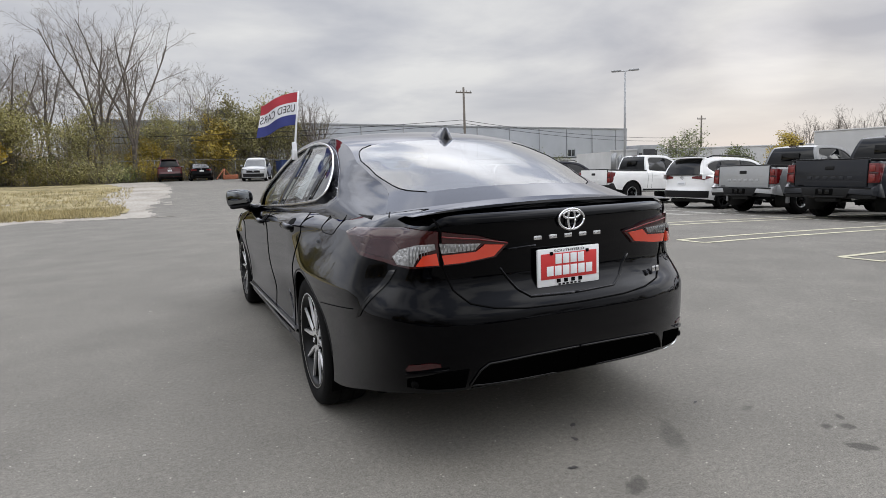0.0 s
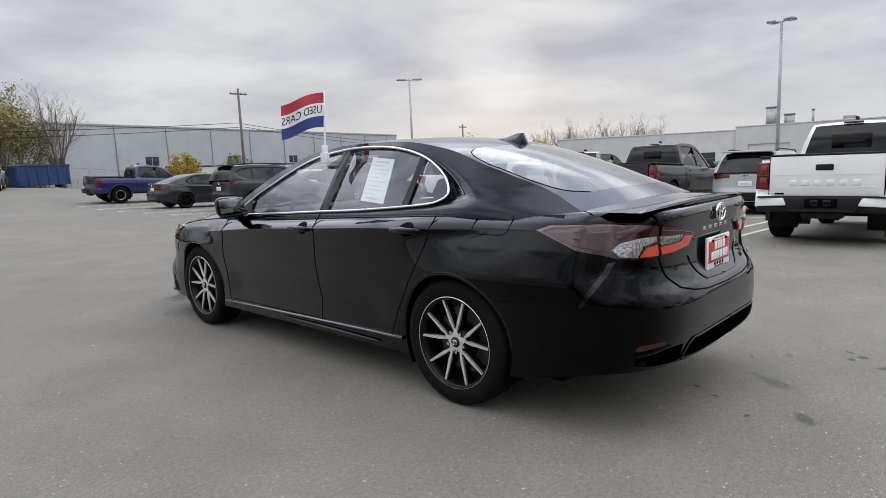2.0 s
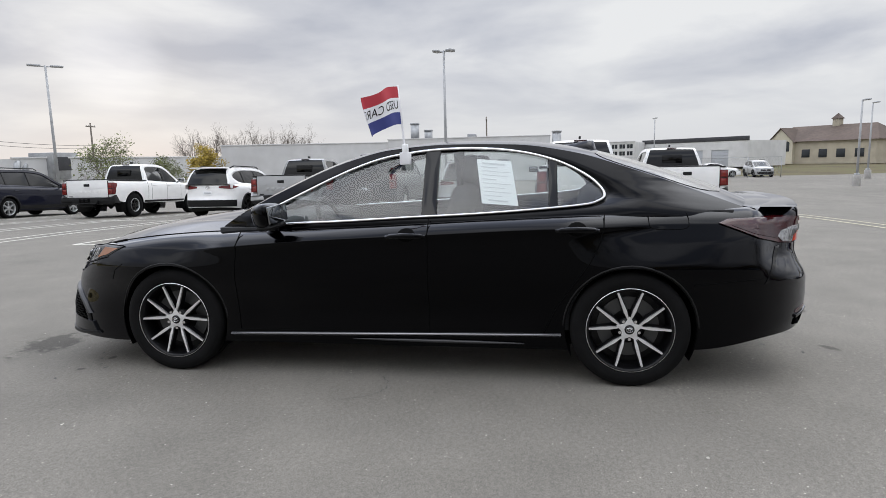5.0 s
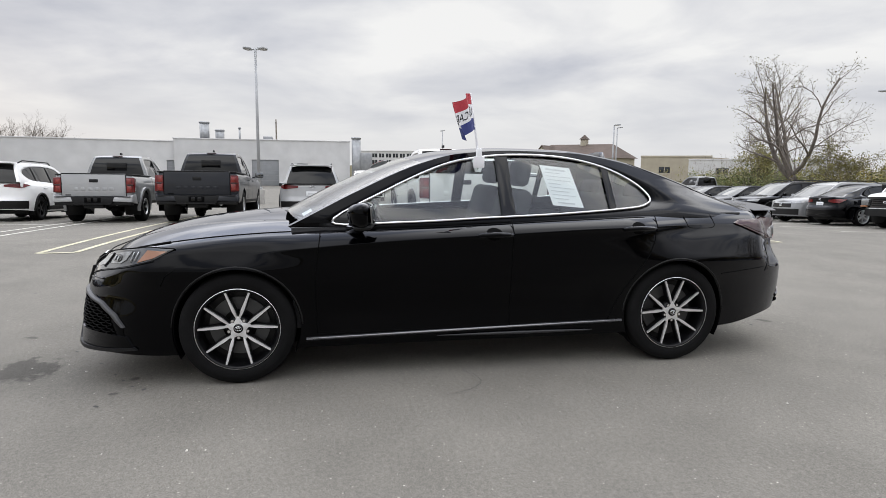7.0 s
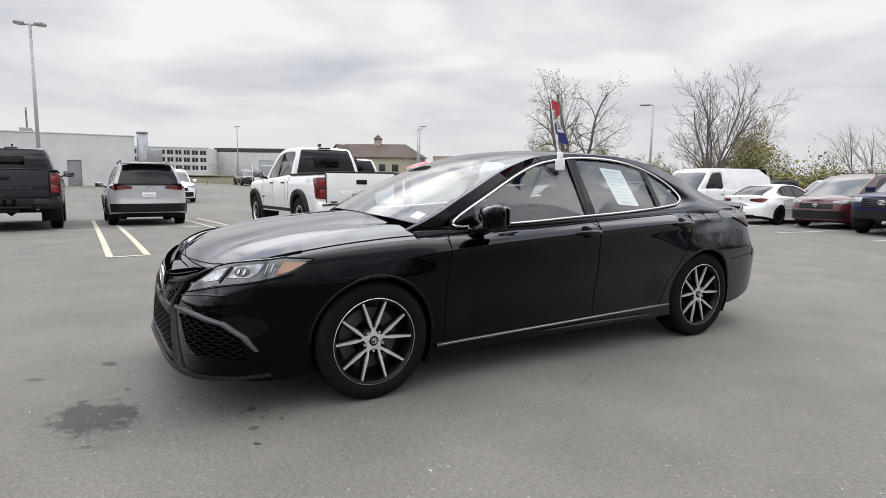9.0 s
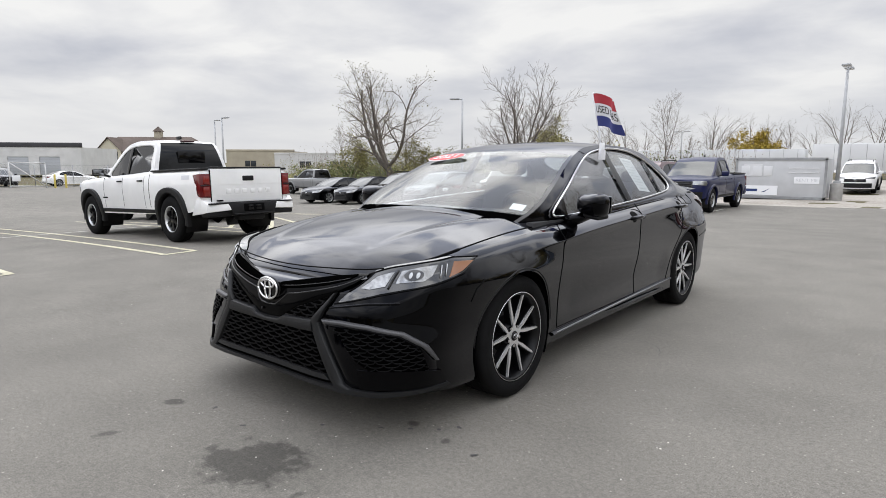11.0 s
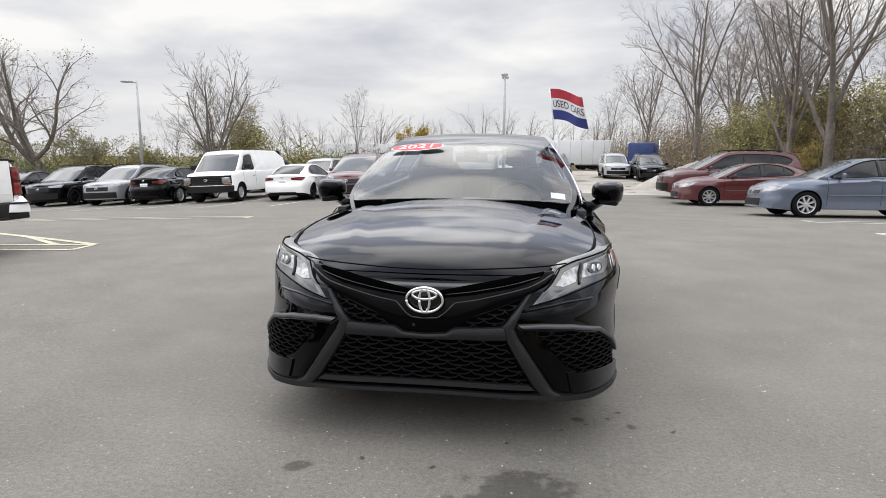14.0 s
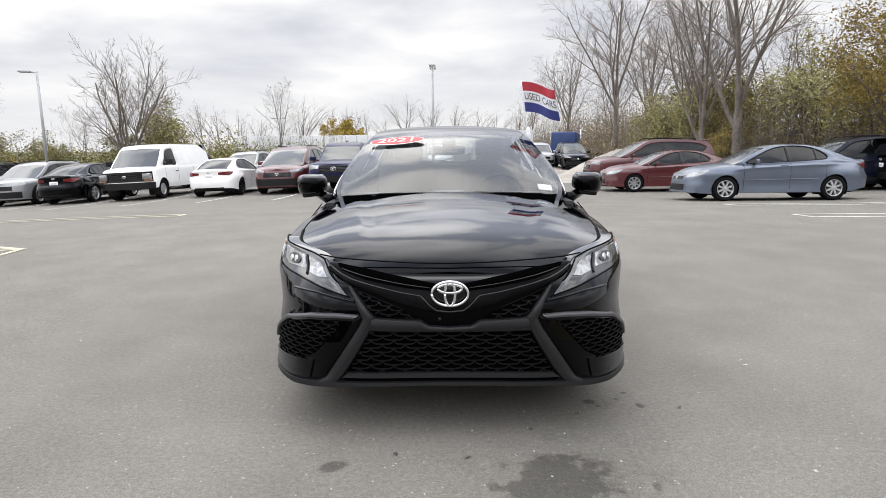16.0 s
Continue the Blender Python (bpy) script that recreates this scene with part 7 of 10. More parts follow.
thicket("undergrowth", "tangled olive undergrowth of a wood", 72, [((10.5, 57.6), (2, 57.4)), ((4, 58), (-10, 54)), ((-10, 53), (-30, 46))], 1200, 5.0, LEAF_OLIVE, 1.8, 12)
thicket("undergrowth", "golden scrub at the foot of bare trees", 76, [((10, 57.8), (-10, 53)), ((-10, 52), (-26, 47))], 400, 3.6, LEAF_GOLD, 1.6, 12)
thicket("undergrowth", "green scrub along the lot's far edge", 73, [((12, -32.5), (26, -33)), ((26, -33), (48, -35))], 900, 2.5, LEAF_OLIVE, 1.5, 14, 5, 0.06, 0.28)
thicket("undergrowth", "low green brush below bare trees", 80, [((9, -34), (26, -34)), ((26, -34), (50, -37))], 500, 2.3, LEAF_GREEN, 1.6, 16, 4, 0.07, 0.34)
thicket("undergrowth", "grey-brown twigs behind green scrub", 81, [((8, -38), (28, -38)), ((28, -38), (54, -41))], 700, 3.8, LEAF_GREYBROWN, 2.0, 4, 7, 0.055, 0.3)
thicket("undergrowth", "dry scrub behind the white trailers", 74, [((-24, -68), (34, -72))], 700, 3.0, LEAF_BROWN)


def grass_tufts():
    rng = random.Random(5)
    v, f = [], []
    for _ in range(5200):
        x, y = rng.uniform(-20, -3.2), rng.uniform(18.5, 40)
        if rng.random() < 0.35:
            x, y = rng.uniform(-9, -3.0), rng.uniform(18.3, 24)
        z = ground_z(x, y)
        for _ in range(4):
            a, hgt = rng.uniform(0, 6.28), rng.uniform(0.06, 0.22)
            px, py = x + rng.gauss(0, 0.06), y + rng.gauss(0, 0.06)
            n = len(v)
            dx, dy = 0.012 * math.cos(a), 0.012 * math.sin(a)
            v += [(px - dx, py - dy, z), (px + dx, py + dy, z), (px + rng.gauss(0, 0.07), py + rng.gauss(0, 0.07), z + hgt)]
            f.append((n, n + 1, n + 2))
    o = part("grass", mesh("grass", v, f, False), mat("dry_grass_blades", (0.36, 0.30, 0.15), 0.9, var=0.3, scale=2, rnd=0.4), None)
    tagged(o, "dry straw-coloured grass on the verge", "grass", kind="stuff")


grass_tufts()


# ---- lamp posts, utility poles, wires ----
STEEL = mat("grey_painted_steel", (0.42, 0.43, 0.44), 0.5, 0.2, var=0.12, scale=5)
WOODPOLE = mat("weathered_pole_wood", (0.16, 0.14, 0.12), 0.9, var=0.25, scale=5, bump=0.4)
WIRE = mat("black_cable", (0.02, 0.02, 0.022), 0.6)
LAMPGLASS = mat("lamp_lens_grey", (0.45, 0.45, 0.44), 0.3)


def lamp_post(x, y, top, heads, label, reach=0.62):
    z = ground_z(x, y)
    root = thing("lamp_post", label, "lamp post", pose(x, y, z), "lot lamps")
    h = top - z
    part("base", Soup().lathe([(0.001, 0.75), (0.24, 0.74), (0.26, 0.70), (0.26, -0.1)], 20, pose(0, 0, 0, 0, -90, 0)).mesh("base", True), CONCRETE, root)
    part("pole", Soup().tube([(0, 0, 0.7), (0, 0, h * 0.6), (0, 0, h - 0.05)], [0.085, 0.07, 0.055], 10).mesh("pole", True), STEEL, root)
    part("base_cover", bbox("base_cover", -0.14, 0.14, -0.14, 0.14, 0.74, 0.86, 0.02), STEEL, root)
    for a in heads:
        d = Vector((math.cos(radians(a)), math.sin(radians(a)), 0))
        part("arm", Soup().tube([(0, 0, h - 0.12), tuple(d * 0.3 + Vector((0, 0, h - 0.08)))], 0.03, 8).mesh("arm", True), STEEL, root)
        hd = part("lamp_head", bbox("lamp_head", 0.0, reach, -0.17, 0.17, -0.05, 0.035, 0.025, 2), STEEL, root, m=pose(d.x * 0.22, d.y * 0.22, h - 0.06, 0, 0, a))
        part("lens", bbox("lens", 0.06, reach - 0.06, -0.13, 0.13, -0.062, -0.045, 0.006), LAMPGLASS, hd)


lamp_post(25.3, 25.7, 6.95, (135, -45), "grey twin-headed lot lamp on a tall pole")
lamp_post(26.95, 4.1, 6.90, (100, -80, 60, -120), "grey four-headed lot lamp on a tall pole", 0.36)
lamp_post(21.9, -27.9, 5.5, (20,), "grey single-headed lot lamp")
lamp_post(0.87, -28.5, 5.62, (90, -90), "grey twin-headed lot lamp beside a container")
lamp_post(53.0, -28.4, 5.4, (180,), "grey single-headed lot lamp far off")
lamp_post(41.0, -22.0, 4.75, (180,), "grey single-headed lot lamp far off")
lamp_post(72.0, -14.0, 5.8, (0, 180), "grey twin-headed lot lamp far off")
lamp_post(18.0, -60.0, 4.6, (0, 180), "dark twin-headed lamp behind the trailers")


def utility_pole(x, y, top, label, arms=1):
    z = ground_z(x, y)
    root = thing("utility_pole", label, "utility pole", pose(x, y, z), "utility poles")
    h = top - z
    part("pole", Soup().tube([(0, 0, -0.2), (0, 0, h)], [0.15, 0.10], 9).mesh("pole", True), WOODPOLE, root)
    for k in range(arms):
        part("crossarm", bbox("crossarm", -0.85, 0.85, -0.06, 0.06, h - 0.55 - 0.8 * k, h - 0.42 - 0.8 * k, 0.01), WOODPOLE, root)
        for dx in (-0.75, -0.3, 0.3, 0.75):
            part("insulator", Soup().lathe([(0.001, 0.16), (0.04, 0.15), (0.05, 0.08), (0.025, 0.0)], 8, pose(dx, 0, h - 0.42 - 0.8 * k, 0, -90, 0)).mesh("insulator", True), LAMPGLASS, root)


utility_pole(25.7, 48.7, 8.95, "weathered wooden utility pole with a crossarm")
utility_pole(70.0, 60.0, 7.5, "weathered wooden utility pole far off")
utility_pole(-34.0, 62.0, 10.0, "weathered wooden utility pole by the wood")
utility_pole(92.0, 8.0, 8.0, "weathered wooden utility pole far off")


def wire(a, b, sag, r=0.018):
    a, b = Vector(a), Vector(b)
    pts = [a.lerp(b, k / 16) - Vector((0, 0, sag * 4 * (k / 16) * (1 - k / 16))) for k in range(17)]
    o = part("overhead_cable", Soup().tube(pts, r, 4).mesh("overhead_cable", True), WIRE, None)
    tagged(o, "black overhead cable slung between poles", "cable", "overhead cables")


for dx, zz, sag in ((-0.3, 5.85, 0.7), (0.3, 5.5, 0.8)):
    wire((25.7 + dx, 48.7, zz), (70.0 + dx, 60.0, zz - 1.4), sag, 0.028)
    wire((25.7 + dx, 48.7, zz), (-34.0 + dx, 62.0, zz - 0.2), sag * 1.2, 0.028)


# ---- buildings ----
WALLWHITE = mat("white_painted_block", (0.60, 0.60, 0.595), 0.85, var=0.10, scale=0.8, bump=0.1, bscale=20)
WALLGREY = mat("pale_grey_metal_cladding", (0.43, 0.45, 0.48), 0.6, var=0.08, scale=0.5)
WALLTAN = mat("tan_render", (0.40, 0.36, 0.28), 0.85, var=0.12, scale=0.8)
BROWNROOF = mat("brown_shingle_roof", (0.105, 0.078, 0.064), 0.85, var=0.2, scale=2)
CREAMWALL = mat("cream_render", (0.55, 0.51, 0.40), 0.85, var=0.1, scale=0.8)
ROOFDARK = mat("dark_roof", (0.05, 0.05, 0.055), 0.8, var=0.2, scale=2)
DOORGREY = mat("grey_roller_door", (0.26, 0.27, 0.28), 0.6, var=0.1, scale=2)
GALV = mat("galvanised_duct", (0.36, 0.37, 0.38), 0.45, 0.6, var=0.2, scale=3)
WINDARK = mat("dark_window_glass", (0.03, 0.035, 0.04), 0.08)
BLUESTEEL = mat("blue_painted_steel", (0.016, 0.040, 0.14), 0.5, var=0.25, scale=2)
TRAILERWHITE = mat("white_trailer_panel", (0.66, 0.67, 0.68), 0.55, var=0.10, scale=0.6)


def frame_at(ax, ay, bx, by):
    """x along the wall from a to b, y into the building."""
    d = Vector((bx - ax, by - ay, 0))
    return Matrix.Translation((ax, ay, 0)) @ Matrix.Rotation(math.atan2(d.y, d.x), 4, "Z"), d.length


def wall_panel(s, L, z0, z1, holes, t=0.25):
    """A wall along x with rectangular holes (x0, x1, z0, z1)."""
    xs = sorted({0.0, L, *[h[0] for h in holes], *[h[1] for h in holes]})
    zs = sorted({z0, z1, *[h[2] for h in holes], *[h[3] for h in holes]})
    for a, b in zip(xs[:-1], xs[1:]):
        for c, d in zip(zs[:-1], zs[1:]):
            if not any(h[0] <= a and b <= h[1] and h[2] <= c and d <= h[3] for h in holes):
                s.box(a, b, 0, t, c, d)


def welded(s, name):
    bm = bmesh.new()
    vs = [bm.verts.new(p) for p in s.v]
    for q in s.f:
        bm.faces.new([vs[i] for i in q])
    bmesh.ops.remove_doubles(bm, verts=bm.verts, dist=1e-4)
    me = bpy.data.meshes.new(name)
    bm.to_mesh(me)
    bm.free()
    return me


def building(name, label, ax, ay, bx, by, z0, z1, depth, wmat, windows=(), doors=(), pilasters=0, cap=0.12, capmat=None):
    m, L = frame_at(ax, ay, bx, by)
    root = thing(name, label, "building", m)
    s = Soup()
    wall_panel(s, L, z0, z1, [w[:4] for w in windows] + [d[:4] for d in doors])
    part("wall", welded(s, "wall"), wmat, root)
    part("wall", Soup().box(0, 0.25, 0.25, depth, z0, z1).mesh("wall"), wmat, root)
    part("wall", Soup().box(L - 0.25, L, 0.25, depth, z0, z1).mesh("wall"), wmat, root)
    part("wall", Soup().box(0.25, L - 0.25, depth - 0.25, depth, z0, z1).mesh("wall"), wmat, root)
    part("roof", Soup().box(0.25, L - 0.25, 0.25, depth - 0.25, z1 - 0.4, z1 - 0.25).mesh("roof"), ROOFDARK, root)
    part("coping", bbox("coping", -0.06, L + 0.06, -0.06, 0.32, z1, z1 + cap, 0.02), capmat or wmat, root)
    for k in range(pilasters):
        x = L * (k + 0.5) / pilasters
        part("downpipe", bbox("downpipe", x - 0.07, x + 0.07, -0.10, 0.0, z0, z1, 0.02), GALV, root)
    for w in windows:
        wd = part("window", bbox("window", w[0], w[1], 0.08, 0.12, w[2], w[3], 0.005), WINDARK, root)
        part("window_frame", Soup().box(w[0], w[1], 0.02, 0.09, w[2], w[2] + 0.07).box(w[0], w[1], 0.02, 0.09, w[3] - 0.07, w[3]).box(w[0], w[0] + 0.07, 0.02, 0.09, w[2], w[3]).box(w[1] - 0.07, w[1], 0.02, 0.09, w[2], w[3]).box((w[0] + w[1]) / 2 - 0.03, (w[0] + w[1]) / 2 + 0.03, 0.02, 0.09, w[2], w[3]).mesh("window_frame"), wmat, wd)
    for d in doors:
        do = part("door", bbox("door", d[0], d[1], 0.10, 0.16, d[2], d[3], 0.01), d[4] if len(d) > 4 else DOORGREY, root)
        s = Soup()
        n = max(2, int((d[3] - d[2]) / 0.45))
        for k in range(1, n):
            zz = d[2] + (d[3] - d[2]) * k / n
            s.box(d[0], d[1], 0.085, 0.105, zz - 0.012, zz + 0.012)
        part("door_rib", s.mesh("door_rib"), GALV, do)
    return root, L


# long grey warehouse to the north
building("warehouse", "long pale grey metal-clad warehouse with small dark windows", -6, 56.5 + 3, 70, 75.5, 0.0, 6.6, 22, WALLGREY,
         windows=[(x, x + 1.7, 2.4, 3.5) for x in (20.0, 30.0, 41.0, 51.5, 63.0)], pilasters=13, cap=0.25, capmat=GALV)
building("annex", "low white flat-roofed annexe beside the warehouse", 20, 52, 58, 61, -0.4, 2.0, 7, WALLWHITE, windows=[(6, 7.4, 0.4, 1.3)], doors=[(12, 15, -0.4, 1.5)], cap=0.15, capmat=ROOFDARK)
building("plant_room", "low white plant building with ducts on its roof", 33.5, 36.5, 62, 28.5, -0.7, 2.15, 8, WALLWHITE, doors=[(18, 18.9, -0.7, 1.3, WINDARK)], windows=[(10, 12, 0.3, 1.2)], cap=0.12)
# the white dealership block to the east
building("service_block", "long white flat-roofed service building", 49.2, 29.3, 53.6, 14.0, -0.72, 3.15, 14, WALLWHITE, doors=[(12.5, 14.2, -0.72, 1.35, WINDARK), (15.2, 17.0, -0.72, 1.5)], cap=0.10)
building("service_hall", "tall white service hall with roller doors", 53.2, 14.0, 53.6, -1.5, -0.72, 3.4, 18, WALLWHITE, doors=[(1.0, 4.2, -0.72, 1.9, WALLWHITE), (6.6, 9.0, -0.72, 1.65), (10.6, 11.6, -0.72, 1.35)], windows=[], cap=0.10)
building("parking_block", "pale office block with rows of dark windows", 108.3, -5.0, 104, -16.3, -0.7, 3.75, 14, WALLWHITE,
         windows=[(0.3 + 1.3 * k, 1.4 + 1.3 * k, zz, zz + 0.85) for k in range(9) for zz in (0.1, 1.4, 2.6)], cap=0.16)
building("showroom", "low white building with a dark roof band", 111.8, -18.8, 97.7, -32.5, -0.7, 3.4, 12, WALLWHITE, doors=[(9, 12, -0.7, 2.0, WALLGREY), (13.5, 16.5, -0.7, 2.0, WALLGREY)], cap=0.7, capmat=ROOFDARK)
building("shop", "low tan commercial building", 89.5, -51.6, 80.7, -58.7, -0.7, 3.1, 10, WALLTAN, windows=[(3, 5, 0.5, 1.6), (8, 10, 0.5, 1.6)], cap=0.3)
building("workshop", "low white workshop beyond the shrubs", 79.5, -54.0, 62, -66, -0.7, 2.6, 10, WALLWHITE, windows=[(4, 6, 0.3, 1.5), (9, 12, 0.3, 1.5)], cap=0.2)


def gabled():
    m, L = frame_at(116.7, -42.4, 103, -53.4)
    root = thing("gabled_building", "cream building with a brown gabled roof and a cupola", "building", m)
    part("wall", Soup().box(0, L, 0, 10, -0.7, 3.2).mesh("wall"), WALLTAN, root)
    part("roof", Soup().add([(-0.5, -0.5, 3.2), (L + 0.5, -0.5, 3.2), (L + 0.5, 10.5, 3.2), (-0.5, 10.5, 3.2), (1.0, 5, 6.0), (L - 2.5, 5, 6.0)], [(0, 1, 5, 4), (2, 3, 4, 5), (0, 4, 3), (1, 2, 5), (0, 3, 2, 1)]).mesh("roof"), BROWNROOF, root)
    part("gable_wall", Soup().add([(0, -0.7, -0.7), (4.4, -0.7, -0.7), (4.4, -0.7, 3.3), (2.2, -0.7, 5.5), (0, -0.7, 3.3), (0, 0, -0.7), (4.4, 0, -0.7), (4.4, 0, 3.3), (2.2, 0, 5.5), (0, 0, 3.3)], [(0, 1, 2, 3, 4), (9, 8, 7, 6, 5), (1, 6, 7, 2), (0, 4, 9, 5)]).mesh("gable_wall"), CREAMWALL, root, "cream gable wall")
    part("gable_roof", Soup().add([(-0.4, -1.0, 3.0), (2.2, -1.0, 5.75), (4.8, -1.0, 3.0), (-0.4, 4.0, 3.0), (2.2, 4.0, 5.75), (4.8, 4.0, 3.0), (2.2, -1.0, 5.55), (2.2, 4.0, 5.55)], [(0, 1, 4, 3), (1, 2, 5, 4), (0, 6, 1), (1, 6, 2), (3, 7, 6, 0), (7, 5, 2, 6)]).mesh("gable_roof"), BROWNROOF, root)
    for k in range(3):
        x = 1.0 + 1.2 * k
        wd = part("window", bbox("window", x - 0.42, x + 0.42, -0.74, -0.68, 1.5, 3.0, 0.01), WINDARK, root)
        part("arch", Soup().add([(x + 0.42 * math.cos(a), -0.735, 3.0 + 0.3 * math.sin(a)) for a in np.linspace(0, math.pi, 9)] + [(x + 0.42 * math.cos(a), -0.69, 3.0 + 0.3 * math.sin(a)) for a in np.linspace(0, math.pi, 9)], [tuple(range(9)), tuple(range(17, 8, -1))]).mesh("arch"), WINDARK, wd)
    c = part("cupola", bbox("cupola", L * 0.5 - 0.6, L * 0.5 + 0.6, 4.4, 5.6, 5.6, 7.0, 0.05), WALLTAN, root)
    part("cupola_roof", Soup().add([(L * 0.5 - 0.8, 4.2, 7.0), (L * 0.5 + 0.8, 4.2, 7.0), (L * 0.5 + 0.8, 5.8, 7.0), (L * 0.5 - 0.8, 5.8, 7.0), (L * 0.5, 5, 8.0)], [(0, 1, 4), (1, 2, 4), (2, 3, 4), (3, 0, 4), (0, 3, 2, 1)]).mesh("cupola_roof"), BROWNROOF, c)
    for k in range(4):
        part("window", bbox("window", 5.7 + 2.9 * k, 7.1 + 2.9 * k, -0.05, 0.02, 0.4, 1.8, 0.01), WINDARK, root)


gabled()


def roof_unit(name, label, x, y, z, sx, sy, sz, material=GALV, round_=False):
    root = thing(name, label, "roof unit", pose(x, y, z), "roof plant")
    if round_:
        part("pipe", Soup().tube([(0, 0, -0.3), (0, 0, sz)], [sx, sx], 18).mesh("pipe", True), material, root)
        part("rim", Soup().tube([(0, 0, sz - 0.12), (0, 0, sz + 0.03)], [sx + 0.04, sx + 0.04], 18).mesh("rim", True), material, root)
    else:
        part("casing", bbox("casing", -sx, sx, -sy, sy, -0.3, sz, 0.04), material, root)
        part("vent_panel", bbox("vent_panel", -sx * 0.8, sx * 0.8, -sy - 0.02, -sy + 0.02, sz * 0.2, sz * 0.8, 0.01), ROOFDARK, root)


roof_unit("exhaust_stack", "round galvanised exhaust stack on the roof", 54.6, 11.6, 3.0, 0.42, 0.42, 2.0, round_=True)
roof_unit("exhaust_stack", "shorter galvanised exhaust stack on the roof", 55.4, 10.4, 3.0, 0.40, 0.4, 1.35, round_=True)
roof_unit("exhaust_stack", "thin pipe on the roof", 55.2, 8.6, 3.0, 0.09, 0.1, 1.6, round_=True)
roof_unit("roof_fan", "square roof fan with a dark grille", 55.8, 6.1, 3.0, 0.42, 0.42, 0.85)
roof_unit("exhaust_stack", "tall galvanised stack at the hall's corner", 53.4, -2.1, -0.85, 0.42, 0.4, 4.65, round_=True)
roof_unit("air_handler", "boxy air handler beside the stack", 54.2, -3.0, 1.0, 0.9, 0.6, 1.4)
roof_unit("air_handler", "large boxy air handler with round ducts", 37.0, 36.4, 0.9, 1.3, 1.0, 1.7)
for k in range(3):
    o = thing("duct", "bent galvanised duct on the plant building", "duct", pose(33.6 + 0.62 * k, 36.9, 0.6), "ducts")
    part("pipe", Soup().tube([(0, -0.5, 0.0), (0, -0.5, 0.9), (0.15, -0.4, 1.25), (0.5, -0.2, 1.4), (2.2, 0.0, 1.4)], 0.24, 10).mesh("pipe", True), GALV, o)
roof_unit("roof_unit", "boxy white unit on the warehouse roof", 6.0, 66.0, 6.5, 3.2, 2.0, 0.9, WALLWHITE)
roof_unit("roof_unit", "tall boxy white unit on the warehouse roof", 5.0, 66.5, 6.9, 1.0, 1.5, 1.8, WALLWHITE)


# ---- yard things ----
def trailer(x, y, rz, L, label):
    z = ground_z(x, y)
    root = thing("box_trailer", label, "trailer", pose(x, y, z, 0, 0, rz), "white trailers")
    part("box", bbox("box", -L / 2, L / 2, -1.25, 1.25, 0.55, 3.1, 0.05), TRAILERWHITE, root)
    s = Soup()
    for k in range(int(L / 1.2)):
        xx = -L / 2 + 0.6 + 1.2 * k
        s.box(xx - 0.015, xx + 0.015, 1.25, 1.265, 0.6, 3.05)
    part("panel_joint", s.mesh("panel_joint"), GALV, root)
    part("bottom_rail", bbox("bottom_rail", -L / 2, L / 2, -1.27, 1.27, 0.48, 0.62, 0.02), GALV, root)
    for dx in (-L / 2 + 1.6, -L / 2 + 2.8):
        for sy in (-1, 1):
            part("wheel", Soup().lathe([(0.001, 0.14), (0.28, 0.12), (0.48, 0.13), (0.5, 0.05), (0.5, -0.13)], 20, pose(dx, sy * 1.05, 0.5, 0, 0, 90 * sy)).mesh("wheel", True), RUBBER, root)
    part("landing_leg", bbox("landing_leg", L / 2 - 2.6, L / 2 - 2.45, -0.9, 0.9, 0.0, 0.6, 0.02), GALV, root)


trailer(-1.3, -62.0, 4, 15.5, "long white box trailer on the gravel yard")
trailer(15.2, -63.0, 2, 16.0, "long white box trailer beside another")


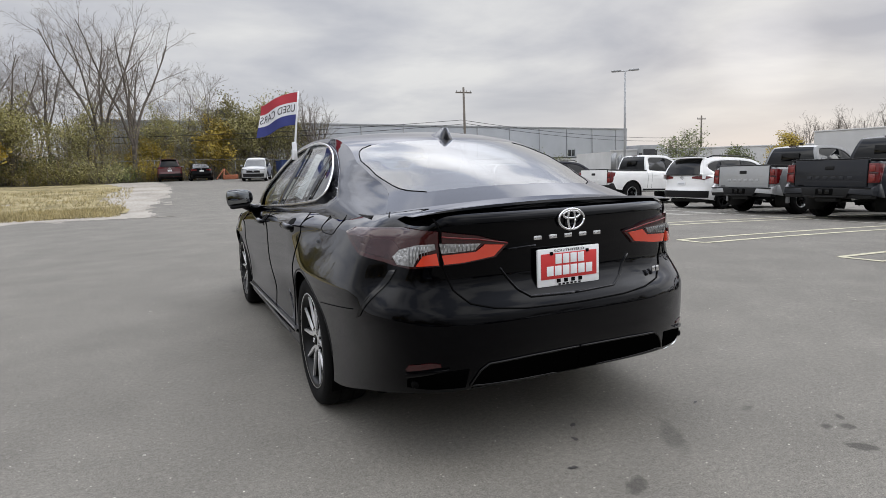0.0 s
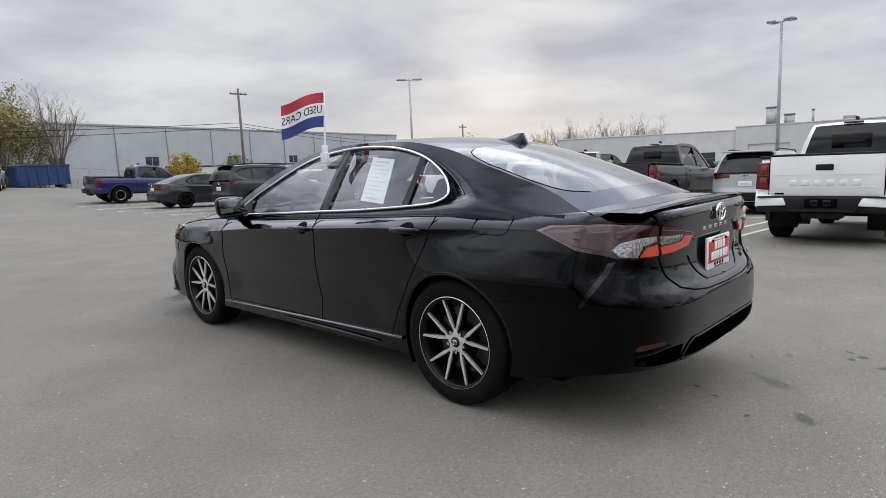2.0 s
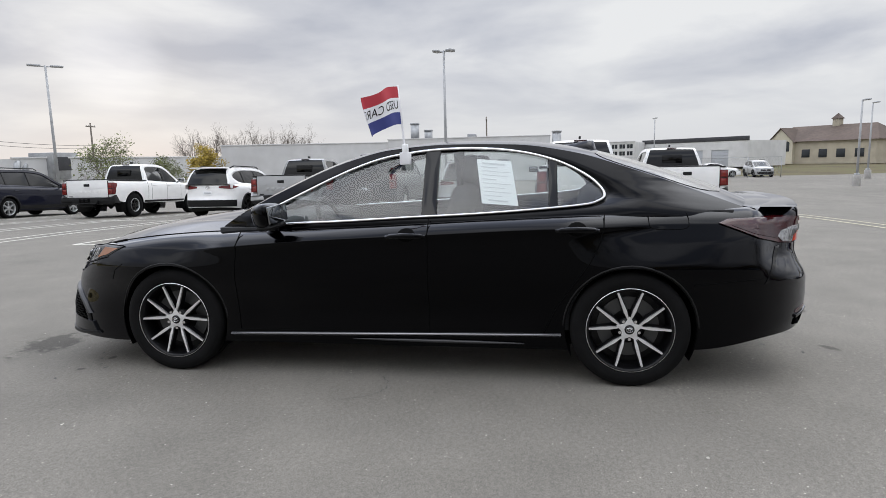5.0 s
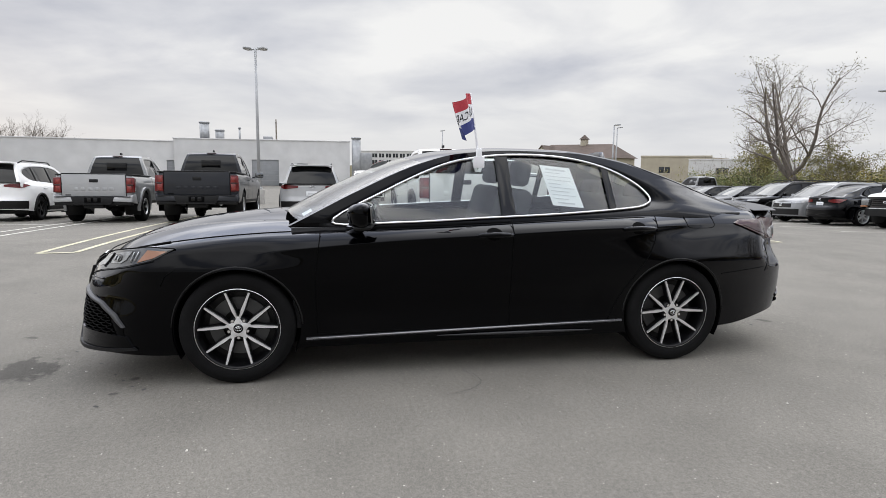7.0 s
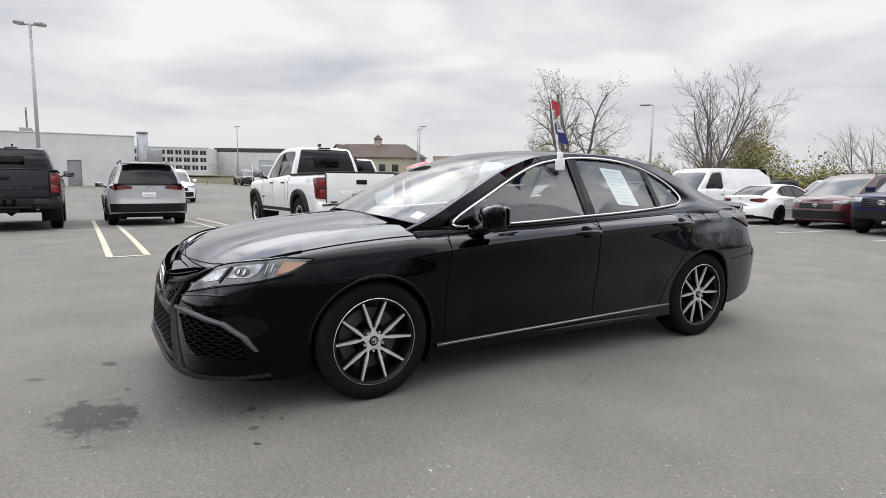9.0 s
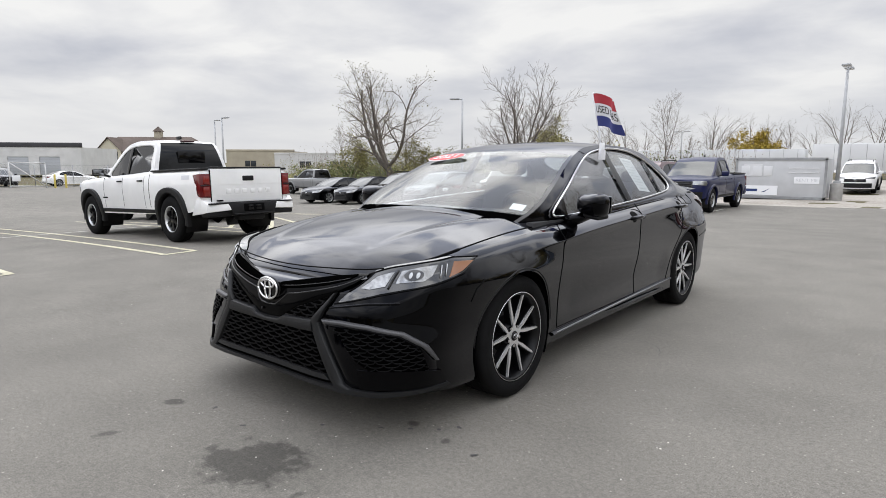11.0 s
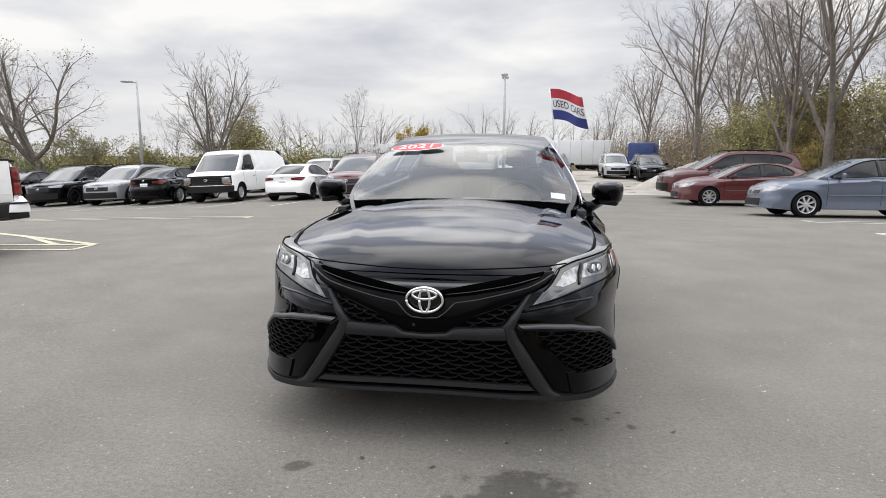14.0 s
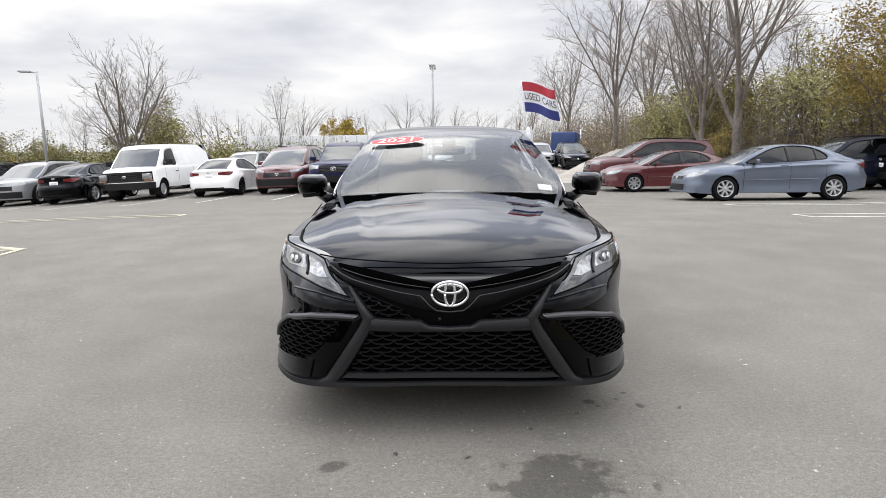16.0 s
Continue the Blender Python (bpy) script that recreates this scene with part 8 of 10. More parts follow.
def container():
    x0, x1, y = 1.2, 4.95, -27.6
    z = ground_z(3.4, y)
    root = thing("storage_container", "pale grey storage container with printed panels", "container", pose((x0 + x1) / 2, y, z))
    w = (x1 - x0) / 2
    part("box", bbox("box", -w, w, -2.2, 0.0, 0.05, 1.86, 0.02), mat("pale_grey_container", (0.52, 0.53, 0.54), 0.6, var=0.1, scale=2), root)
    part("frame_rail", Soup().box(-w - 0.02, w + 0.02, -0.02, 0.03, 1.78, 1.90).box(-w - 0.02, w + 0.02, -0.02, 0.03, 0.0, 0.12).box(-w - 0.02, -w + 0.08, -0.02, 0.03, 0.02, 1.86).box(w - 0.08, w + 0.02, -0.02, 0.03, 0.02, 1.86).mesh("frame_rail"), GALV, root)
    part("logo_block", Soup().box(w - 1.15, w - 0.35, 0.012, 0.016, 1.05, 1.60).mesh("logo_block"), TRAILERWHITE, root)
    for k, xx in enumerate((0.25, 0.75, 1.22)):
        part("logo_shape", bbox("logo_shape", w - xx - 0.36, w - xx, 0.018, 0.024, 1.02 + 0.02 * k, 1.52, 0.06), TRAILERWHITE, root)
    bp = part("banner", Soup().box(w - 1.85, w - 0.12, 0.012, 0.02, 0.16, 0.60).mesh("banner"), WHITEPAPER, root, "white banner with a blue mark")
    part("banner_bar", Soup().box(w - 1.0, w - 0.25, 0.021, 0.025, 0.32, 0.44).mesh("banner_bar"), BLUESTEEL, bp)
    part("banner_mark", Soup().add([(w - 1.15, 0.024, 0.28), (w - 1.55, 0.024, 0.48), (w - 1.30, 0.024, 0.30)], [(0, 1, 2), (0, 2, 1)]).mesh("banner_mark"), BLUESTEEL, bp)
    rm = part("rent_board", Soup().box(-w + 0.25, -w + 1.25, 0.012, 0.02, 0.72, 1.02).mesh("rent_board"), WHITEPAPER, root, "white board")
    word_on("RENT ME", 0.20, rm, GREYINK, pose(-w + 0.75, 0.022, 0.87, 90, 0, 180), "grey lettering", 0.001, 1.0, 0.85)
    for zz in (1.2, 1.4):
        part("print_bar", Soup().box(-w + 0.3, -w + 1.5, 0.012, 0.016, zz, zz + 0.05).mesh("print_bar"), TRAILERWHITE, root)


container()


def dumpster(x, y, rz):
    root = thing("skip", "worn blue steel roll-off skip", "skip", pose(x, y, ground_z(x, y), 0, 0, rz))
    h = 1.78
    s = Soup().box(-h, h, -1.2, -1.12, 0.2, 1.65).box(-h, h, 1.12, 1.2, 0.2, 1.65).box(-h, -h + 0.08, -1.12, 1.12, 0.2, 1.65).box(h - 0.08, h, -1.12, 1.12, 0.2, 1.65).box(-h, h, -1.12, 1.12, 0.2, 0.28)
    part("shell", s.mesh("shell"), BLUESTEEL, root)
    for k in range(6):
        xx = -1.65 + 0.66 * k
        part("rib", bbox("rib", xx - 0.05, xx + 0.05, -1.28, -1.2, 0.25, 1.6, 0.01), BLUESTEEL, root)
    for yy in (-1.18, 1.18):
        part("rim", bbox("rim", -h - 0.05, h + 0.05, yy - 0.08, yy + 0.08, 1.65, 1.75, 0.02), BLUESTEEL, root)
    for xx in (-1.3, 1.3):
        part("skid", bbox("skid", xx - 0.08, xx + 0.08, -1.1, 1.1, 0.0, 0.22, 0.02), BLUESTEEL, root)


dumpster(9.9, 51.5, 0)


def rust_gear(x, y):
    root = thing("snow_plough", "small rusty orange plough frame on the ground", "plough", pose(x, y, ground_z(x, y), 0, 0, 20))
    RUST = mat("rusty_orange_steel", (0.30, 0.10, 0.05), 0.8, var=0.3, scale=6)
    part("a_frame", Soup().tube([(-0.9, 0, 0.05), (0, 0.4, 0.9), (0.5, 0, 0.05)], 0.06, 6).tube([(-0.5, -0.5, 0.05), (0, 0.4, 0.9)], 0.05, 6).mesh("a_frame"), RUST, root)
    part("blade", bbox("blade", -0.65, 0.65, -0.75, -0.6, 0.02, 0.40, 0.03), RUST, root)


rust_gear(3.4, 49.0)


def lorry():
    x, y = -9.6, -46.0
    root = thing("lorry_cab", "blue sleeper lorry cab parked on the gravel", "lorry", pose(x, y, ground_z(x, y), 0, 0, 250) @ Matrix.Scale(0.80, 4))
    part("cab", bevelled(Soup().box(-1.15, 1.15, -1.4, 1.2, 0.9, 3.1), "cab", 0.18, 3), BLUESTEEL, root)
    part("bonnet", bevelled(Soup().box(-0.95, 0.95, 1.1, 2.7, 0.7, 1.75), "bonnet", 0.15, 3), BLUESTEEL, root)
    part("windscreen", bbox("windscreen", -0.95, 0.95, 1.17, 1.22, 1.85, 2.6, 0.02), WINDARK, root)
    part("grille", bbox("grille", -0.55, 0.55, 2.68, 2.74, 0.85, 1.6, 0.03), CHROME, root)
    part("exhaust_stack", Soup().tube([(1.1, -1.5, 0.8), (1.1, -1.5, 3.4)], 0.07, 8).mesh("exhaust_stack", True), CHROME, root)
    part("frame", Soup().box(-0.45, 0.45, -4.2, 2.4, 0.6, 0.85).mesh("frame"), TRIM, root)
    for yy in (2.0, -2.4, -3.6):
        for sx in (-1, 1):
            part("wheel", Soup().lathe([(0.001, 0.14), (0.28, 0.12), (0.48, 0.13), (0.5, 0.05), (0.5, -0.13)], 20, pose(sx * 1.0, yy, 0.5, 0, 0, 0 if sx > 0 else 180)).mesh("wheel", True), RUBBER, root)


lorry()


def sand_pile():
    n, v, f = 44, [], []
    cx, cy = -10.2, -31.0
    for j in range(n + 1):
        for i in range(n + 1):
            u, w = i / n * 2 - 1, j / n * 2 - 1
            r = math.hypot(u, w)
            x, y = cx + u * 3.6, cy + w * 3.0
            h = max(0.0, 1 - r ** 1.25) * 1.55 + (0.10 * noise.noise((x * 1.3, y * 1.3, 1)) + 0.05 * noise.noise((x * 5, y * 5, 2))) * (1 if r < 0.95 else 0)
            v.append((x, y, ground_z(x, y) - 0.06 + h))
    for j in range(n):
        for i in range(n):
            a = j * (n + 1) + i
            f.append((a, a + 1, a + n + 2, a + n + 1))
    o = part("sand_heap", mesh("sand_heap", v, f), soil_mat("heap_gravel", [(0.24, 0.22, 0.19), (0.36, 0.33, 0.29), (0.44, 0.41, 0.36)], 0.8, bscale=14), None)
    tagged(o, "heap of pale gravel beside parked cars", "gravel heap")


sand_pile()


def fence(pts, h, label):
    root = thing("chain_fence", label, "fence", Matrix.Identity(4))
    for (ax, ay), (bx, by) in zip(pts[:-1], pts[1:]):
        L = math.hypot(bx - ax, by - ay)
        n = max(1, int(L / 3))
        for k in range(n + 1):
            x, y = ax + (bx - ax) * k / n, ay + (by - ay) * k / n
            z = ground_z(x, y)
            part("post", Soup().tube([(x, y, z - 0.1), (x, y, z + h)], 0.03, 6).mesh("post", True), GALV, root)
        part("top_rail", Soup().tube([(ax + (bx - ax) * k / n, ay + (by - ay) * k / n, ground_z(ax + (bx - ax) * k / n, ay + (by - ay) * k / n) + h) for k in range(n + 1)], 0.022, 6).mesh("top_rail", True), GALV, root)
        s = Soup()
        m = int(L / 0.35)
        for k in range(m):
            for sg in (0, 1):
                t0, t1 = k / m, min(1, (k + 3) / m)
                if sg:
                    t0, t1 = t1, t0
                p = [(ax + (bx - ax) * t, ay + (by - ay) * t, ground_z(ax + (bx - ax) * t, ay + (by - ay) * t) + z) for t, z in ((t0, 0.05), (t1, h - 0.03))]
                s.tube(p, 0.004, 3, False)
        part("mesh_wire", s.mesh("mesh_wire"), GALV, root)


fence([(-30, 47.5), (-12, 52.6), (8, 54.2), (30, 54.5)], 1.8, "galvanised chain-link fence along the lot's end")
fence([(58, -8), (60, -24)], 2.0, "galvanised chain-link fence with a gate")


def yard_gate():
    (ax, ay), (bx, by) = (57.6, -12.2), (58.0, -15.0)
    za, zb = ground_z(ax, ay) + 0.15, ground_z(bx, by) + 0.15
    root = thing("yard_gate", "white tube gate with a diagonal brace in a wire fence", "gate", pose(ax, ay, za - 0.15))
    A, B, C, D = [Vector(p) - Vector((ax, ay, za - 0.15)) for p in ((ax, ay, za), (bx, by, zb), (bx, by, zb + 2.0), (ax, ay, za + 2.0))]
    paintw = mat("white_gate_paint", (0.62, 0.62, 0.61), 0.5, var=0.15, scale=4)
    for nm, p, q in (("bottom_rail", A, B), ("top_rail", D, C), ("upright", A, D), ("upright", B, C), ("brace", D, B)):
        part(nm, Soup().tube([p, q], 0.045, 8).mesh(nm, True), paintw, root)
    part("sign_board", bbox("sign_board", -0.06, -0.02, -0.75, -0.15, 0.55, 1.05, 0.01), WHITEPAPER, root)
    for nm, x in (("hinge_foot", A), ("hinge_foot", B)):
        part(nm, Soup().tube([x - Vector((0, 0, 0.25)), x], 0.06, 8).mesh(nm, True), GALV, root)
    yel = mat("worn_yellow_paint", (0.55, 0.44, 0.10), 0.6, var=0.2, scale=6)
    for x, y in ((57.5, -15.5), (57.6, -16.4)):
        o = part("bollard", Soup().lathe([(0.085, 0.0), (0.085, 1.15), (0.06, 1.22), (0.001, 1.24)], 14, pose(0, 0, 0, 0, -90, 0)).mesh("bollard", True), yel, None)
        tagged(o, "worn yellow steel bollard beside the yard gate", "bollard", "yard bollards")
        o.matrix_basis = pose(x, y, ground_z(x, y) - 0.02)


yard_gate()


# ---- marks on the asphalt ----
TAR = mat("dark_tar_spot", (0.055, 0.052, 0.050), 0.7, var=0.2, scale=30)


def blot(name, label, x, y, rx, ry, rot, seed, material, rough=0.25, lift=0.003):
    rng = random.Random(seed)
    n = 46
    ph = [rng.uniform(0, 6.28) for _ in range(6)]
    v = [(0, 0, 0)]
    for k in range(n):
        a = 2 * math.pi * k / n
        r = 1 + rough * sum(math.sin((j + 2) * a + ph[j]) / (j + 1.5) for j in range(6)) * 0.6
        v.append((rx * r * math.cos(a), ry * r * math.sin(a), 0))
    o = part(name, mesh(name, v, [(0, k + 1, (k + 1) % n + 1) for k in range(n)], False), material, None, m=pose(x, y, ground_z(x, y) + lift, 0, 0, rot))
    tagged(o, label, "stain", "asphalt stains", "structure")


for k, (x, y, rx, ry) in enumerate([(-0.72, 2.10, 0.014, 0.009), (-1.11, 2.12, 0.016, 0.010), (0.23, 2.56, 0.014, 0.010), (-0.89, 1.94, 0.016, 0.010), (-0.83, 2.02, 0.013, 0.008), (-0.07, 2.59, 0.014, 0.009),
                                    (-0.36, 2.34, 0.015, 0.008), (1.99, 3.72, 0.02, 0.012), (-0.60, 2.18, 0.012, 0.008), (0.10, -2.30, 0.02, 0.012), (0.02, -2.42, 0.018, 0.010), (-0.14, -2.62, 0.02, 0.010), (0.78, -2.38, 0.016, 0.008)]):
    blot("tar_spot", "small dark tar spot on the asphalt", x, y, rx, ry, 47 * k, 20 + k, TAR, 0.5, 0.003)


def crack(pts, w, label):
    rng = random.Random(len(pts))
    P = dense(pts, 0.03, closed=False)
    v, f = [], []
    for i, p in enumerate(P):
        a, b = P[max(0, i - 1)], P[min(len(P) - 1, i + 1)]
        d = (b - a) / (np.linalg.norm(b - a) + 1e-9)
        t = np.array((-d[1], d[0]))
        j = rng.gauss(0, 0.004)
        ww = w * rng.uniform(0.4, 1.2) * (0.2 if i in (0, len(P) - 1) else 1)
        for s in (-1, 1):
            q = p + t * (j + s * ww / 2)
            v.append((q[0], q[1], ground_z(q[0], q[1]) + 0.0035))
    for i in range(len(P) - 1):
        f.append((2 * i, 2 * i + 2, 2 * i + 3, 2 * i + 1))
    o = part("crack", mesh("crack", v, f, False), TAR, None)
    tagged(o, label, "crack", "asphalt cracks", "structure")


crack([(-1.26, 0.26), (-1.22, 0.13), (-1.16, 0.03), (-1.06, -0.03), (-0.95, -0.01), (-0.85, 0.06)], 0.0045, "thin curved crack in the asphalt")



def pebbles():
    rng = random.Random(12)
    v, f = [], []
    for _ in range(1500):
        r, a = 1.5 + 6.5 * rng.random(), rng.uniform(0, 6.28)
        x, y = r * math.cos(a), r * math.sin(a)
        z, s = ground_z(x, y), rng.uniform(0.0015, 0.0042) * (1.8 if rng.random() < 0.03 else 1)
        n = len(v)
        v += [(x - s, y - s * 0.7, z), (x + s, y - s, z), (x + s * 0.8, y + s, z), (x - s, y + s * 0.9, z), (x, y, z + s * 0.9)]
        f += [(n, n + 1, n + 4), (n + 1, n + 2, n + 4), (n + 2, n + 3, n + 4), (n + 3, n, n + 4)]
    o = part("loose_grit", mesh("loose_grit", v, f, False), mat("pale_grit", (0.42, 0.40, 0.36), 0.9, var=0.2, scale=3, rnd=0.4), None)
    tagged(o, "loose pale grit scattered over the asphalt", "grit", kind="stuff")


pebbles()


# ---- the black sedan in the middle ----
def make_hero():
    sp = HERO
    root = thing("sedan", "glossy black sedan with machined alloy wheels standing alone", "car", pose(0, 0, 0))
    sh, cb = Shell(sp, 230), Cabin(dict(sp, nE=84))
    V, F, fl = sh.skin(44, 44)
    nc, nv = 230, 44
    half = len(V) // 2
    seam = [(nv + 1) * nc + i for i in range(nc)]
    # two raised folds run back along the bonnet
    top = np.zeros(len(V), bool)
    top[[k for k in range(len(V)) if (k % half) // nc > nv]] = True
    fold = 0.30 + 0.22 * np.clip((2.30 - V[:, 1]) / 1.3, 0, 1)
    rise = np.clip((np.abs(V[:, 0]) - fold) / 0.09, 0, 1)
    rise = rise * rise * (3 - 2 * rise) * np.clip((2.25 - V[:, 1]) / 0.5, 0, 1)
    V[:, 2] += np.where(top & (V[:, 1] > 0.9), 0.010 * rise - 0.007 * np.clip((np.abs(V[:, 0]) - 0.60) / 0.14, 0, 1), 0.0)
    names = []
    for f, g in zip(F, fl):
        c = np.mean(V[list(f)], axis=0)
        x, y, z = c
        if g == "top":
            nm = "gone" if (-1.86 < y < 1.0 and abs(x) < float(cb.xb(y)) - 0.07) else ("bonnet" if y > 1.0 else ("boot_lid" if y < -1.75 and abs(x) < 0.66 else ("wing_left" if x < 0 else "wing_right") if y > 0 else ("quarter_left" if x < 0 else "quarter_right")))
        else:
            sd = "left" if x < 0 else "right"
            if y > 1.80 and z < 0.69:
                nm = "front_bumper"
            elif y > 0.955:
                nm = "wing_" + sd
            elif y > -0.255 and z > 0.27:
                nm = "front_door_" + sd
            elif y > -1.19 and z > 0.27:
                nm = "rear_door_" + sd
            elif y < -2.25 and abs(x) < 0.66 and z > 0.63:
                nm = "boot_lid"
            elif y < -1.9 and z < 0.70:
                nm = "rear_bumper"
            elif y < -1.19:
                nm = "quarter_" + sd
            else:
                nm = "sill_panel_" + sd
        names.append(nm)
    pm = split_mesh(V, F, names, "body")
    panels = {}
    for k, me in pm.items():
        if k == "gone":
            continue
        me.materials.append(P_BLACK)
        plain = k.replace("_left", "").replace("_right", "")
        panels[k] = part(plain, me, P_BLACK, root)

    # glasshouse
    i1, i2 = cb.idx(2), int(np.argmin(np.abs(cb.t - 2.49)))
    part("windscreen", cb.strip(3, i1, -0.96, 0.96, "windscreen", 24), G_SCREEN, root, "clear windscreen glass")
    part("roof", cb.strip(i1, i2, -1, 1, "roof", 24), P_BLACK, root)
    i3 = int(np.argmin(np.abs(cb.t - 3.23)))
    pane_edge = lambda t: float(np.interp(t, (2.48, 2.51, 2.55, 2.61, 2.70, 3.00, 3.08, 3.14, 3.19, 3.24), (0.80, 0.885, 0.93, 0.955, 0.965, 0.965, 0.95, 0.915, 0.84, 0.62)))
    part("rear_window", cb.strip(i2, i3, lambda t: -pane_edge(t), pane_edge, "rear_window", 24), G_TINT, root, "tinted rear window glass")
    part("deck_edge", cb.strip(i3, cb.n - 1, -1, 1, "deck_edge", 24), P_BLACK, root)
    part("cowl", cb.strip(0, 3, -0.95, 0.95, "cowl", 24, -0.004), mat_once("mesh_black"), root)
    for side in (-1, 1):
        part("windscreen_pillar", cb.strip(0, i1, *sorted((side * 0.96, side)), "windscreen_pillar", 3), P_BLACK, root)
        part("rear_pillar", cb.strip(i2, i3, *((pane_edge, 1.0) if side > 0 else (-1.0, lambda t: -pane_edge(t))), "rear_pillar", 3), P_BLACK, root)
        rim = []
        for i in range(i2, i3 + 1):
            q = pane_edge(cb.t[i])
            rim.append(Vector((side * q * float(cb.x(cb.ye[i], cb.ze[i])), cb.ye[i] + cb.by[i] * (1 - q ** 2.4), cb.ze[i] + cb.cz[i] * (1 - q ** 2.4))))
        part("window_seal", Soup().tube(rim, 0.003, 5).mesh("window_seal", True), BLACKINK, root)
        part("side_frame", cb.side_frame("side_frame", side), P_BLACK, root)
        for y0, y1 in sp["panes"]:
            part("side_window", cb.pane("side_window", side, y0, y1), G_CLEAR, root)
        for a, b in ((-0.30, -0.21), (-1.01, -0.96)):
            part("door_pillar", cb.pane("door_pillar", side, a, b, off=0.0015), GLOSSBLACK, root)
        L = cb.dlo + cb.dlo[:1]
        part("window_trim", Soup().tube([Vector((side * (float(cb.x(p[0], p[1])) + 0.003), p[0], p[1])) for p in L], 0.0085, 6).mesh("window_trim", True), CHROME, root, "bright chrome window surround")
        # doors: joints, handles, keyhole
        fd = [(0.955, 0.29), (0.965, 0.62), (0.93, 0.90)]
        bd = [(-0.255, 0.28), (-0.255, 0.62), (-0.262, 0.97)]
        rd = [(-0.93, 0.30), (-1.0, 0.45), (-1.10, 0.60), (-1.19, 0.73), (-1.24, 0.83), (-1.262, 0.92), (-1.268, 0.985)]
        for nm, path in (("front_door", fd), ("front_door", bd), ("rear_door", rd)):
            d = panels[nm + ("_left" if side < 0 else "_right")]
            part("door_joint", sh.line([(sh.sy(y, side), z) for y, z in path], 0.0035, 0.0, 5, 0.03), BLACKINK, d)
        part("sill_joint", sh.line([(sh.sy(0.96, side), 0.285), (sh.sy(-0.86, side), 0.295)], 0.003, 0.0, 5), BLACKINK, root)
        for nm, y, z in (("front_door", -0.135, 0.880), ("rear_door", -1.115, 0.910)):
            d = panels[nm + ("_left" if side < 0 else "_right")]
            p = sh.at(np.array([sh.sy(y, side)]), np.array([z]), 0.014)[0]
            s = Soup().tube([(0, 0.115, -0.004), (side * 0.016, 0.085, 0.0), (side * 0.02, 0.0, 0.003), (side * 0.016, -0.085, 0.0), (0, -0.115, -0.002)], [0.011, 0.0165, 0.0185, 0.0165, 0.011], 10)
            part("door_handle", s.mesh("door_handle", True), P_BLACK, d, m=pose(p[0] - side * 0.004, p[1], p[2]))
            part("handle_recess", sh.patch([(sh.sy(y + q * 0.055 * math.cos(a) / 1.0, side), z + 0.002 + 0.040 * math.sin(a)) for q in (1,) for a in np.linspace(0, 6.1, 14)], 0.001, 0.004), BLACKINK, d)
        part("wing_joint", sh.line([(sh.sy(1.74, side), 0.70), (sh.sy(1.80, side), 0.66), (sh.sy(1.83, side), 0.60)], 0.003, 0.0, 5), BLACKINK, root)
        part("bumper_joint", sh.line([(sh.sy(-1.74, side), 0.600), (sh.sy(-1.93, side), 0.618), (sh.sy(-2.10, side), 0.632)], 0.003, 0.0, 5), BLACKINK, root)
        # slash crease behind the rear wheel
        part("bumper_vent", sh.patch([(sh.sy(-2.215, side), 0.795), (sh.sy(-2.245, side), 0.800), (sh.sy(-2.20, side), 0.70), (sh.sy(-2.150, side), 0.610), (sh.sy(-2.125, side), 0.600), (sh.sy(-2.165, side), 0.68)], 0.004, 0.02), GLOSSBLACK, root)
        # sill skirt with a light upper face
        s = Soup()
        n = 30
        v = []
        for k in range(n + 1):
            y = 1.02 - 2.05 * k / n
            t = 0.0 if y > -0.7 else (-0.7 - y) / 0.33
            b = sh.at(np.array([sh.sy(y, side)]), np.array([0.27]))[0]
            u = 0.038 * (1.02 - y) / 2.0
            for dx, z in ((-0.05, 0.276 + u), (0.012, 0.266 + u), (0.020, 0.256 + u), (-0.010, 0.236 + u), (-0.06, 0.208)):
                v.append((b[0] + side * dx, y, z))
        f = []
        for k in range(n):
            for j in range(4):
                q = (k * 5 + j, k * 5 + j + 1, (k + 1) * 5 + j + 1, (k + 1) * 5 + j)
                f.append(q if side > 0 else q[::-1])
        part("side_skirt", mesh("side_skirt", v, f, False), mat_once("satin_skirt"), root, "satin black sill skirt")
        run = [sh.at(np.array([sh.sy(y, side)]), np.array([0.27]), 0.016)[0] for y in np.linspace(0.98, -0.98, 24)]
        part("skirt_edge", Soup().tube([(p[0], p[1], 0.262 + 0.038 * (1.02 - p[1]) / 2.0) for p in run], [0.003 + 0.0045 * math.sin(math.pi * k / 23) for k in range(24)], 6).mesh("skirt_edge", True), mat_once("skirt_edge"), root, "bright satin edge of the skirt")
        run = [sh.at(np.array([sh.sy(y, side)]), np.array([0.24]), 0.012)[0] for y in np.linspace(0.22, -0.82, 18)]
        part("skirt_blade", Soup().tube([(p[0], p[1], 0.246 - 0.004 * k / 17) for k, p in enumerate(run)], [0.002 + 0.009 * math.sin(math.pi * min(1.0, k / 17 * 0.9 + 0.02)) for k in range(18)], 8).mesh("skirt_blade", True), mat_once("satin_skirt"), root, "satin lower blade of the skirt")
        # headlight
        X = lambda x, z: (sh.fs(side * x, z), z)
        Y = lambda y, z: (sh.sy(y, side), z)
        P = [X(0.452, 0.618), X(0.54, 0.640), X(0.635, 0.668), X(0.755, 0.695), Y(2.02, 0.712), Y(1.86, 0.750), Y(1.745, 0.812), Y(1.90, 0.822), X(0.745, 0.804), X(0.645, 0.784), X(0.570, 0.758), X(0.50, 0.672)]
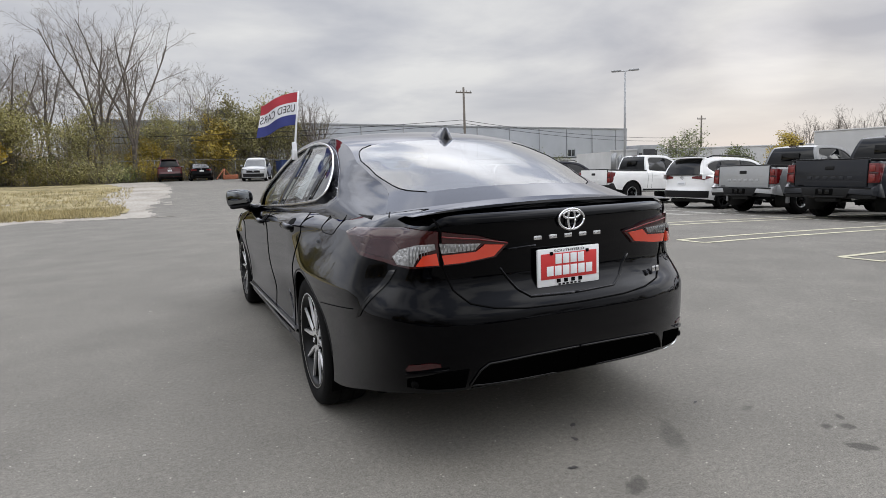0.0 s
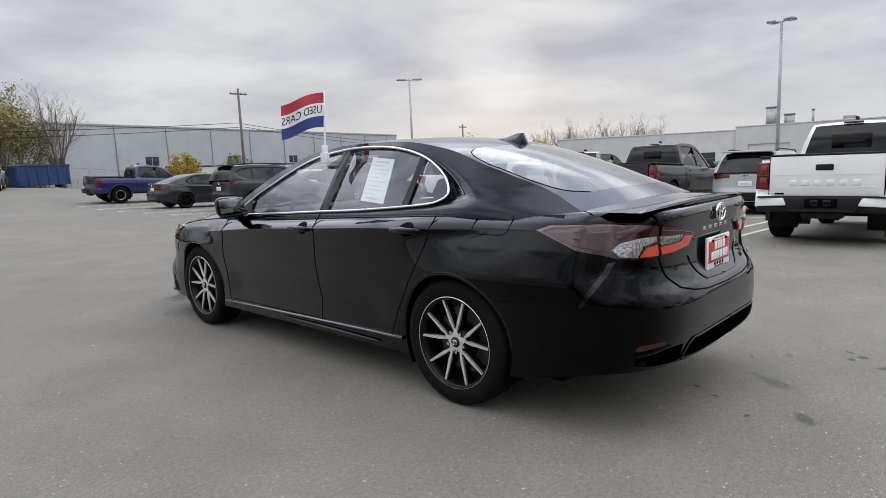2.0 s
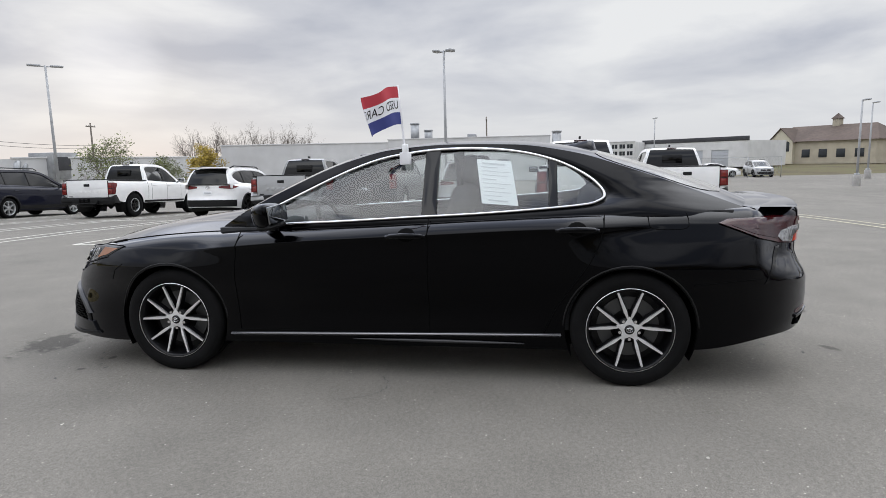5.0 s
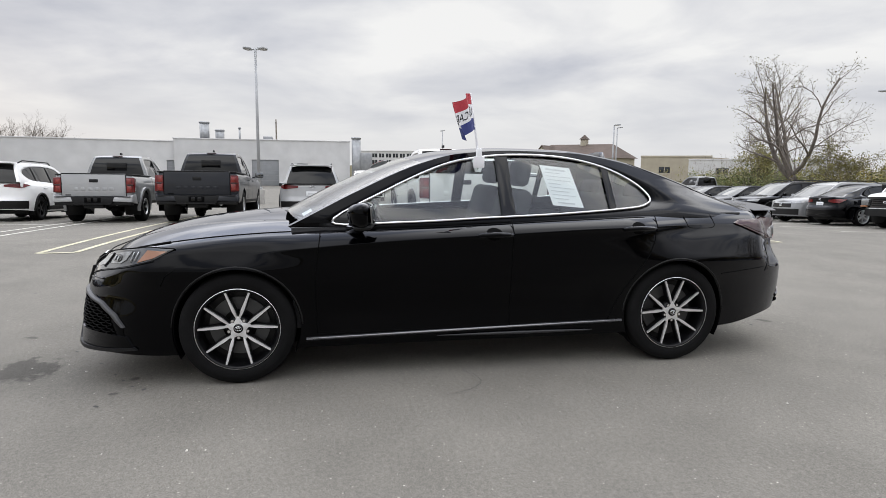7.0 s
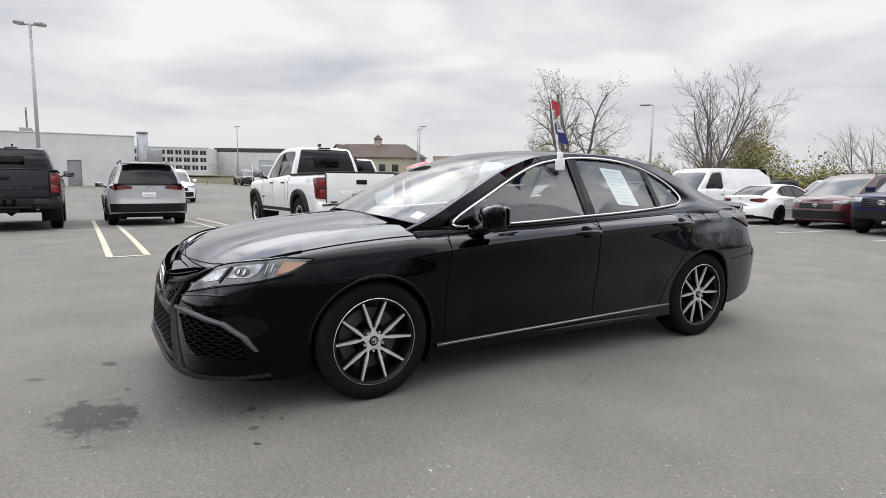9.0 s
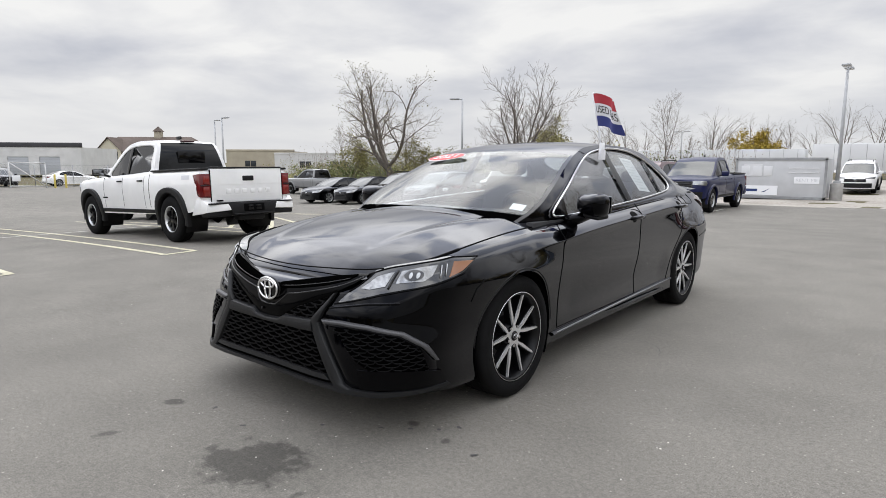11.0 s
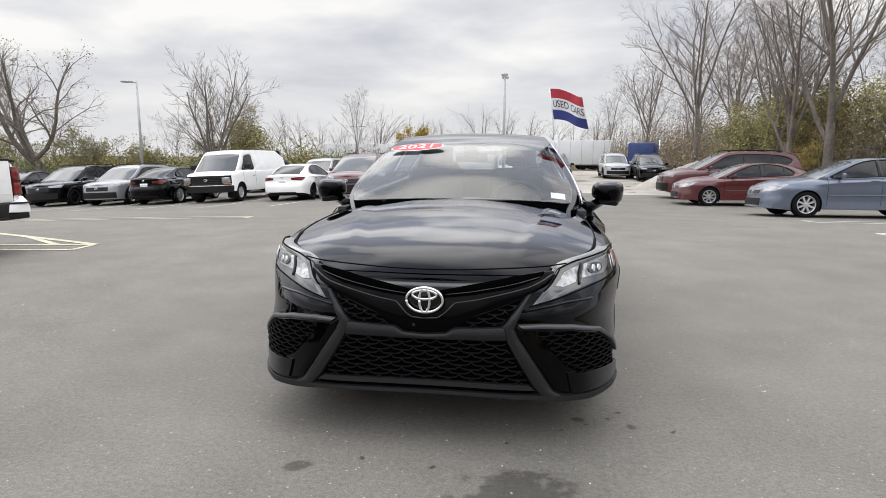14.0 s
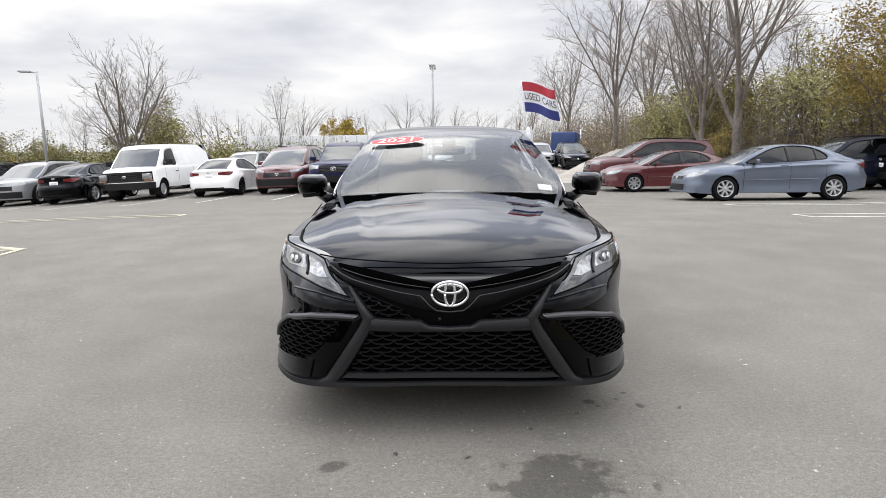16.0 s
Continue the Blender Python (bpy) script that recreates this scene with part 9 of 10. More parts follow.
        hl = part("headlight", sh.patch(P, 0.004, 0.05, 6, 0.02), mat_once("headlight_housing"), root, "clear headlight with amber corner")
        part("reflector", sh.patch([X(0.545, 0.690), X(0.585, 0.686), X(0.638, 0.700), X(0.650, 0.764), X(0.590, 0.743)], 0.008, 0.004, 4, 0.02), mat_once("lamp_facet"), hl)
        part("reflector", sh.patch([X(0.668, 0.712), X(0.765, 0.722), Y(2.03, 0.745), Y(1.99, 0.795), X(0.74, 0.786), X(0.675, 0.768)], 0.008, 0.004, 4, 0.02), mat_once("lamp_bowl"), hl)
        pr = part("projector", sh.patch([X(0.722 + 0.034 * math.cos(a), 0.750 + 0.024 * math.sin(a)) for a in np.linspace(0, 5.9, 14)], 0.014, 0.006, 4, 0.02), mat_once("headlight_housing"), hl)
        for dx in (-0.016, 0.016):
            part("projector_lens", sh.patch([X(0.722 + dx * 0.8 + 0.006 * math.cos(a), 0.750 + 0.014 * math.sin(a)) for a in np.linspace(0, 5.9, 12)], 0.020, 0.004, 4, 0.01), SILVERWHEEL, pr)
        for k in range(2):
            part("lamp_rib", sh.line([Y(2.00 - 0.028 * k, 0.735 + 0.008 * k), Y(1.975 - 0.028 * k, 0.792 + 0.004 * k)], 0.003, 0.010, 5, 0.02), SILVERWHEEL, hl)
        part("amber_marker", sh.patch([Y(1.955, 0.735), Y(1.87, 0.758), Y(1.785, 0.798), Y(1.90, 0.803)], 0.009, 0.004, 4, 0.02), AMBER, hl, "amber side marker")
        part("lamp_divider", sh.line([X(0.652, 0.690), X(0.662, 0.770)], 0.005, 0.008, 6, 0.02), GLOSSBLACK, hl)
        part("lamp_brow", sh.line([X(0.50, 0.672), X(0.570, 0.758), X(0.645, 0.784), X(0.745, 0.804), Y(1.90, 0.822), Y(1.745, 0.812)], 0.004, 0.003, 6, 0.02), BLACKINK, hl)
        # tail light: outer piece on the quarter panel, inner piece on the boot lid
        R = lambda x, z: (sh.sx(side * x, False), z)
        To = [R(0.612, 0.814), R(0.745, 0.806), Y(-2.235, 0.815), Y(-2.10, 0.850), Y(-1.97, 0.902), Y(-1.885, 0.934), Y(-1.94, 0.955), Y(-2.22, 0.962), R(0.632, 0.950)]
        to = part("tail_light", sh.patch(To, 0.012, 0.03, 6, 0.02), REDDARK, root, "smoked red tail light")
        part("smoked_section", sh.patch([Y(-2.225, 0.838), Y(-2.07, 0.876), Y(-1.95, 0.922), Y(-2.02, 0.926), Y(-2.20, 0.915), Y(-2.25, 0.880)], 0.0155, 0.004, 5, 0.02), mat_once("lamp_smoke"), to, "smoked clear lens")
        clear = [Y(-2.255, 0.820), R(0.735, 0.816), R(0.715, 0.866), R(0.638, 0.882), R(0.646, 0.905), R(0.735, 0.900), Y(-2.25, 0.880), Y(-2.222, 0.850)]
        part("clear_section", sh.patch(clear, 0.017, 0.004, 4, 0.02), mat_once("rear_clear"), to, "clear reversing lamp section")
        for k in range(7):
            part("lens_rib", sh.line([R(0.752 - 0.012 * k, 0.822 + 0.007 * k), R(0.765 - 0.014 * k, 0.893)], 0.0022, 0.018, 5, 0.02), CLEARLAMP, to)
        part("glow_section", sh.patch([R(0.618, 0.821), R(0.726, 0.817), R(0.70, 0.858), R(0.632, 0.868)], 0.018, 0.004, 4, 0.02), REDHOT, to, "bright red brake lamp section")
        Ti = [R(0.292, 0.888), R(0.352, 0.836), R(0.50, 0.820), R(0.600, 0.816), R(0.616, 0.950), R(0.44, 0.928)]
        ti = part("tail_light", sh.patch(Ti, 0.012, 0.03, 6, 0.02), REDDARK, root, "smoked red tail light on the boot lid")
        part("glow_section", sh.patch([R(0.315, 0.885), R(0.362, 0.842), R(0.50, 0.826), R(0.595, 0.822), R(0.608, 0.858), R(0.43, 0.866), R(0.405, 0.892)], 0.017, 0.004, 5, 0.02), REDHOT, ti, "bright red brake lamp section")
        part("clear_section", sh.patch([R(0.45, 0.872), R(0.610, 0.865), R(0.624, 0.905), R(0.425, 0.897)], 0.018, 0.004, 4, 0.02), mat_once("rear_clear"), ti, "clear reversing lamp section")
        for k in range(9):
            part("lens_rib", sh.line([R(0.455 + 0.018 * k, 0.872), R(0.450 + 0.018 * k, 0.897)], 0.0022, 0.019, 5, 0.02), CLEARLAMP, ti)
        part("lamp_band", sh.line([R(0.30, 0.890), R(0.44, 0.914), R(0.612, 0.930)], 0.004, 0.013, 5, 0.02), REDLAMP, ti)
        # rear corner reflector and valance
        part("rear_reflector", sh.patch([R(0.605, 0.434), R(0.722, 0.412), R(0.728, 0.420), R(0.715, 0.438), R(0.640, 0.450), R(0.608, 0.446)], 0.004, 0.02, 3, 0.02), REDDARK, root, "dark red bumper reflector")
        part("reflector_lip", sh.ribbon([R(0.575, 0.428), R(0.64, 0.420), R(0.728, 0.404)], [R(0.60, 0.416), R(0.65, 0.402), R(0.724, 0.384)], 0.010, 0.02, 5, 0.002), P_BLACK, root)
        # front corner pod: gloss surround, mesh, satin upper lip, gloss foot
        pod = [X(0.385, 0.535), X(0.50, 0.538), X(0.62, 0.528), X(0.746, 0.496), X(0.812, 0.43), X(0.832, 0.35), X(0.835, 0.24), X(0.70, 0.235), X(0.60, 0.245), X(0.55, 0.270), X(0.465, 0.392), X(0.40, 0.490)]
        po = part("corner_pod", sh.patch(pod, 0.006, 0.04, 6, 0.025), P_BLACK, root, "gloss black bumper corner")
        mp = [X(0.462, 0.510), X(0.62, 0.507), X(0.735, 0.480), X(0.800, 0.425), X(0.822, 0.300), X(0.66, 0.328), X(0.595, 0.365), X(0.54, 0.425)]
        part("mesh_panel", sh.patch(mp, 0.009, 0.01, 5, 0.025), mat_once("mesh_black"), po)
        part("honeycomb", honey(sh, mp, side, 0.072, 0.032, 0.0115, 0.003), mat_once("mesh_bar"), po)
        part("pod_lip", sh.ribbon([X(0.395, 0.541), X(0.50, 0.544), X(0.62, 0.534), X(0.748, 0.501), X(0.815, 0.435), X(0.836, 0.36)], [X(0.42, 0.524), X(0.50, 0.524), X(0.62, 0.514), X(0.738, 0.485), X(0.802, 0.428), X(0.830, 0.36)], 0.016, 0.02, 5, 0.003), mat_once("satin_lip"), po)
        part("corner_foot", sh.patch([X(0.60, 0.335), X(0.72, 0.330), X(0.80, 0.322), X(0.838, 0.306), X(0.845, 0.242), X(0.757, 0.240), X(0.62, 0.250)], 0.016, 0.03, 5, 0.02), P_BLACK, po)
        # satin bars that frame the grille
        part("grille_frame", sh.ribbon([X(0.447, 0.668), X(0.405, 0.585), X(0.380, 0.525), X(0.398, 0.488), X(0.470, 0.380), X(0.548, 0.262), X(0.60, 0.238)],
                                       [X(0.428, 0.660), X(0.372, 0.585), X(0.325, 0.532), X(0.345, 0.475), X(0.395, 0.385), X(0.458, 0.285), X(0.50, 0.238)], 0.018, 0.03, 5, 0.004), mat_once("satin_frame"), root, "satin grey grille frame")
        part("grille_crossbar", sh.ribbon([X(0.0, 0.494), X(0.09, 0.500), X(0.128, 0.522), X(0.24, 0.527), X(0.335, 0.532)], [X(0.0, 0.470), X(0.09, 0.470), X(0.14, 0.470), X(0.24, 0.470), X(0.35, 0.472)], 0.020, 0.03, 5, 0.004), mat_once("satin_frame"), root)
        vent = [X(0.418, 0.648), X(0.215, 0.571), X(0.132, 0.528), X(0.301, 0.532), X(0.332, 0.543)]
        up = part("side_grille", sh.patch(vent, 0.003, 0.03, 4, 0.025), mat_once("mesh_black"), root)
        part("honeycomb", honey(sh, vent, side, 0.090, 0.036, 0.007), mat_once("mesh_bar"), up)
        # gloss V panel, its slot with a bar, and the ridge round the emblem
        vp = part("grille_v_panel", sh.ribbon([X(0.0, 0.668), X(0.09, 0.664), X(0.20, 0.692), X(0.37, 0.725), X(0.49, 0.744), X(0.545, 0.746)], [X(0.0, 0.498), X(0.085, 0.503), X(0.132, 0.530), X(0.215, 0.575), X(0.42, 0.652), X(0.475, 0.685)], 0.008, 0.03, 6, 0.004), mat_once("panel_black"), root, "gloss black V panel behind the emblem")
        part("upper_slot", sh.ribbon([X(0.06, 0.672), X(0.196, 0.698), X(0.374, 0.731), X(0.500, 0.747)], [X(0.083, 0.644), X(0.196, 0.656), X(0.374, 0.688), X(0.470, 0.722)], 0.014, 0.004, 6), mat_once("mesh_black"), vp, "slim black upper grille slot")
        part("slot_bar", sh.line([X(0.085, 0.658), X(0.196, 0.672), X(0.374, 0.704), X(0.478, 0.730)], 0.0026, 0.017, 6, 0.03), mat_once("ridge_black"), vp)
        part("emblem_ridge", sh.line([X(0.535, 0.738), X(0.437, 0.690), X(0.214, 0.637), X(0.128, 0.623), X(0.084, 0.581), X(0.057, 0.563), X(0.0, 0.558)], 0.005, 0.010, 8, 0.02), mat_once("ridge_black"), vp)
        part("bumper_crease", sh.line([X(0.411, 0.592), X(0.50, 0.606), X(0.60, 0.622), X(0.72, 0.628)], 0.007, -0.001, 6, 0.02), P_BLACK, root)
        part("lamp_joint", sh.line([X(0.44, 0.612), X(0.54, 0.634), X(0.635, 0.660), X(0.755, 0.688), Y(2.02, 0.704), Y(1.86, 0.742)], 0.003, 0.001, 5, 0.02), BLACKINK, root)
        part("grille_sill", sh.ribbon([X(0.0, 0.298), X(0.2, 0.297), X(0.44, 0.292)], [X(0.0, 0.272), X(0.2, 0.271), X(0.475, 0.266)], 0.018, 0.03, 6), mat_once("satin_frame"), root)
        part("sill_slot", sh.ribbon([X(0.0, 0.274), X(0.2, 0.273), X(0.48, 0.268)], [X(0.0, 0.256), X(0.2, 0.255), X(0.46, 0.252)], 0.004, 0.03, 6), mat_once("mesh_black"), root)
        part("front_lip", sh.ribbon([X(0.0, 0.258), X(0.2, 0.257), X(0.46, 0.252), X(0.58, 0.246), X(0.70, 0.238), X(0.80, 0.236), X(0.845, 0.245)], [X(0.0, 0.240), X(0.2, 0.239), X(0.46, 0.230), X(0.58, 0.218), X(0.70, 0.211), X(0.80, 0.214), X(0.848, 0.226)], 0.022, 0.05, 5), mat_once("satin_frame"), root, "satin front lip")
        # door mirror on its arm
        mo = part("door_mirror", mirror_shell(side), P_BLACK, root, m=pose(side * 0.955, 0.675, 1.016, -4, side * 5, side * 14) @ Matrix.Diagonal((0.94, 1.10, 1.08, 1)))
        part("mirror_glass", bbox("mirror_glass", -0.090, 0.090, -0.056, -0.046, -0.046, 0.050, 0.006), MIRROR, mo)
        part("mirror_base", bbox("mirror_base", -0.085, 0.085, -0.045, 0.050, -0.078, -0.05, 0.02, 3), TRIM, mo)
        part("mirror_arm", Soup().tube([(side * 0.80, 0.74, 0.905), (side * 0.86, 0.70, 0.925), (side * 0.93, 0.665, 0.955)], [0.045, 0.036, 0.028], 10).mesh("mirror_arm", True), P_BLACK, root)
        part("mirror_sail", cb.pane("mirror_sail", side, 0.69, 0.86, off=0.004), GLOSSBLACK, root)
    # bonnet joint across the nose and along the wings
    nose = [(sh.fs(x, z), z) for x, z in ((-0.60, 0.775), (-0.52, 0.766), (-0.315, 0.757), (-0.15, 0.751), (0.0, 0.749), (0.15, 0.751), (0.315, 0.757), (0.52, 0.766), (0.60, 0.775))]
    part("bonnet_joint", sh.line(nose, 0.0035, 0.0, 5, 0.03), BLACKINK, panels["bonnet"])
    for side in (-1, 1):
        run = [Vector((side * V[k][0], V[k][1], V[k][2])) for k in seam if 1.02 < V[k][1] < 1.80]
        part("bonnet_joint", Soup().tube(run, 0.0035, 5).mesh("bonnet_joint", True), BLACKINK, panels["bonnet"])
        run = [Vector((side * V[k][0], V[k][1], V[k][2])) for k in seam if 1.78 < V[k][1] < 2.20 and V[k][0] > 0.5]
        part("lamp_gap", Soup().tube(run, 0.008, 6).mesh("lamp_gap", True), BLACKINK, root)
    # emblem
    e = float(sh.at(np.array([0.0]), np.array([0.592]), 0.022)[0][1])
    disc = Soup().lathe([(0.001, 0.012), (0.07, 0.010), (0.082, 0.0)], 32, pose(0, 0, 0, 0, 0, 90) @ Matrix.Diagonal((1, 1, 0.72, 1)))
    part("emblem_disc", disc.mesh("emblem_disc", True), GLOSSBLACK, root, m=pose(0, e - 0.016, 0.638))
    emblem(root, e, 0.638, 0.078, fine=True)
    # lower grille with honeycomb
    lg = [(sh.fs(x, z), z) for x, z in ((-0.345, 0.474), (-0.452, 0.292), (0.452, 0.292), (0.345, 0.474))]
    lo = part("lower_grille", sh.patch(lg, 0.003, 0.03, 5, 0.03), mat_once("mesh_black"), root)
    part("honeycomb", honey(sh, lg, 0, 0.100, 0.036, 0.010), mat_once("mesh_bar"), lo)
    part("front_sensor", bbox("front_sensor", -0.007, 0.007, -0.004, 0.003, -0.007, 0.007, 0.003), TRIM, root, m=pose(0.045, float(sh.at(np.array([0.05]), np.array([0.53]), 0.016)[0][1]), 0.53))
    # boot: spoiler, badge, lettering, plate
    n = 40
    v, f = [], []
    for k in range(n + 1):
        x = -0.66 + 1.32 * k / n
        yy = float(sh.at(np.array([abs(sh.sx(x, False)) if x else sh.S]), np.array([1.0]))[0][1])
        t = abs(x) / 0.66
        zz = 1.032 - 0.022 * t ** 2
        for dy, dz in ((0.22, 0.000), (0.12, 0.010), (0.035, 0.016), (0.030, 0.006), (0.10, -0.008)):
            v.append((x, yy + dy, zz + dz * (1 - t ** 6)))
    for k in range(n):
        for j in range(5):
            j2 = (j + 1) % 5
            f.append((k * 5 + j, (k + 1) * 5 + j, (k + 1) * 5 + j2, k * 5 + j2))
    me = mesh("spoiler", v, f)
    fix_normals(me)
    me.set_sharp_from_angle(angle=radians(40))
    part("spoiler", me, P_BLACK, root, "slim black boot spoiler")
    yb = float(sh.at(np.array([sh.S]), np.array([0.955]), 0.014)[0][1])
    emblem(root, yb, 0.965, 0.062, fine=True)
    yl = float(sh.at(np.array([sh.S]), np.array([0.895]), 0.004)[0][1])
    for x in (-0.150, -0.075, 0.0, 0.075, 0.150):
        bars_on(1, 0.042, 0.017, root, CHROME, pose(x, yl + 0.004 + 0.05 * x * x, 0.897, 86, 0, 0), "small chrome bar on the boot lid", 0.003, 0.9)
    part("boot_ridge", sh.line([(sh.sx(-0.31, False), 0.862), (sh.sx(-0.16, False), 0.868)], 0.004, 0.003, 5), P_BLACK, root)
    yp = float(sh.at(np.array([sh.S]), np.array([0.77]), 0.02)[0][1])
    pl = part("number_plate", bbox("number_plate", -0.155, 0.155, -0.006, 0.006, -0.078, 0.078, 0.004), WHITEPAPER, root, "red and white dealer plate in a white frame", m=pose(-0.012, yp - 0.004, 0.772))
    part("plate_face", bbox("plate_face", -0.140, 0.140, -0.009, 0.004, -0.048, 0.058, 0.003), REDPAPER, pl)
    bars_on(4, 0.15, 0.040, pl, WHITEPAPER, pose(0, -0.0105, 0.034, 90, 0, 0), "white bar on the red plate", 0.0006)
    bars_on(6, 0.235, 0.040, pl, WHITEPAPER, pose(0, -0.0105, -0.014, 90, 0, 0), "white bar on the red plate", 0.0006)
    bars_on(4, 0.145, 0.016, pl, BLACKINK, pose(0, -0.0075, -0.057, 90, 0, 0), "black bar on the plate frame", 0.0004, 0.55)
    bars_on(6, 0.12, 0.007, pl, BLACKINK, pose(0, -0.0075, -0.0715, 90, 0, 0), "black bar on the plate frame", 0.0004, 0.6)
    word_on("SOUTHFIELD", 0.014, pl, BLACKINK, pose(0, -0.0075, 0.0675, 90, 0, 0), "black lettering", 0.0004, 1.0, 0.15)
    for sx in (-0.09, 0.09):
        part("plate_screw", bbox("plate_screw", -0.007, 0.007, -0.013, 0, -0.007, 0.007, 0.003), BLACKINK, pl, m=pose(sx, 0, 0.058))
    bars_on(2, 0.062, 0.026, root, CHROME, pose(0.462, float(sh.at(np.array([sh.sx(0.455, False)]), np.array([0.71]), 0.012)[0][1]) - 0.012, 0.712, 86, 0, 14), "small chrome trim bar", 0.004, 0.7)
    # boot shut lines
    for side in (-1, 1):
        part("boot_joint", sh.line([(sh.sx(side * 0.684, False), 1.0), (sh.sx(side * 0.648, False), 0.977), (sh.sx(side * 0.622, False), 0.95), (sh.sx(side * 0.604, False), 0.815), (sh.sx(side * 0.55, False), 0.72), (sh.sx(side * 0.48, False), 0.668), (sh.sx(side * 0.38, False), 0.644), (sh.sx(side * 0.25, False), 0.630), (sh.sx(side * 0.05, False), 0.6252), (side * sh.S, 0.625)], 0.004, 0.001, 5, 0.03), BLACKINK, root)
        part("boot_groove", sh.line([(sh.sx(side * 0.33, False), 0.79), (sh.sx(side * 0.26, False), 0.70), (sh.sx(side * 0.21, False), 0.668), (sh.sx(side * 0.05, False), 0.6622), (side * sh.S, 0.662)], 0.006, 0.0, 5, 0.03), P_BLACK, root)
        run = []
        for x, y in ((0.575, -1.93), (0.605, -1.98), (0.645, -2.04), (0.672, -2.10), (0.684, -2.17)):
            k = np.argmin(np.hypot(V[:, 0] - x, V[:, 1] - y) - 0.02 * V[:, 2])
            run.append((side * x, y, float(V[k, 2]) + 0.001))
        part("boot_joint", Soup().tube(run, 0.0035, 5).mesh("boot_joint", True), BLACKINK, root)
    # rear valance and exhaust
    B = lambda x, z: (sh.sx(x, False) if x else sh.S, z)
    for side in (-1, 1):
        C = lambda x, z: ((side if x else 1) * B(x, z)[0], z)
        part("valance", sh.patch([C(0.001, 0.436), C(0.33, 0.430), C(0.42, 0.430), C(0.462, 0.395), C(0.490, 0.335), C(0.001, 0.335)], 0.004, 0.03, 4, 0.03), mat_once("mesh_black"), root, "textured black valance")
        part("valance_rim", sh.line([C(0.005, 0.440), C(0.25, 0.438), C(0.36, 0.434), C(0.42, 0.432), C(0.455, 0.408), C(0.478, 0.375), C(0.496, 0.345)], 0.0045, 0.004, 6, 0.03), GLOSSBLACK, root)
        part("valance_blade", sh.line([C(0.496, 0.345), C(0.30, 0.340), C(0.10, 0.338)], 0.005, 0.002, 6, 0.03), GLOSSBLACK, root)
        part("bumper_slot", sh.ribbon([C(0.50, 0.418), C(0.58, 0.412), C(0.65, 0.398), C(0.724, 0.380)], [C(0.515, 0.340), C(0.60, 0.338), C(0.66, 0.338), C(0.728, 0.345)], 0.005, 0.01, 6, 0.0), mat_once("mesh_black"), root)
    for dx in (0.0, 0.072):
        yb2 = float(sh.at(np.array([sh.sx(0.58, False)]), np.array([0.32]))[0][1])
        s = Soup().lathe([(0.030, 0.14), (0.036, 0.0), (0.040, -0.012), (0.036, -0.014), (0.032, 0.0), (0.026, 0.10)], 24, pose(0, 0, 0, 0, 0, 90))
        part("exhaust_tip", s.mesh("exhaust_tip", True), CHROME, root, "chrome exhaust tip", m=pose(0.56 + dx, yb2 + 0.020 + dx * 0.4, 0.350))
    # fuel flap, roof fin, wipers
    Q = [(-1.62 - 0.108 * np.sign(math.cos(a)) * abs(math.cos(a)) ** 0.45, 0.952 + 0.050 * np.sign(math.sin(a)) * abs(math.sin(a)) ** 0.45) for a in np.linspace(0, 2 * math.pi, 41)]
    part("fuel_flap", sh.line([(sh.sy(y, -1), z) for y, z in Q], 0.0025, 0.0, 5, 0.03), BLACKINK, root)
    v = []
    for y, h, w in ((-1.06, 0.0, 0.012), (-1.14, 0.022, 0.020), (-1.22, 0.055, 0.022), (-1.265, 0.064, 0.016), (-1.29, 0.0, 0.022)):
        z = float(np.interp(-y, -(cb.ye + cb.by), cb.ze + cb.cz))
        v += [(-w - 0.012, y, z - 0.01), (-0.006, y, z + h), (0.006, y, z + h), (w + 0.012, y, z - 0.01)]
    f = []
    for k in range(4):
        for j in range(3):
            f.append((k * 4 + j, k * 4 + j + 1, (k + 1) * 4 + j + 1, (k + 1) * 4 + j))
    f.append((16, 17, 18, 19))
    part("roof_fin", mesh("roof_fin", v, f), P_BLACK, root, "black shark-fin aerial")
    for x0, x1, y0, y1 in ((0.48, -0.08, 1.10, 1.16), (-0.10, -0.60, 1.17, 1.04)):
        arm = Soup().tube([(x0, y0 + 0.03, 0.962), (x0 - 0.05 * np.sign(x0 - x1), y0 + 0.0, 0.974), ((x0 + x1) / 2, (y0 + y1) / 2 + 0.015, 0.974), (x1, y1 - 0.03, 0.964)], [0.012, 0.010, 0.008, 0.006], 6)
        part("wiper", arm.mesh("wiper", True), TRIM, root)
    # cabin
    inner = Soup()
    inner.box(-0.70, 0.70, -1.2, 1.1, 0.28, 0.32)
    inner.box(-0.78, -0.73, -1.2, 1.1, 0.3, 0.92).box(0.73, 0.78, -1.2, 1.1, 0.3, 0.92)
    inner.box(-0.72, 0.72, -1.98, -1.30, 0.98, 1.0).box(-0.70, 0.70, 1.02, 1.08, 0.3, 0.93)
    part("cabin_lining", inner.mesh("cabin_lining"), CLOTH, root)
    part("dashboard", bevelled(Soup().box(-0.72, 0.72, 0.62, 1.10, 0.72, 0.955), "dashboard", 0.07, 4), CLOTH, root)
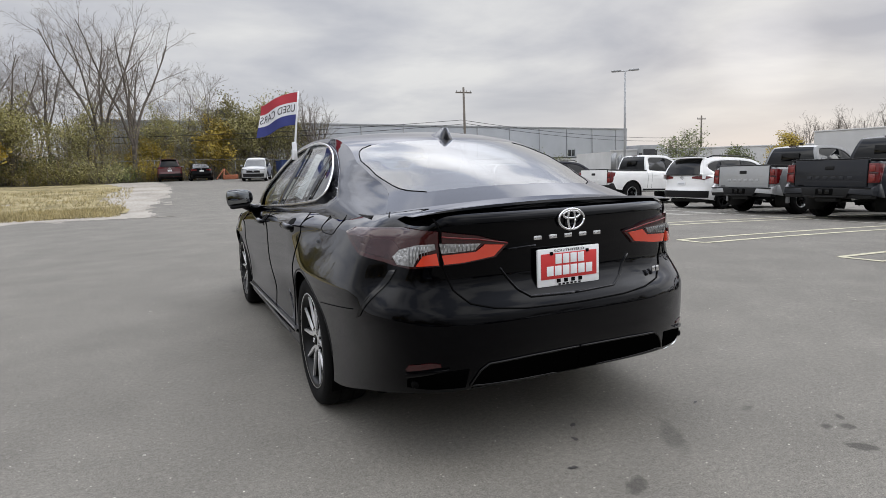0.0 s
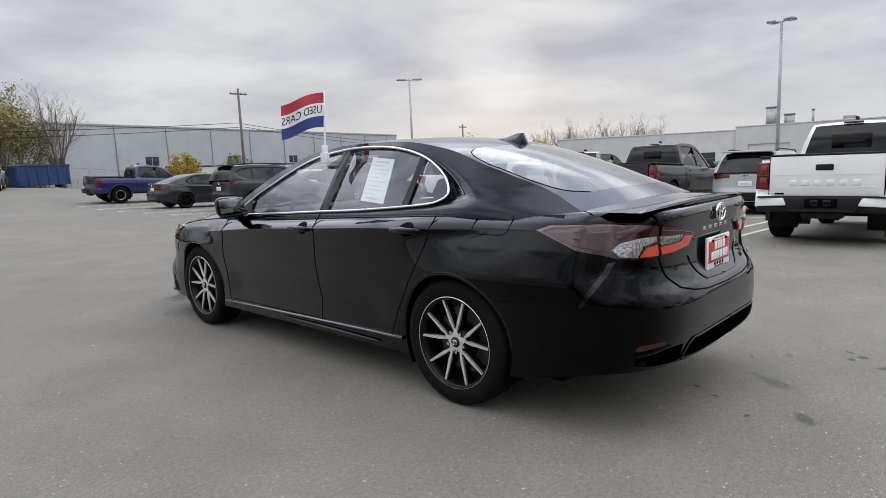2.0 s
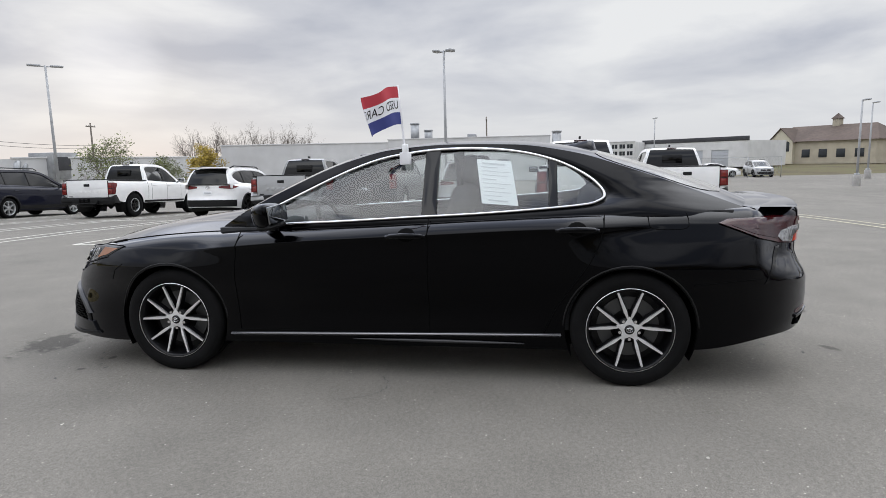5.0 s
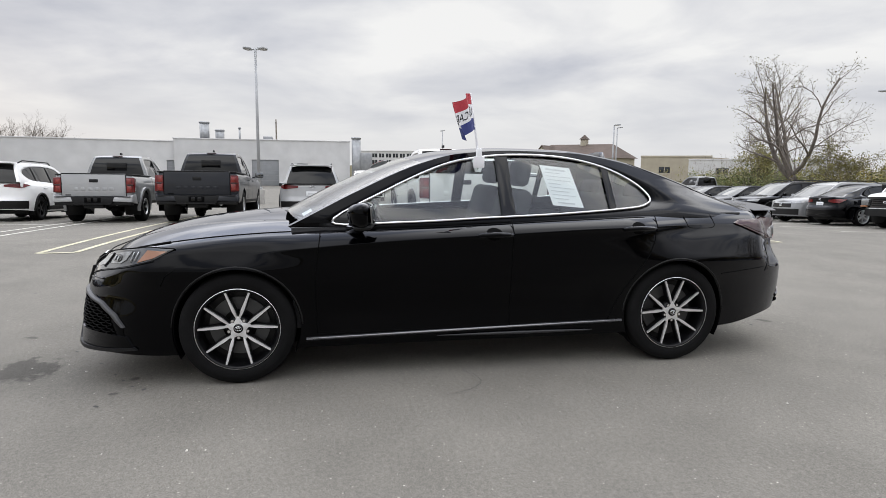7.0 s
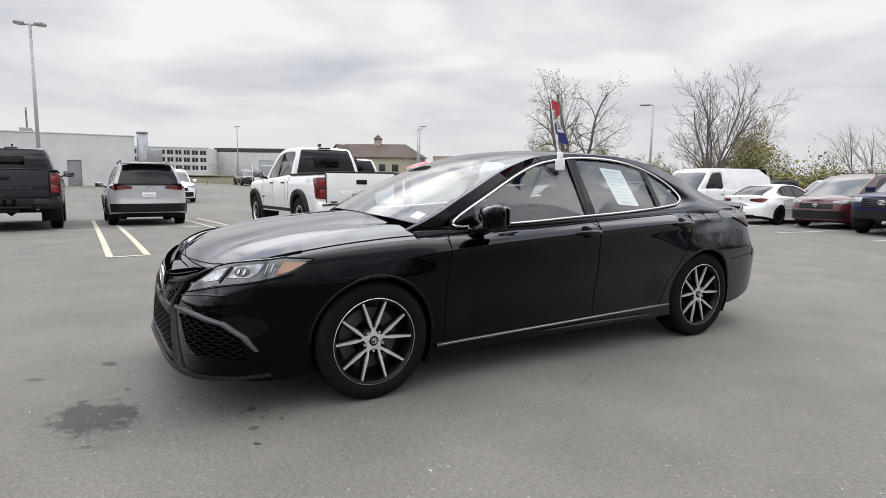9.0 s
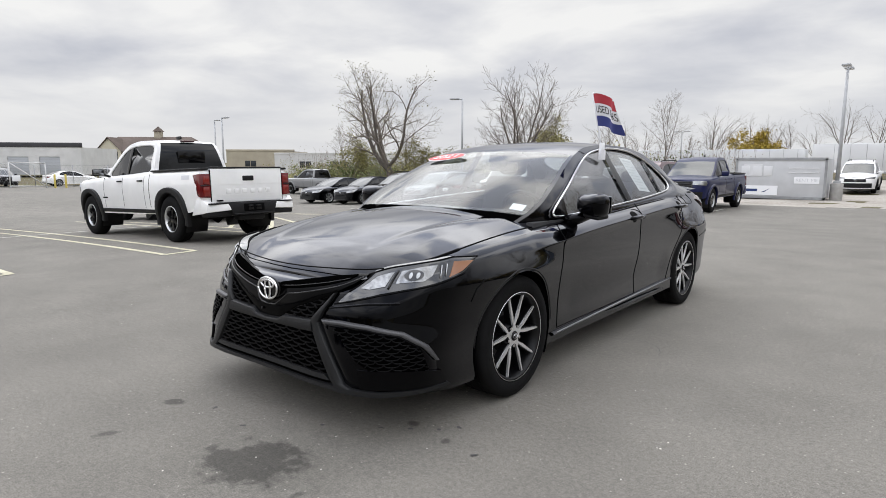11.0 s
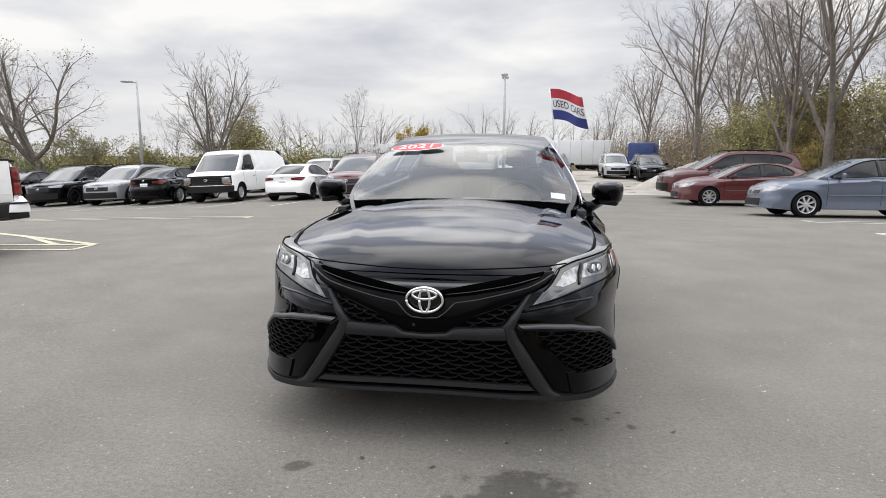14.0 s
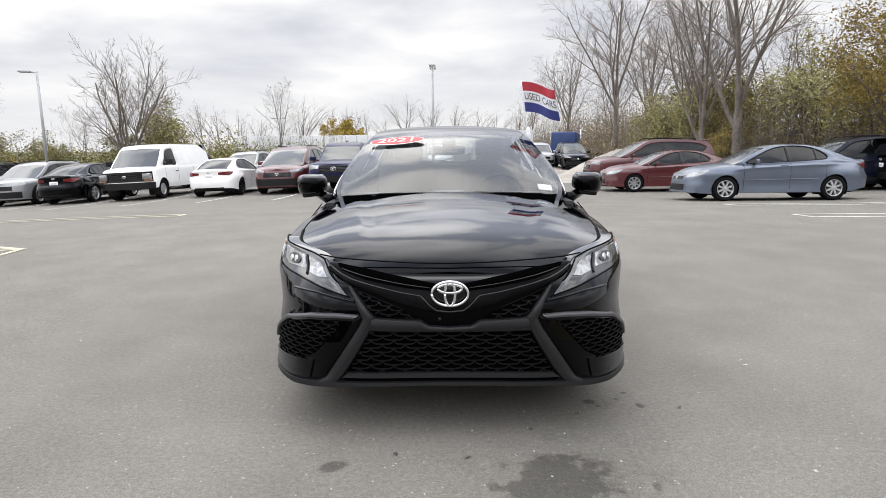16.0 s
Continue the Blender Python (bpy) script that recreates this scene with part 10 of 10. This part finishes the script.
    for side in (-1, 1):
        part("seat_cushion", bbox("seat_cushion", side * 0.36 - 0.25, side * 0.36 + 0.25, -0.28, 0.26, 0.42, 0.60, 0.07, 3), CLOTH, root)
        part("seat_back", bevelled(Soup().box(-0.25, 0.25, -0.07, 0.07, 0.0, 0.62), "seat_back", 0.06, 4), CLOTH, root, m=pose(side * 0.36, -0.27, 0.55, 16, 0, 0))
        part("head_restraint", bevelled(Soup().box(-0.13, 0.13, -0.05, 0.05, 0.0, 0.18), "head_restraint", 0.045, 4), CLOTH, root, m=pose(side * 0.36, -0.445, 1.165, 10, 0, 0))
        part("rear_head_restraint", bevelled(Soup().box(-0.13, 0.13, -0.05, 0.05, 0.0, 0.14), "rear_head_restraint", 0.045, 4), CLOTH, root, m=pose(side * 0.40, -1.33, 1.06, 16, 0, 0))
    part("rear_bench", bevelled(Soup().box(-0.66, 0.66, -0.08, 0.08, 0, 0.62), "rear_bench", 0.06, 4), CLOTH, root, m=pose(0, -1.12, 0.50, 18, 0, 0))
    sw = Soup().tube([(0.185 * math.cos(a), 0, 0.185 * math.sin(a)) for a in np.linspace(0, 2 * math.pi, 33)], 0.016, 8)
    sw.box(-0.18, 0.18, -0.012, 0.012, -0.025, 0.03).lathe([(0.001, 0.03), (0.06, 0.02), (0.07, -0.02)], 16, pose(0, 0, 0, 0, 0, -90))
    part("steering_wheel", sw.mesh("steering_wheel", True), TRIM, root, m=pose(-0.36, 0.50, 0.90, -24, 0, 0))
    part("rear_view_mirror", bbox("rear_view_mirror", -0.12, 0.12, -0.02, 0.02, -0.03, 0.035, 0.015, 3), TRIM, root, m=pose(0, 0.24, 1.235))
    part("sensor_box", bbox("sensor_box", -0.05, 0.05, -0.05, 0.06, -0.03, 0.03, 0.015, 3), TRIM, root, m=pose(0, 0.32, 1.275, 30, 0, 0))
    # price sheet inside the rear side window, year sticker and small label on the windscreen
    x0 = lambda y, z: -(float(cb.x(y, z)) - 0.020)
    v = [(x0(y, z), y, z) for y, z in ((-0.525, 1.315), (-0.735, 1.295), (-0.785, 1.036), (-0.570, 1.054))]
    v += [(p[0] + 0.0015, p[1], p[2]) for p in v]
    pp = part("window_sheet", mesh("window_sheet", v, [(0, 1, 2, 3), (7, 6, 5, 4), (0, 4, 5, 1), (1, 5, 6, 2), (2, 6, 7, 3), (3, 7, 4, 0)], False), WHITEPAPER, root, "printed white sheet taped inside the window")
    A, B, D = Vector(v[0]), Vector(v[1]), Vector(v[3])
    for r, (c0, c1, h) in enumerate(((0.15, 0.8, 0.010), (0.1, 0.6, 0.005), (0.1, 0.9, 0.004), (0.1, 0.85, 0.004), (0.1, 0.5, 0.005), (0.1, 0.9, 0.004), (0.1, 0.7, 0.004), (0.1, 0.88, 0.004), (0.1, 0.6, 0.004), (0.2, 0.75, 0.008))):
        t = 0.07 + r * 0.092
        q = [A + (B - A) * c + (D - A) * (t + dt) + Vector((-0.0015, 0, 0)) for c, dt in ((c0, 0), (c1, 0), (c1, h / 0.24), (c0, h / 0.24))]
        part("print_bar", mesh("print_bar", q + [p + Vector((0.001, 0, 0)) for p in q], [(0, 1, 2, 3), (7, 6, 5, 4)], False), GREYINK, pp)

    def on_ws(q, frac, off=0.006):
        k = frac * (i1 - 1)
        yy, zz, bb, cc = (np.interp(k, np.arange(cb.n), arr) for arr in (cb.ye, cb.ze, cb.by, cb.cz))
        xe = float(cb.x(yy, zz))
        return Vector((xe * q, yy + bb * (1 - abs(q) ** 2.4) + off * 0.5, zz + cc * (1 - abs(q) ** 2.4) + off))
    c, ex, ez = on_ws(0.60, 0.895, 0.014), (on_ws(0.8, 0.895) - on_ws(0.4, 0.895)), (on_ws(0.6, 1.0) - on_ws(0.6, 0.6))
    ex.normalize(); ez.normalize()
    nz = ez.cross(ex).normalized()
    M = Matrix((( -ex.x, ez.x, nz.x, c.x), (-ex.y, ez.y, nz.y, c.y), (-ex.z, ez.z, nz.z, c.z), (0, 0, 0, 1)))
    if nz.z < 0:
        M = M @ Matrix.Diagonal((1, 1, -1, 1))
    def oval(a, b, z0, z1, nm):
        n = 40
        v = [(a * math.cos(2 * math.pi * k / n), b * math.sin(2 * math.pi * k / n), z) for z in (z0, z1) for k in range(n)]
        return mesh(nm, v, [tuple(range(n, 2 * n)), tuple(range(n))[::-1]] + [(k, (k + 1) % n, n + (k + 1) % n, n + k) for k in range(n)], False)
    st = part("year_sticker", oval(0.20, 0.070, 0.0, 0.002, "year_sticker"), WHITEPAPER, root, "red oval year sticker on the windscreen", m=M)
    part("sticker_face", oval(0.192, 0.062, 0.002, 0.004, "sticker_face"), REDPAPER, st)
    word_on("2021", 0.10, st, WHITEPAPER, pose(0, 0, 0.0055), "white year figures", 0.0005, 1.0, 0.26)
    c2 = on_ws(-0.84, 0.22, -0.006)
    e1, e2 = (on_ws(-0.80, 0.22, -0.006) - on_ws(-0.88, 0.22, -0.006)).normalized(), (on_ws(-0.84, 0.30, -0.006) - on_ws(-0.84, 0.14, -0.006)).normalized()
    e3 = e1.cross(e2).normalized()
    part("window_label", bbox("window_label", -0.045, 0.045, -0.032, 0.032, -0.001, 0.001, 0.0005), WHITEPAPER, root, "small white label", m=Matrix(((e1.x, e2.x, e3.x, c2.x), (e1.y, e2.y, e3.y, c2.y), (e1.z, e2.z, e3.z, c2.z), (0, 0, 0, 1))))
    for y in (sp["wyF"], sp["wyR"]):
        for side in (-1, 1):
            add_wheel(root, sp, y, side)
            part("arch_liner", arch_liner(sp, y, side), BLACKINK, root)
            bow = [(sh.sy(y + (sp["arch"] + 0.012) * math.cos(a), side), sp["wr"] + (sp["arch"] + 0.012) * math.sin(a)) for a in np.linspace(0.05, math.pi - 0.05, 21)]
            part("arch_lip", sh.line(bow, 0.006, -0.003, 6, 0.03), TRIM, root)
    part("underbody", bbox("underbody", -0.72, 0.72, -1.98, 2.0, 0.19, 0.30, 0.03), BLACKINK, root)
    # unseen black panels added below both overhangs to keep light off the ground
    part("rear_light_block", bbox("rear_light_block", -0.70, 0.70, -2.36, -1.90, 0.345, 0.375, 0.01), BLACKINK, root)
    part("front_light_block", bbox("front_light_block", -0.72, 0.72, 1.95, 2.28, 0.245, 0.275, 0.01), BLACKINK, root)
    return root


ONCE = {}


def mat_once(name):
    if name not in ONCE:
        ONCE[name] = {"headlight_housing": lambda: mat(name, (0.022, 0.023, 0.025), 0.10, 0.0, coat=1.0, var=0.3, scale=25),
                      "lamp_facet": lambda: mat(name, (0.28, 0.285, 0.29), 0.28, 0.7, coat=1.0, var=0.6, scale=45, bump=0.5, bscale=55),
                      "lamp_bowl": lambda: mat(name, (0.26, 0.265, 0.27), 0.25, 0.8, coat=1.0, var=0.4, scale=40),
                      "rear_clear": lambda: mat(name, (0.34, 0.34, 0.34), 0.25, 0.6, coat=1.0, var=0.6, scale=70, bump=0.6, bscale=80),
                      "lamp_smoke": lambda: mat(name, (0.040, 0.018, 0.020), 0.12, 0.3, coat=0.3, var=0.4, scale=14),
                      "skirt_edge": lambda: mat(name, (0.30, 0.30, 0.31), 0.3, 0.6),
                      "satin_lip": lambda: mat(name, (0.06, 0.06, 0.063), 0.35, 0.2),
                      "mesh_black": lambda: mat(name, (0.0012, 0.0012, 0.0012), 0.8, spec=0.0),
                      "mesh_bar": lambda: mat(name, (0.0045, 0.0045, 0.005), 0.5, spec=0.12),
                      "panel_black": lambda: mat(name, (0.0012, 0.0012, 0.0014), 0.14, spec=0.05),
                      "ridge_black": lambda: mat(name, (0.007, 0.007, 0.0075), 0.25, spec=0.4),
                      "satin_skirt": lambda: mat(name, (0.022, 0.022, 0.024), 0.30),
                      "satin_frame": lambda: mat(name, (0.007, 0.0073, 0.008), 0.42, spec=0.3, bump=0.1, bscale=500)}[name]()
    return ONCE[name]


def mirror_shell(side):
    """Rounded mirror housing, thicker outboard."""
    v, f, n, m_ = [], [], 20, 12
    for i in range(m_ + 1):
        a = -math.pi / 2 + math.pi * i / m_
        for k in range(n):
            b = 2 * math.pi * k / n
            c, s_ = math.cos(b), math.sin(b)
            r = math.cos(a)
            x = math.copysign(abs(c) ** 0.55, c) * r ** 0.6 * 0.110
            z = math.copysign(abs(s_) ** 0.62, s_) * r ** 0.6 * 0.064 * (1.0 + 0.18 * side * x / 0.118)
            y = math.sin(a) * (0.085 if a > 0 else 0.048)
            v.append((x, y, z))
    for i in range(m_):
        for k in range(n):
            k2 = (k + 1) % n
            f.append((i * n + k, i * n + k2, (i + 1) * n + k2, (i + 1) * n + k))
    me = mesh("door_mirror", v, f)
    fix_normals(me)
    return me


def inside_loop(L, p):
    c = False
    for i in range(len(L)):
        a, b = L[i], L[(i + 1) % len(L)]
        if (a[1] > p[1]) != (b[1] > p[1]) and p[0] < (b[0] - a[0]) * (p[1] - a[1]) / (b[1] - a[1]) + a[0]:
            c = not c
    return c


def honey(sh, loop, side, w, h, off, r=0.0040):
    """Wide honeycomb bars over a grille opening, kept within its outline."""
    ss, zs = [p[0] for p in loop], [p[1] for p in loop]
    s = Soup()
    row = 0
    z = min(zs)
    while z < max(zs) + h:
        x = min(ss) - w + (w / 2 if row % 2 else 0)
        while x < max(ss) + w:
            cell = [(x + w * a, z + h * b) for a, b in ((-0.5, 0.5), (-0.44, 0.22), (-0.34, 0.06), (-0.17, 0.0), (0.0, 0.0), (0.17, 0.0), (0.34, 0.06), (0.44, 0.22), (0.5, 0.5))]
            for a, b in zip(cell[:-1], cell[1:]):
                if inside_loop(loop, a) and inside_loop(loop, b):
                    P = sh.at(np.array([a[0], b[0]]), np.array([a[1], b[1]]), off)
                    s.tube([Vector(P[0]), Vector(P[1])], r, 4, False)
            x += w
        z += h * 0.5
        row += 1
    return s.mesh("honeycomb")


make_hero()


# ---- window flag ----
def make_flag():
    base, top = Vector((-0.640, -0.09, 1.345)), Vector((-0.575, -0.04, 1.775))
    root = thing("window_flag", "red, white and blue flag clipped to the car window", "flag", Matrix.Translation(base))
    up = top - base
    part("pole", Soup().tube([(0, 0, -0.02), up * 0.3, up * 0.65, up], [0.009, 0.007, 0.006, 0.005], 8).mesh("pole", True), CLOTHWHITE, root)
    part("clip", bbox("clip", -0.016, 0.012, -0.035, 0.035, -0.055, 0.02, 0.006), CLOTHWHITE, root)
    part("clip_bracket", bbox("clip_bracket", -0.014, 0.016, -0.018, 0.018, 0.0, 0.07, 0.006), WHITEPAPER, root)
    fly = Vector((-0.87, 0.48, -0.10)).normalized()
    side = fly.cross(Vector((0, 0, 1))).normalized()
    L, H = 0.29, 0.235

    def at(u, w):
        p = up * (0.985 - w * H / up.length) + fly * (u * L)
        amp = 0.035 * u
        return p + side * (amp * math.sin(u * 8.0 + w * 2.2)) + Vector((0, 0, -0.05 * u * u + 0.018 * u * math.sin(5 * u + 1)))
    for nm, w0, w1, mt in (("red_band", 0.0, 0.30, CLOTHRED), ("white_band", 0.30, 0.68, CLOTHWHITE), ("blue_band", 0.68, 1.0, CLOTHBLUE)):
        n, m_ = 26, 5
        v, f = [], []
        for layer in (0.0006, -0.0006):
            for i in range(n + 1):
                for j in range(m_ + 1):
                    v.append(at(i / n, w0 + (w1 - w0) * j / m_) + side * layer)
        o = (n + 1) * (m_ + 1)
        for i in range(n):
            for j in range(m_):
                a = i * (m_ + 1) + j
                f.append((a, a + 1, a + m_ + 2, a + m_ + 1))
                f.append((o + a, o + a + m_ + 1, o + a + m_ + 2, o + a + 1))
        part(nm, mesh(nm, v, f), mt, root)
    for layer in (0.002, -0.002):
        cu = bpy.data.curves.new("lettering", "FONT")
        cu.body, cu.size, cu.align_x, cu.align_y = "USED CARS", 0.075, "CENTER", "CENTER"
        tmp = bpy.data.objects.new("lettering", cu)
        scene.collection.objects.link(tmp)
        bpy.context.view_layer.update()
        me = bpy.data.meshes.new_from_object(tmp)
        bpy.data.objects.remove(tmp)
        bm = bmesh.new(); bm.from_mesh(me)
        bmesh.ops.triangulate(bm, faces=bm.faces)
        bmesh.ops.subdivide_edges(bm, edges=[e for e in bm.edges if e.calc_length() > 0.03], cuts=2)
        xs = [q.co.x for q in bm.verts]
        k = 0.92 / (max(xs) - min(xs))
        for q in bm.verts:
            # read from the car's front, as the word runs away from the pole
            q.co = at(0.52 + q.co.x * k, 0.49 - q.co.y / H * 1.0) + side * layer
        bm.to_mesh(me); bm.free()
        me.materials.clear()
        part("lettering", me, BLACKINK, root, "dark lettering across the white band")


make_flag()
